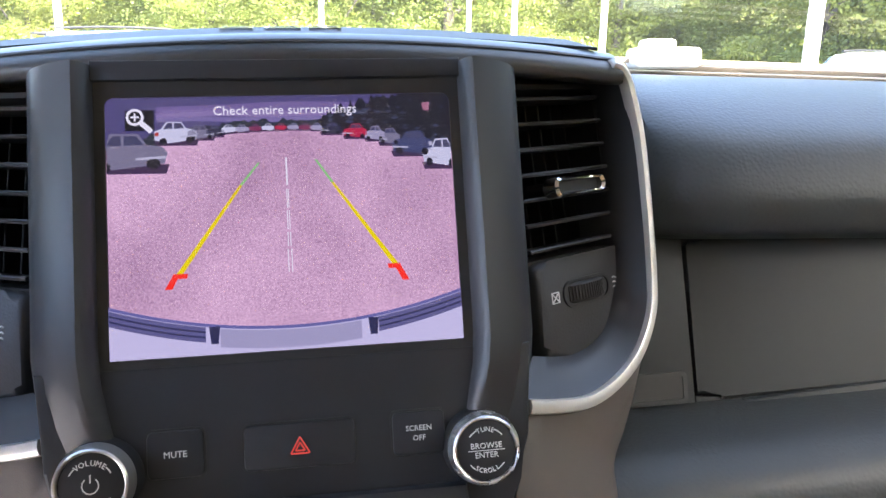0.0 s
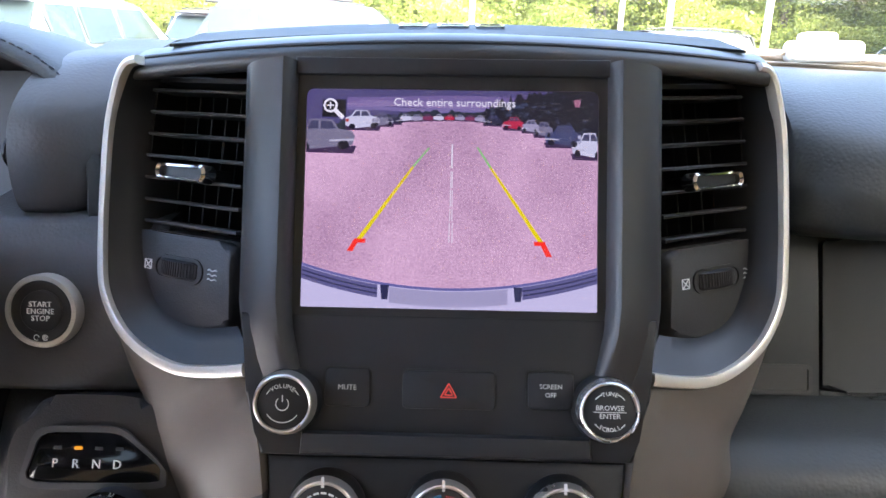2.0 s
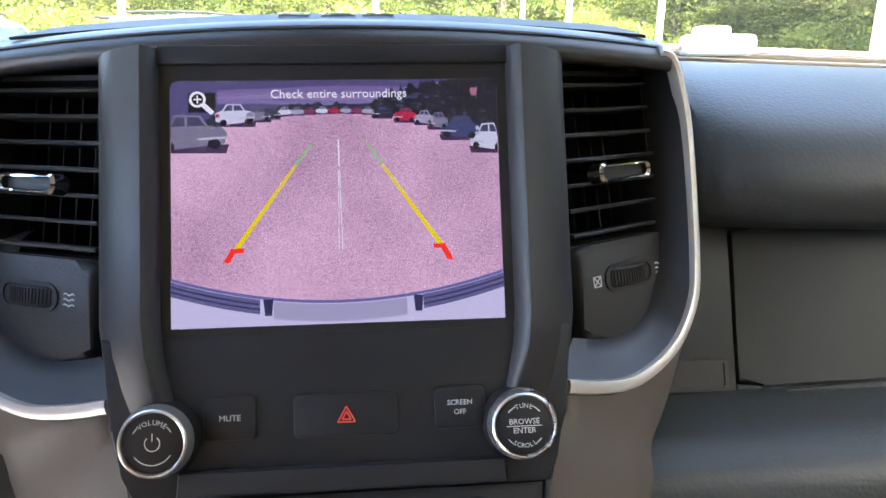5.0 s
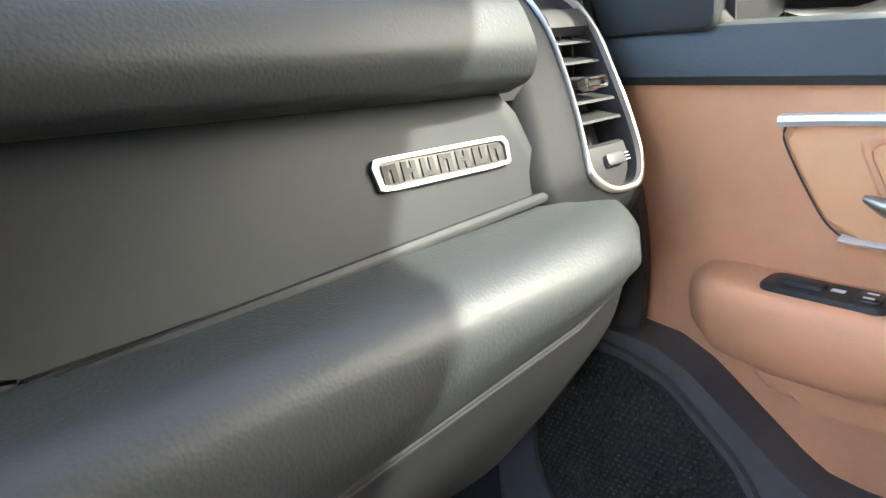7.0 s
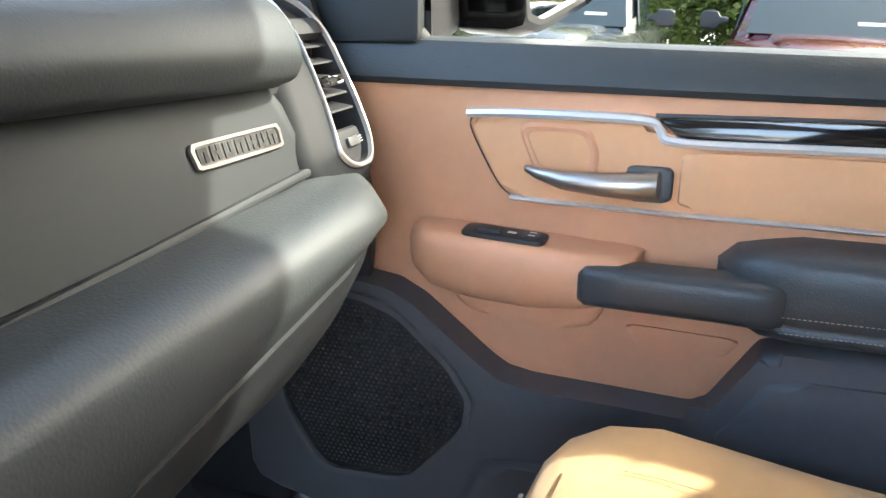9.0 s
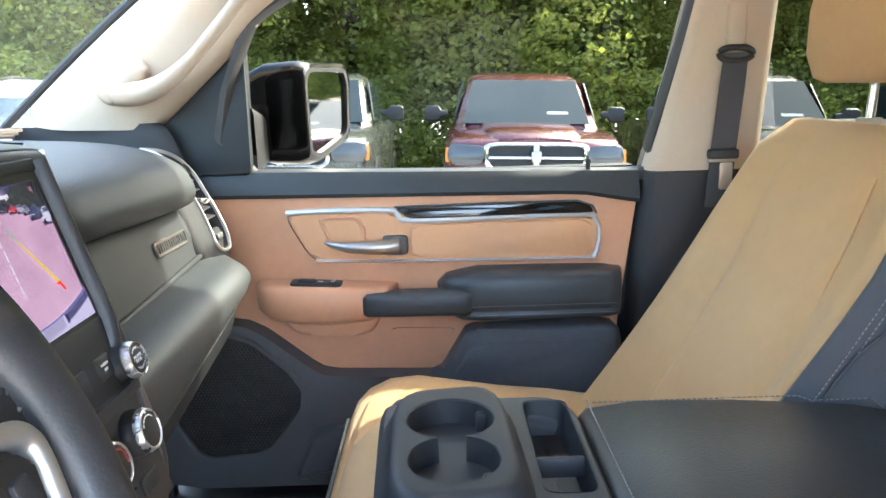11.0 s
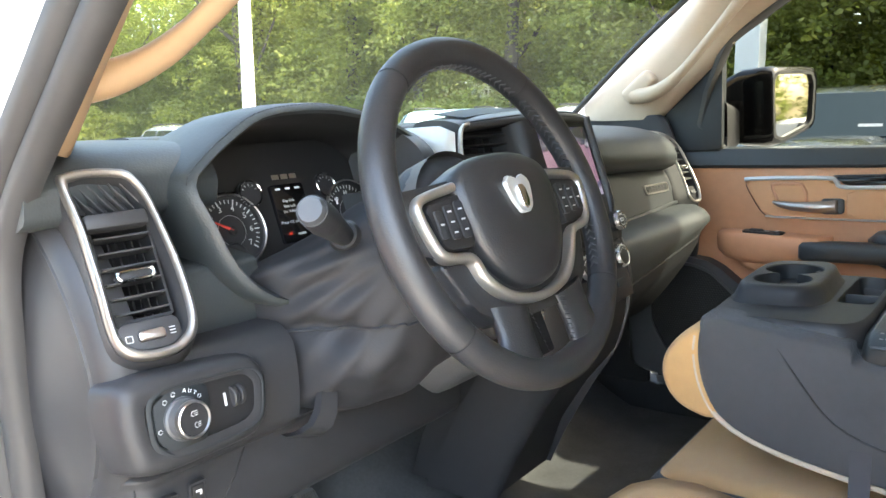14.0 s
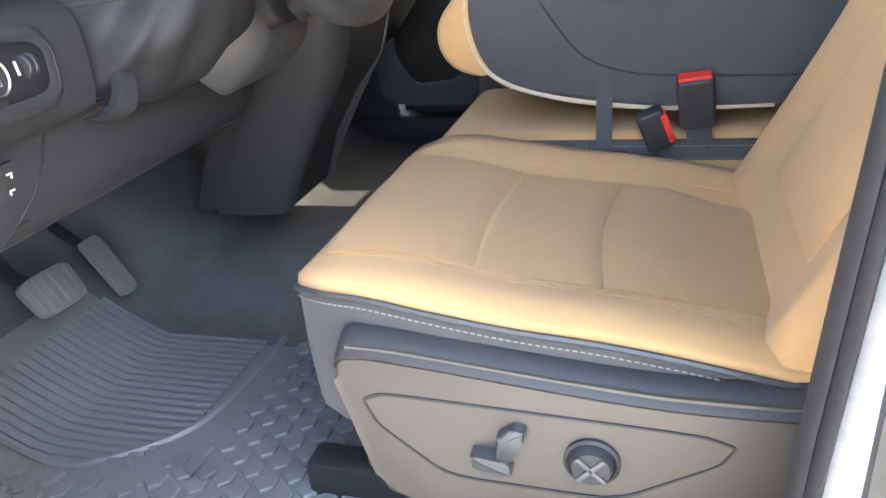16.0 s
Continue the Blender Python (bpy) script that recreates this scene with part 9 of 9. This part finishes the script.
        part("wheel_arch", lathe([(0.40, -0.02), (0.47, -0.02), (0.47, 0.02), (0.40, 0.02)], 28, frame_at((s * 0.985, 1.0, 0.42), (0, 1, 0), (0, 0, 1))), DARK, t)
    GRM = frame_at((0, 0.0, 0.955), (1, 0, 0), (0, 0.10, 1))
    g_o = soften([(-0.56, 0.150), (0.56, 0.150), (0.54, -0.10), (0.46, -0.16), (-0.46, -0.16), (-0.54, -0.10)], 4, 0.2)
    gri = part("grille_frame", ring_prism(g_o, scaled(g_o, 0.045, 0.034), 0.06, GRM, back=-0.08, lip=0.02), CHROME, t, "chrome grille surround")
    part("grille_mesh", prism(scaled(g_o, 0.04, 0.03), 0.0, GRM, back=-0.05), DARK, gri)
    part("grille_bar", join(box((0, 0, 0.02), (0.065, 0.26, 0.06), 0.015, 2, m=GRM), box((0, -0.01, 0.01), (1.02, 0.036, 0.05), 0.015, 2, m=GRM)), CHROME, gri, "chrome cross bar")
    part("emblem", prism(soften([(-0.06, 0.06), (0.06, 0.06), (0.045, -0.07), (-0.045, -0.07)], 2, 0.25), 0.085, GRM, r=0.015), STEEL, gri)
    part("slats", join(*[box((0, -0.10 + 0.03 * i, 0.002), (0.98, 0.008, 0.012), m=GRM) for i in range(8)]), DARK, gri)
    part("bumper", loft([[(x, (x / 1.0) ** 2 * 0.12 - d, z) for x in steps(-0.98, 0.98, 12)] for d, z in ((0.06, 0.46), (0.11, 0.52), (0.115, 0.68), (0.08, 0.74))], closed=False), CHROME, t, "chrome front bumper")
    part("bumper_top", sheet(lambda a, b: Vector((-0.98 + 1.96 * a, (-1 + 2 * a) ** 2 * 0.12 - 0.08 + 0.16 * b, 0.74 + 0.04 * b)), 12, 2, 0.02), col_mat, t)
    part("air_dam", box((0, 0.02, 0.50), (1.5, 0.10, 0.20), 0.04, 2), DARK, t)
    part("underside", box((0, 2.9, 0.42), (1.6, 5.2, 0.10)), DARK, t)
    return t


def suv(col_mat, label, m, L=4.7, Ht=1.75, box_top=False, group="parked cars"):
    """Sport utility or estate, nose towards local -y."""
    t = thing("parked_car", label, "car", group, m=m, local=True)
    k = L / 4.7
    def ring(y, hw, z0, z1):
        return [(-hw, y * k, z0), (-hw * 1.02, y * k, (z0 + z1) / 2), (-hw * 0.97, y * k, z1 - 0.06), (-hw * 0.85, y * k, z1), (hw * 0.85, y * k, z1), (hw * 0.97, y * k, z1 - 0.06), (hw * 1.02, y * k, (z0 + z1) / 2), (hw, y * k, z0)]
    part("body", loft([ring(0.0, 0.74, 0.42, 0.78), ring(0.12, 0.86, 0.32, 0.90), ring(0.9, 0.93, 0.28, 1.02), ring(1.3, 0.94, 0.28, 1.06), ring(3.6, 0.95, 0.28, 1.10), ring(4.5, 0.92, 0.32, 1.12), ring(4.68, 0.84, 0.40, 1.02)]), col_mat, t, sharp=45)
    y0, y1, y2, y3 = (1.15, 2.0, 4.1, 4.55) if not box_top else (1.55, 1.85, 4.4, 4.6)
    def green(y, wt, zt):
        return [(-0.90, y * k, 1.0), (-wt - 0.06, y * k, 1.0 + (zt - 1) * 0.6), (-wt, y * k, zt - 0.05), (-wt + 0.12, y * k, zt), (wt - 0.12, y * k, zt), (wt, y * k, zt - 0.05), (wt + 0.06, y * k, 1.0 + (zt - 1) * 0.6), (0.90, y * k, 1.0)]
    part("roof", loft([green(y0, 0.80, 1.06), green(y1, 0.68, Ht - 0.06), green(y1 + 0.4, 0.68, Ht), green((y1 + y2) / 2, 0.68, Ht + 0.01), green(y2, 0.67, Ht - 0.03), green(y3, 0.72, 1.10 if not box_top else Ht - 0.10)]), col_mat, t, sharp=45)
    part("windscreen", loft([[(-0.76, y0 * k - 0.012, 1.10), (0.76, y0 * k - 0.012, 1.10), (0.76, y0 * k + 0.03, 1.08), (-0.76, y0 * k + 0.03, 1.08)], [(-0.63, y1 * k - 0.03, Ht - 0.10), (0.63, y1 * k - 0.03, Ht - 0.10), (0.63, y1 * k + 0.01, Ht - 0.13), (-0.63, y1 * k + 0.01, Ht - 0.13)]]), DARKGLASS, t)
    part("rear_glass", loft([[(-0.70, y3 * k + 0.005, 1.13), (0.70, y3 * k + 0.005, 1.13), (0.70, y3 * k - 0.05, 1.12), (-0.70, y3 * k - 0.05, 1.12)], [(-0.60, y2 * k + 0.08, Ht - 0.12), (0.60, y2 * k + 0.08, Ht - 0.12), (0.60, y2 * k, Ht - 0.12), (-0.60, y2 * k, Ht - 0.12)]]), DARKGLASS, t)
    part("roof_spoiler", box((0, y2 * k + 0.12, Ht - 0.06), (1.16, 0.22, 0.03), 0.012, 2), DARK, t)
    for s in (-1, 1):
        for a, b in ((y1 + 0.08, 2.72), (2.80, 3.55), (3.63, y2 + 0.12)):
            ab = (a - 0.30) if a < 2.3 else a
            part("side_glass", loft([[(s * 0.895, ab * k, 1.12), (s * 0.895, b * k, 1.12), (s * 0.85, b * k, 1.12), (s * 0.85, ab * k, 1.12)], [(s * 0.735, a * k, Ht - 0.14), (s * 0.735, b * k - 0.02, Ht - 0.14), (s * 0.68, b * k, Ht - 0.14), (s * 0.68, a * k, Ht - 0.14)]]), DARKGLASS, t)
        part("tail_lamp", prism(rrect(0.26, 0.16, 0.03), 0.03, frame_at((s * 0.72, 4.62 * k, 0.98), (-1, 0, 0), (0, 0, 1)), r=0.01, back=-0.06), TAIL, t, "red tail lamp")
        part("headlight", prism(rrect(0.30, 0.13, 0.04), 0.03, frame_at((s * 0.66, 0.06 * k, 0.76), (1, 0.2 * s, 0), (0, 0.2, 1)), r=0.01, back=-0.05), LAMPGLASS, t)
        part("roof_rail", tube([(s * 0.60, y * k, Ht + 0.045 + (0.0 if 0 < i < 3 else -0.03)) for i, y in enumerate(steps(y1 + 0.25, y2 - 0.1, 3))], 0.016, 8), DARK, t)
        part("door_mirror", box((s * 1.02, (y0 + 0.45) * k, 1.10), (0.18, 0.10, 0.13), 0.03, 2), col_mat, t)
        wheel_parts(t, s * 0.84, 0.9 * k, 0.35, s)
        wheel_parts(t, s * 0.84, 3.75 * k, 0.35, s)
    part("bumper", box((0, 4.66 * k, 0.55), (1.60, 0.10, 0.24), 0.04, 2), DARK, t)
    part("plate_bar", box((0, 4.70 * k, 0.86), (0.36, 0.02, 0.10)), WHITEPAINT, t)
    return t


GREYP, REDP, BLACKP = paint("grey_green_metallic", (0.085, 0.095, 0.088), 0.6), paint("dark_red_metallic", (0.085, 0.012, 0.018), 0.4), paint("black_car_paint", (0.012, 0.012, 0.014), 0.2)
SILVERP, WHITEP, BLUEP = paint("silver_metallic", (0.085, 0.09, 0.092), 0.5), paint("white_vehicle_paint", (0.34, 0.345, 0.35), 0.0), paint("light_blue_paint", (0.45, 0.66, 0.70), 0.1)
# row facing the passenger side
pickup(GREYP, "grey-green parked pickup with chrome grille", E @ pose(7.6, 1.45, 0, 0, 0, -90))
pickup(REDP, "dark red parked pickup with chrome grille", E @ pose(7.35, -1.32, 0, 0, 0, -92))
pickup(BLACKP, "black parked pickup with chrome grille", E @ pose(6.9, -4.0, 0, 0, 0, -94))
pickup(GREYP, "grey-green parked pickup further along the row", E @ pose(6.6, -7.0, 0, 0, 0, -95))
pickup(REDP, "red parked pickup further along the row", E @ pose(6.4, -10.0, 0, 0, 0, -95))
pickup(BLACKP, "dark parked pickup at the end of the row", E @ pose(6.2, -13.2, 0, 0, 0, -95))
pickup(GREYP, "grey parked pickup behind in the row", E @ pose(6.0, -16.4, 0, 0, 0, -95))
# row on the driver's side, out of view, added to bounce light into the cab
for i in range(6):
    pickup((WHITEP, SILVERP, WHITEP)[i % 3], "unseen pale pickup in the opposite row, added to bounce light", E @ pose(-7.4, -13.0 + 3.1 * i, 0, 0, 0, 90))
# cars ahead
suv(SILVERP, "silver sport utility parked side-on ahead", E @ pose(0.6, 11.2, 0, 0, 0, 90), 4.8, 1.80)
suv(WHITEP, "white sport utility seen from behind", E @ pose(-5.3, 13.0, 0, 0, 0, 172), 4.6, 1.72)
suv(SILVERP, "grey sport utility seen from behind", E @ pose(-7.6, 12.3, 0, 0, 0, 172), 4.6, 1.75)
suv(WHITEP, "white estate parked further ahead", E @ pose(-4.6, 19.0, 0, 0, 0, 170), 4.6, 1.70)
suv(WHITEP, "white sport utility in the row past the pickups", E @ pose(7.3, 4.5, 0, 0, 0, -80), 4.7, 1.80)
suv(BLUEP, "light blue sport utility in the row past the pickups", E @ pose(7.4, 7.4, 0, 0, 0, -76), 4.6, 1.82)
suv(WHITEP, "white sport utility parked before the woods", E @ pose(7.0, 10.4, 0, 0, 0, -70), 4.6, 1.82)
suv(BLACKP, "dark off-roader with a pale hard top", E @ pose(8.6, 19.5, 0, 0, 0, 90), 4.4, 1.80, True)
for i, (x, y) in enumerate(((1.2, 23.5), (3.4, 23.7), (5.6, 23.2), (11.5, 22.0))):
    suv(WHITEP if i % 2 else SILVERP, "pale parked car in the far row", E @ pose(x, y, 0, 0, 0, 178), 4.5, 1.70)


# lamp posts
def post(x, y, r=0.10, h=9.0, col=None, square=False):
    t = thing("lamp_post", "pale painted car park lamp post", "lamp post", "lamp posts", m=E @ pose(x, y, 0), local=True)
    part("base", lathe([(0.28, 0), (0.28, 0.55), (0.24, 0.60), (0, 0.60)], 20), mat("concrete_base", (0.35, 0.34, 0.32), 0.9, bump=0.3), t)
    if square:
        part("pole", box((0, 0, h / 2 + 0.5), (r * 2, r * 2, h), 0.01, 1), PALE, t)
    else:
        part("pole", tube([(0, 0, 0.5), (0, 0, h)], [r, r * 0.7], 16), PALE, t)
    part("lamp_head", box((0.35, 0, h), (0.7, 0.3, 0.12), 0.03, 2), PALE, t)


PALE = mat("pale_post_paint", (0.62, 0.63, 0.62), 0.5, var=0.06)
for x, y, r in ((-6.6, 20.7, 0.10), (0.0, 23.9, 0.09), (4.9, 25.4, 0.09), (5.9, 23.1, 0.10), (8.5, 22.3, 0.11), (9.7, 13.8, 0.16)):
    post(x, y, r)
post(12.35, 3.45, 0.20, 9, square=True)


# woods
def leafy(name, a, b, through_col, k=0.45):
    """Leaf: reflecting face with light let through from behind."""
    m = mat(name, a, 0.55, var=0.4, var_scale=0.5, second=b)
    n, L = m.node_tree.nodes, m.node_tree.links
    tl, mx = n.new("ShaderNodeBsdfTranslucent"), n.new("ShaderNodeMixShader")
    tl.inputs[0].default_value = (*through_col, 1)
    mx.inputs[0].default_value = k
    L.new(n["Principled BSDF"].outputs[0], mx.inputs[1]), L.new(tl.outputs[0], mx.inputs[2])
    L.new(mx.outputs[0], n["Material Output"].inputs[0])
    return m


# Same leaves in two tones; colour evens out how the belts are lit.
LEAF = leafy("toned_down_leaves", (0.05, 0.085, 0.016), (0.25, 0.285, 0.065), (0.30, 0.36, 0.07), 0.5)
LEAFD = leafy("brightened_leaves", (0.055, 0.082, 0.020), (0.34, 0.36, 0.085), (0.40, 0.44, 0.085), 0.45)
BARK = mat("grey_brown_bark", (0.10, 0.085, 0.065), 0.9, var=0.3, bump=0.8, bump_scale=40)


def leaf_mesh(name, seed, n, size, rx, rz, mat_, blobs=9):
    """A crown of many small leaf clumps round several limbs, uneven with gaps."""
    rng = random.Random(seed)
    cents = [(rng.uniform(-rx, rx) * 0.7, rng.uniform(-rx, rx) * 0.7, rng.uniform(0.10, 1.0) * rz, rng.uniform(0.35, 0.6) * rx) for _ in range(blobs)]
    verts, faces = [], []
    for i in range(n):
        cx, cy, cz, cr = cents[rng.randrange(blobs)]
        if i % 16 == 0:                               # a new spray of leaves, hanging from its twig
            d = Vector((rng.gauss(0, 1), rng.gauss(0, 1), rng.gauss(0, 0.8))).normalized() * cr * (0.55 + 0.55 * rng.random())
            spray, droop, wide = Vector((cx, cy, cz)) + d, rng.uniform(1.2, 3.2), size * rng.uniform(0.9, 1.9)
        g_ = rng.random()
        c = spray + Vector((rng.gauss(0, wide), rng.gauss(0, wide), wide * (0.6 - droop * g_)))
        a = Vector((rng.gauss(0, 1), rng.gauss(0, 1), rng.gauss(0, 0.6))).normalized()
        b = a.orthogonal().normalized()
        b = (b * math.cos(i) + a.cross(b) * math.sin(i)) * size * rng.uniform(0.6, 1.3)
        a = a * size * rng.uniform(0.6, 1.3)
        k = len(verts)
        verts += [c - a * 0.5, c + b * 0.35, c + a * 0.6, c - b * 0.35]
        faces.append((k, k + 1, k + 2, k + 3))
    me = bpy.data.meshes.new(name)
    me.from_pydata([tuple(v) for v in verts], [], faces)
    me.materials.append(mat_)
    return me


crowns = [leaf_mesh("crown", 11 + i, 24000, 0.115, 2.8, 7.5, LEAF if i < 3 else LEAFD, 26) for i in range(6)]
far_crowns = [leaf_mesh("crown", 31 + i, 3000, 0.46, 3.0, 8.0, LEAF if i < 2 else LEAFD, 20) for i in range(4)]
bushes = [leaf_mesh("foliage", 41 + i, 5500, 0.13, 1.6, 2.2, LEAF if i % 2 == 0 else LEAFD, 9) for i in range(3)]


def trunk_bm(seed, h):
    rng = random.Random(seed)
    p = [Vector((0, 0, 0))]
    for i in range(6):
        p.append(p[-1] + Vector((rng.uniform(-0.12, 0.12), rng.uniform(-0.12, 0.12), h / 6)))
    parts = [tube(p, [0.26 - 0.035 * i for i in range(7)], 8)]
    for i in range(2, 6):
        a = rng.uniform(0, 6.28)
        q = p[i]
        parts.append(tube([q, q + Vector((math.cos(a), math.sin(a), 0.8)) * 0.8, q + Vector((math.cos(a) * 1.9, math.sin(a) * 1.9, 2.2))], [0.09, 0.06, 0.03], 6))
    return join(*parts)


trunks = [to_mesh("trunk", trunk_bm(5 + i, 9.0), BARK) for i in range(3)]
rng = random.Random(7)
spots = []
for i in range(46):                                   # belt ahead
    spots.append((-22 + 50 * i / 45 + rng.uniform(-0.8, 0.8), 28.5 + rng.uniform(0, 5) + (2.5 if i % 2 else 0), 0))
for i in range(34):                                   # belt behind the truck row
    spots.append((15.5 + rng.uniform(0, 4) + (2.5 if i % 2 else 0), -26 + 52 * i / 33 + rng.uniform(-0.7, 0.7), 1))
for i in range(16):                                   # far belt behind, seen in the mirror
    spots.append((-14 + 34 * i / 15 + rng.uniform(-1, 1), -42 + rng.uniform(0, 4), 1))
for i in range(30):                                   # second row that closes the gaps ahead and beside
    spots.append((-24 + 56 * i / 29, 37 + rng.uniform(0, 3), 0) if i % 2 else (23 + rng.uniform(0, 3), -28 + 56 * i / 29, 1))
# dark: belts beside and behind, mostly in the brightened leaves
for i, (x, y, dark) in enumerate(spots):
    s = rng.uniform(0.62, 1.25) if not dark else rng.uniform(0.85, 1.35)
    t = thing("tree", "leafy roadside tree with an uneven crown", "tree", "woods", m=E @ pose(x, y, 0, 0, 0, rng.uniform(0, 360)) @ Matrix.Diagonal((s, s, s, 1)), local=True)
    part("trunk", trunks[i % 3], None, t)
    near = i < 80
    c = part("crown", (crowns[(i % 3) + (3 if dark else 0)] if i % 5 else crowns[i % 6]) if near else far_crowns[i % 2 + (2 if dark else 0)], None, t)
    c.location = (0, 0, 1.2)
for i in range(60):
    if i < 32:
        x, y = -20 + 46 * i / 31, 27.0 + rng.uniform(-0.4, 1.2)
    else:
        x, y = 14.6 + rng.uniform(-0.3, 1.0), -24 + 50 * (i - 32) / 27
    s = rng.uniform(0.8, 1.25)
    t = thing("shrub", "wild shrub at the wood's edge", "shrub", "undergrowth", m=E @ pose(x, y, 0, 0, 0, rng.uniform(0, 360)) @ Matrix.Diagonal((s, s, s, 1)), local=True)
    part("foliage", bushes[i % 3], None, t)
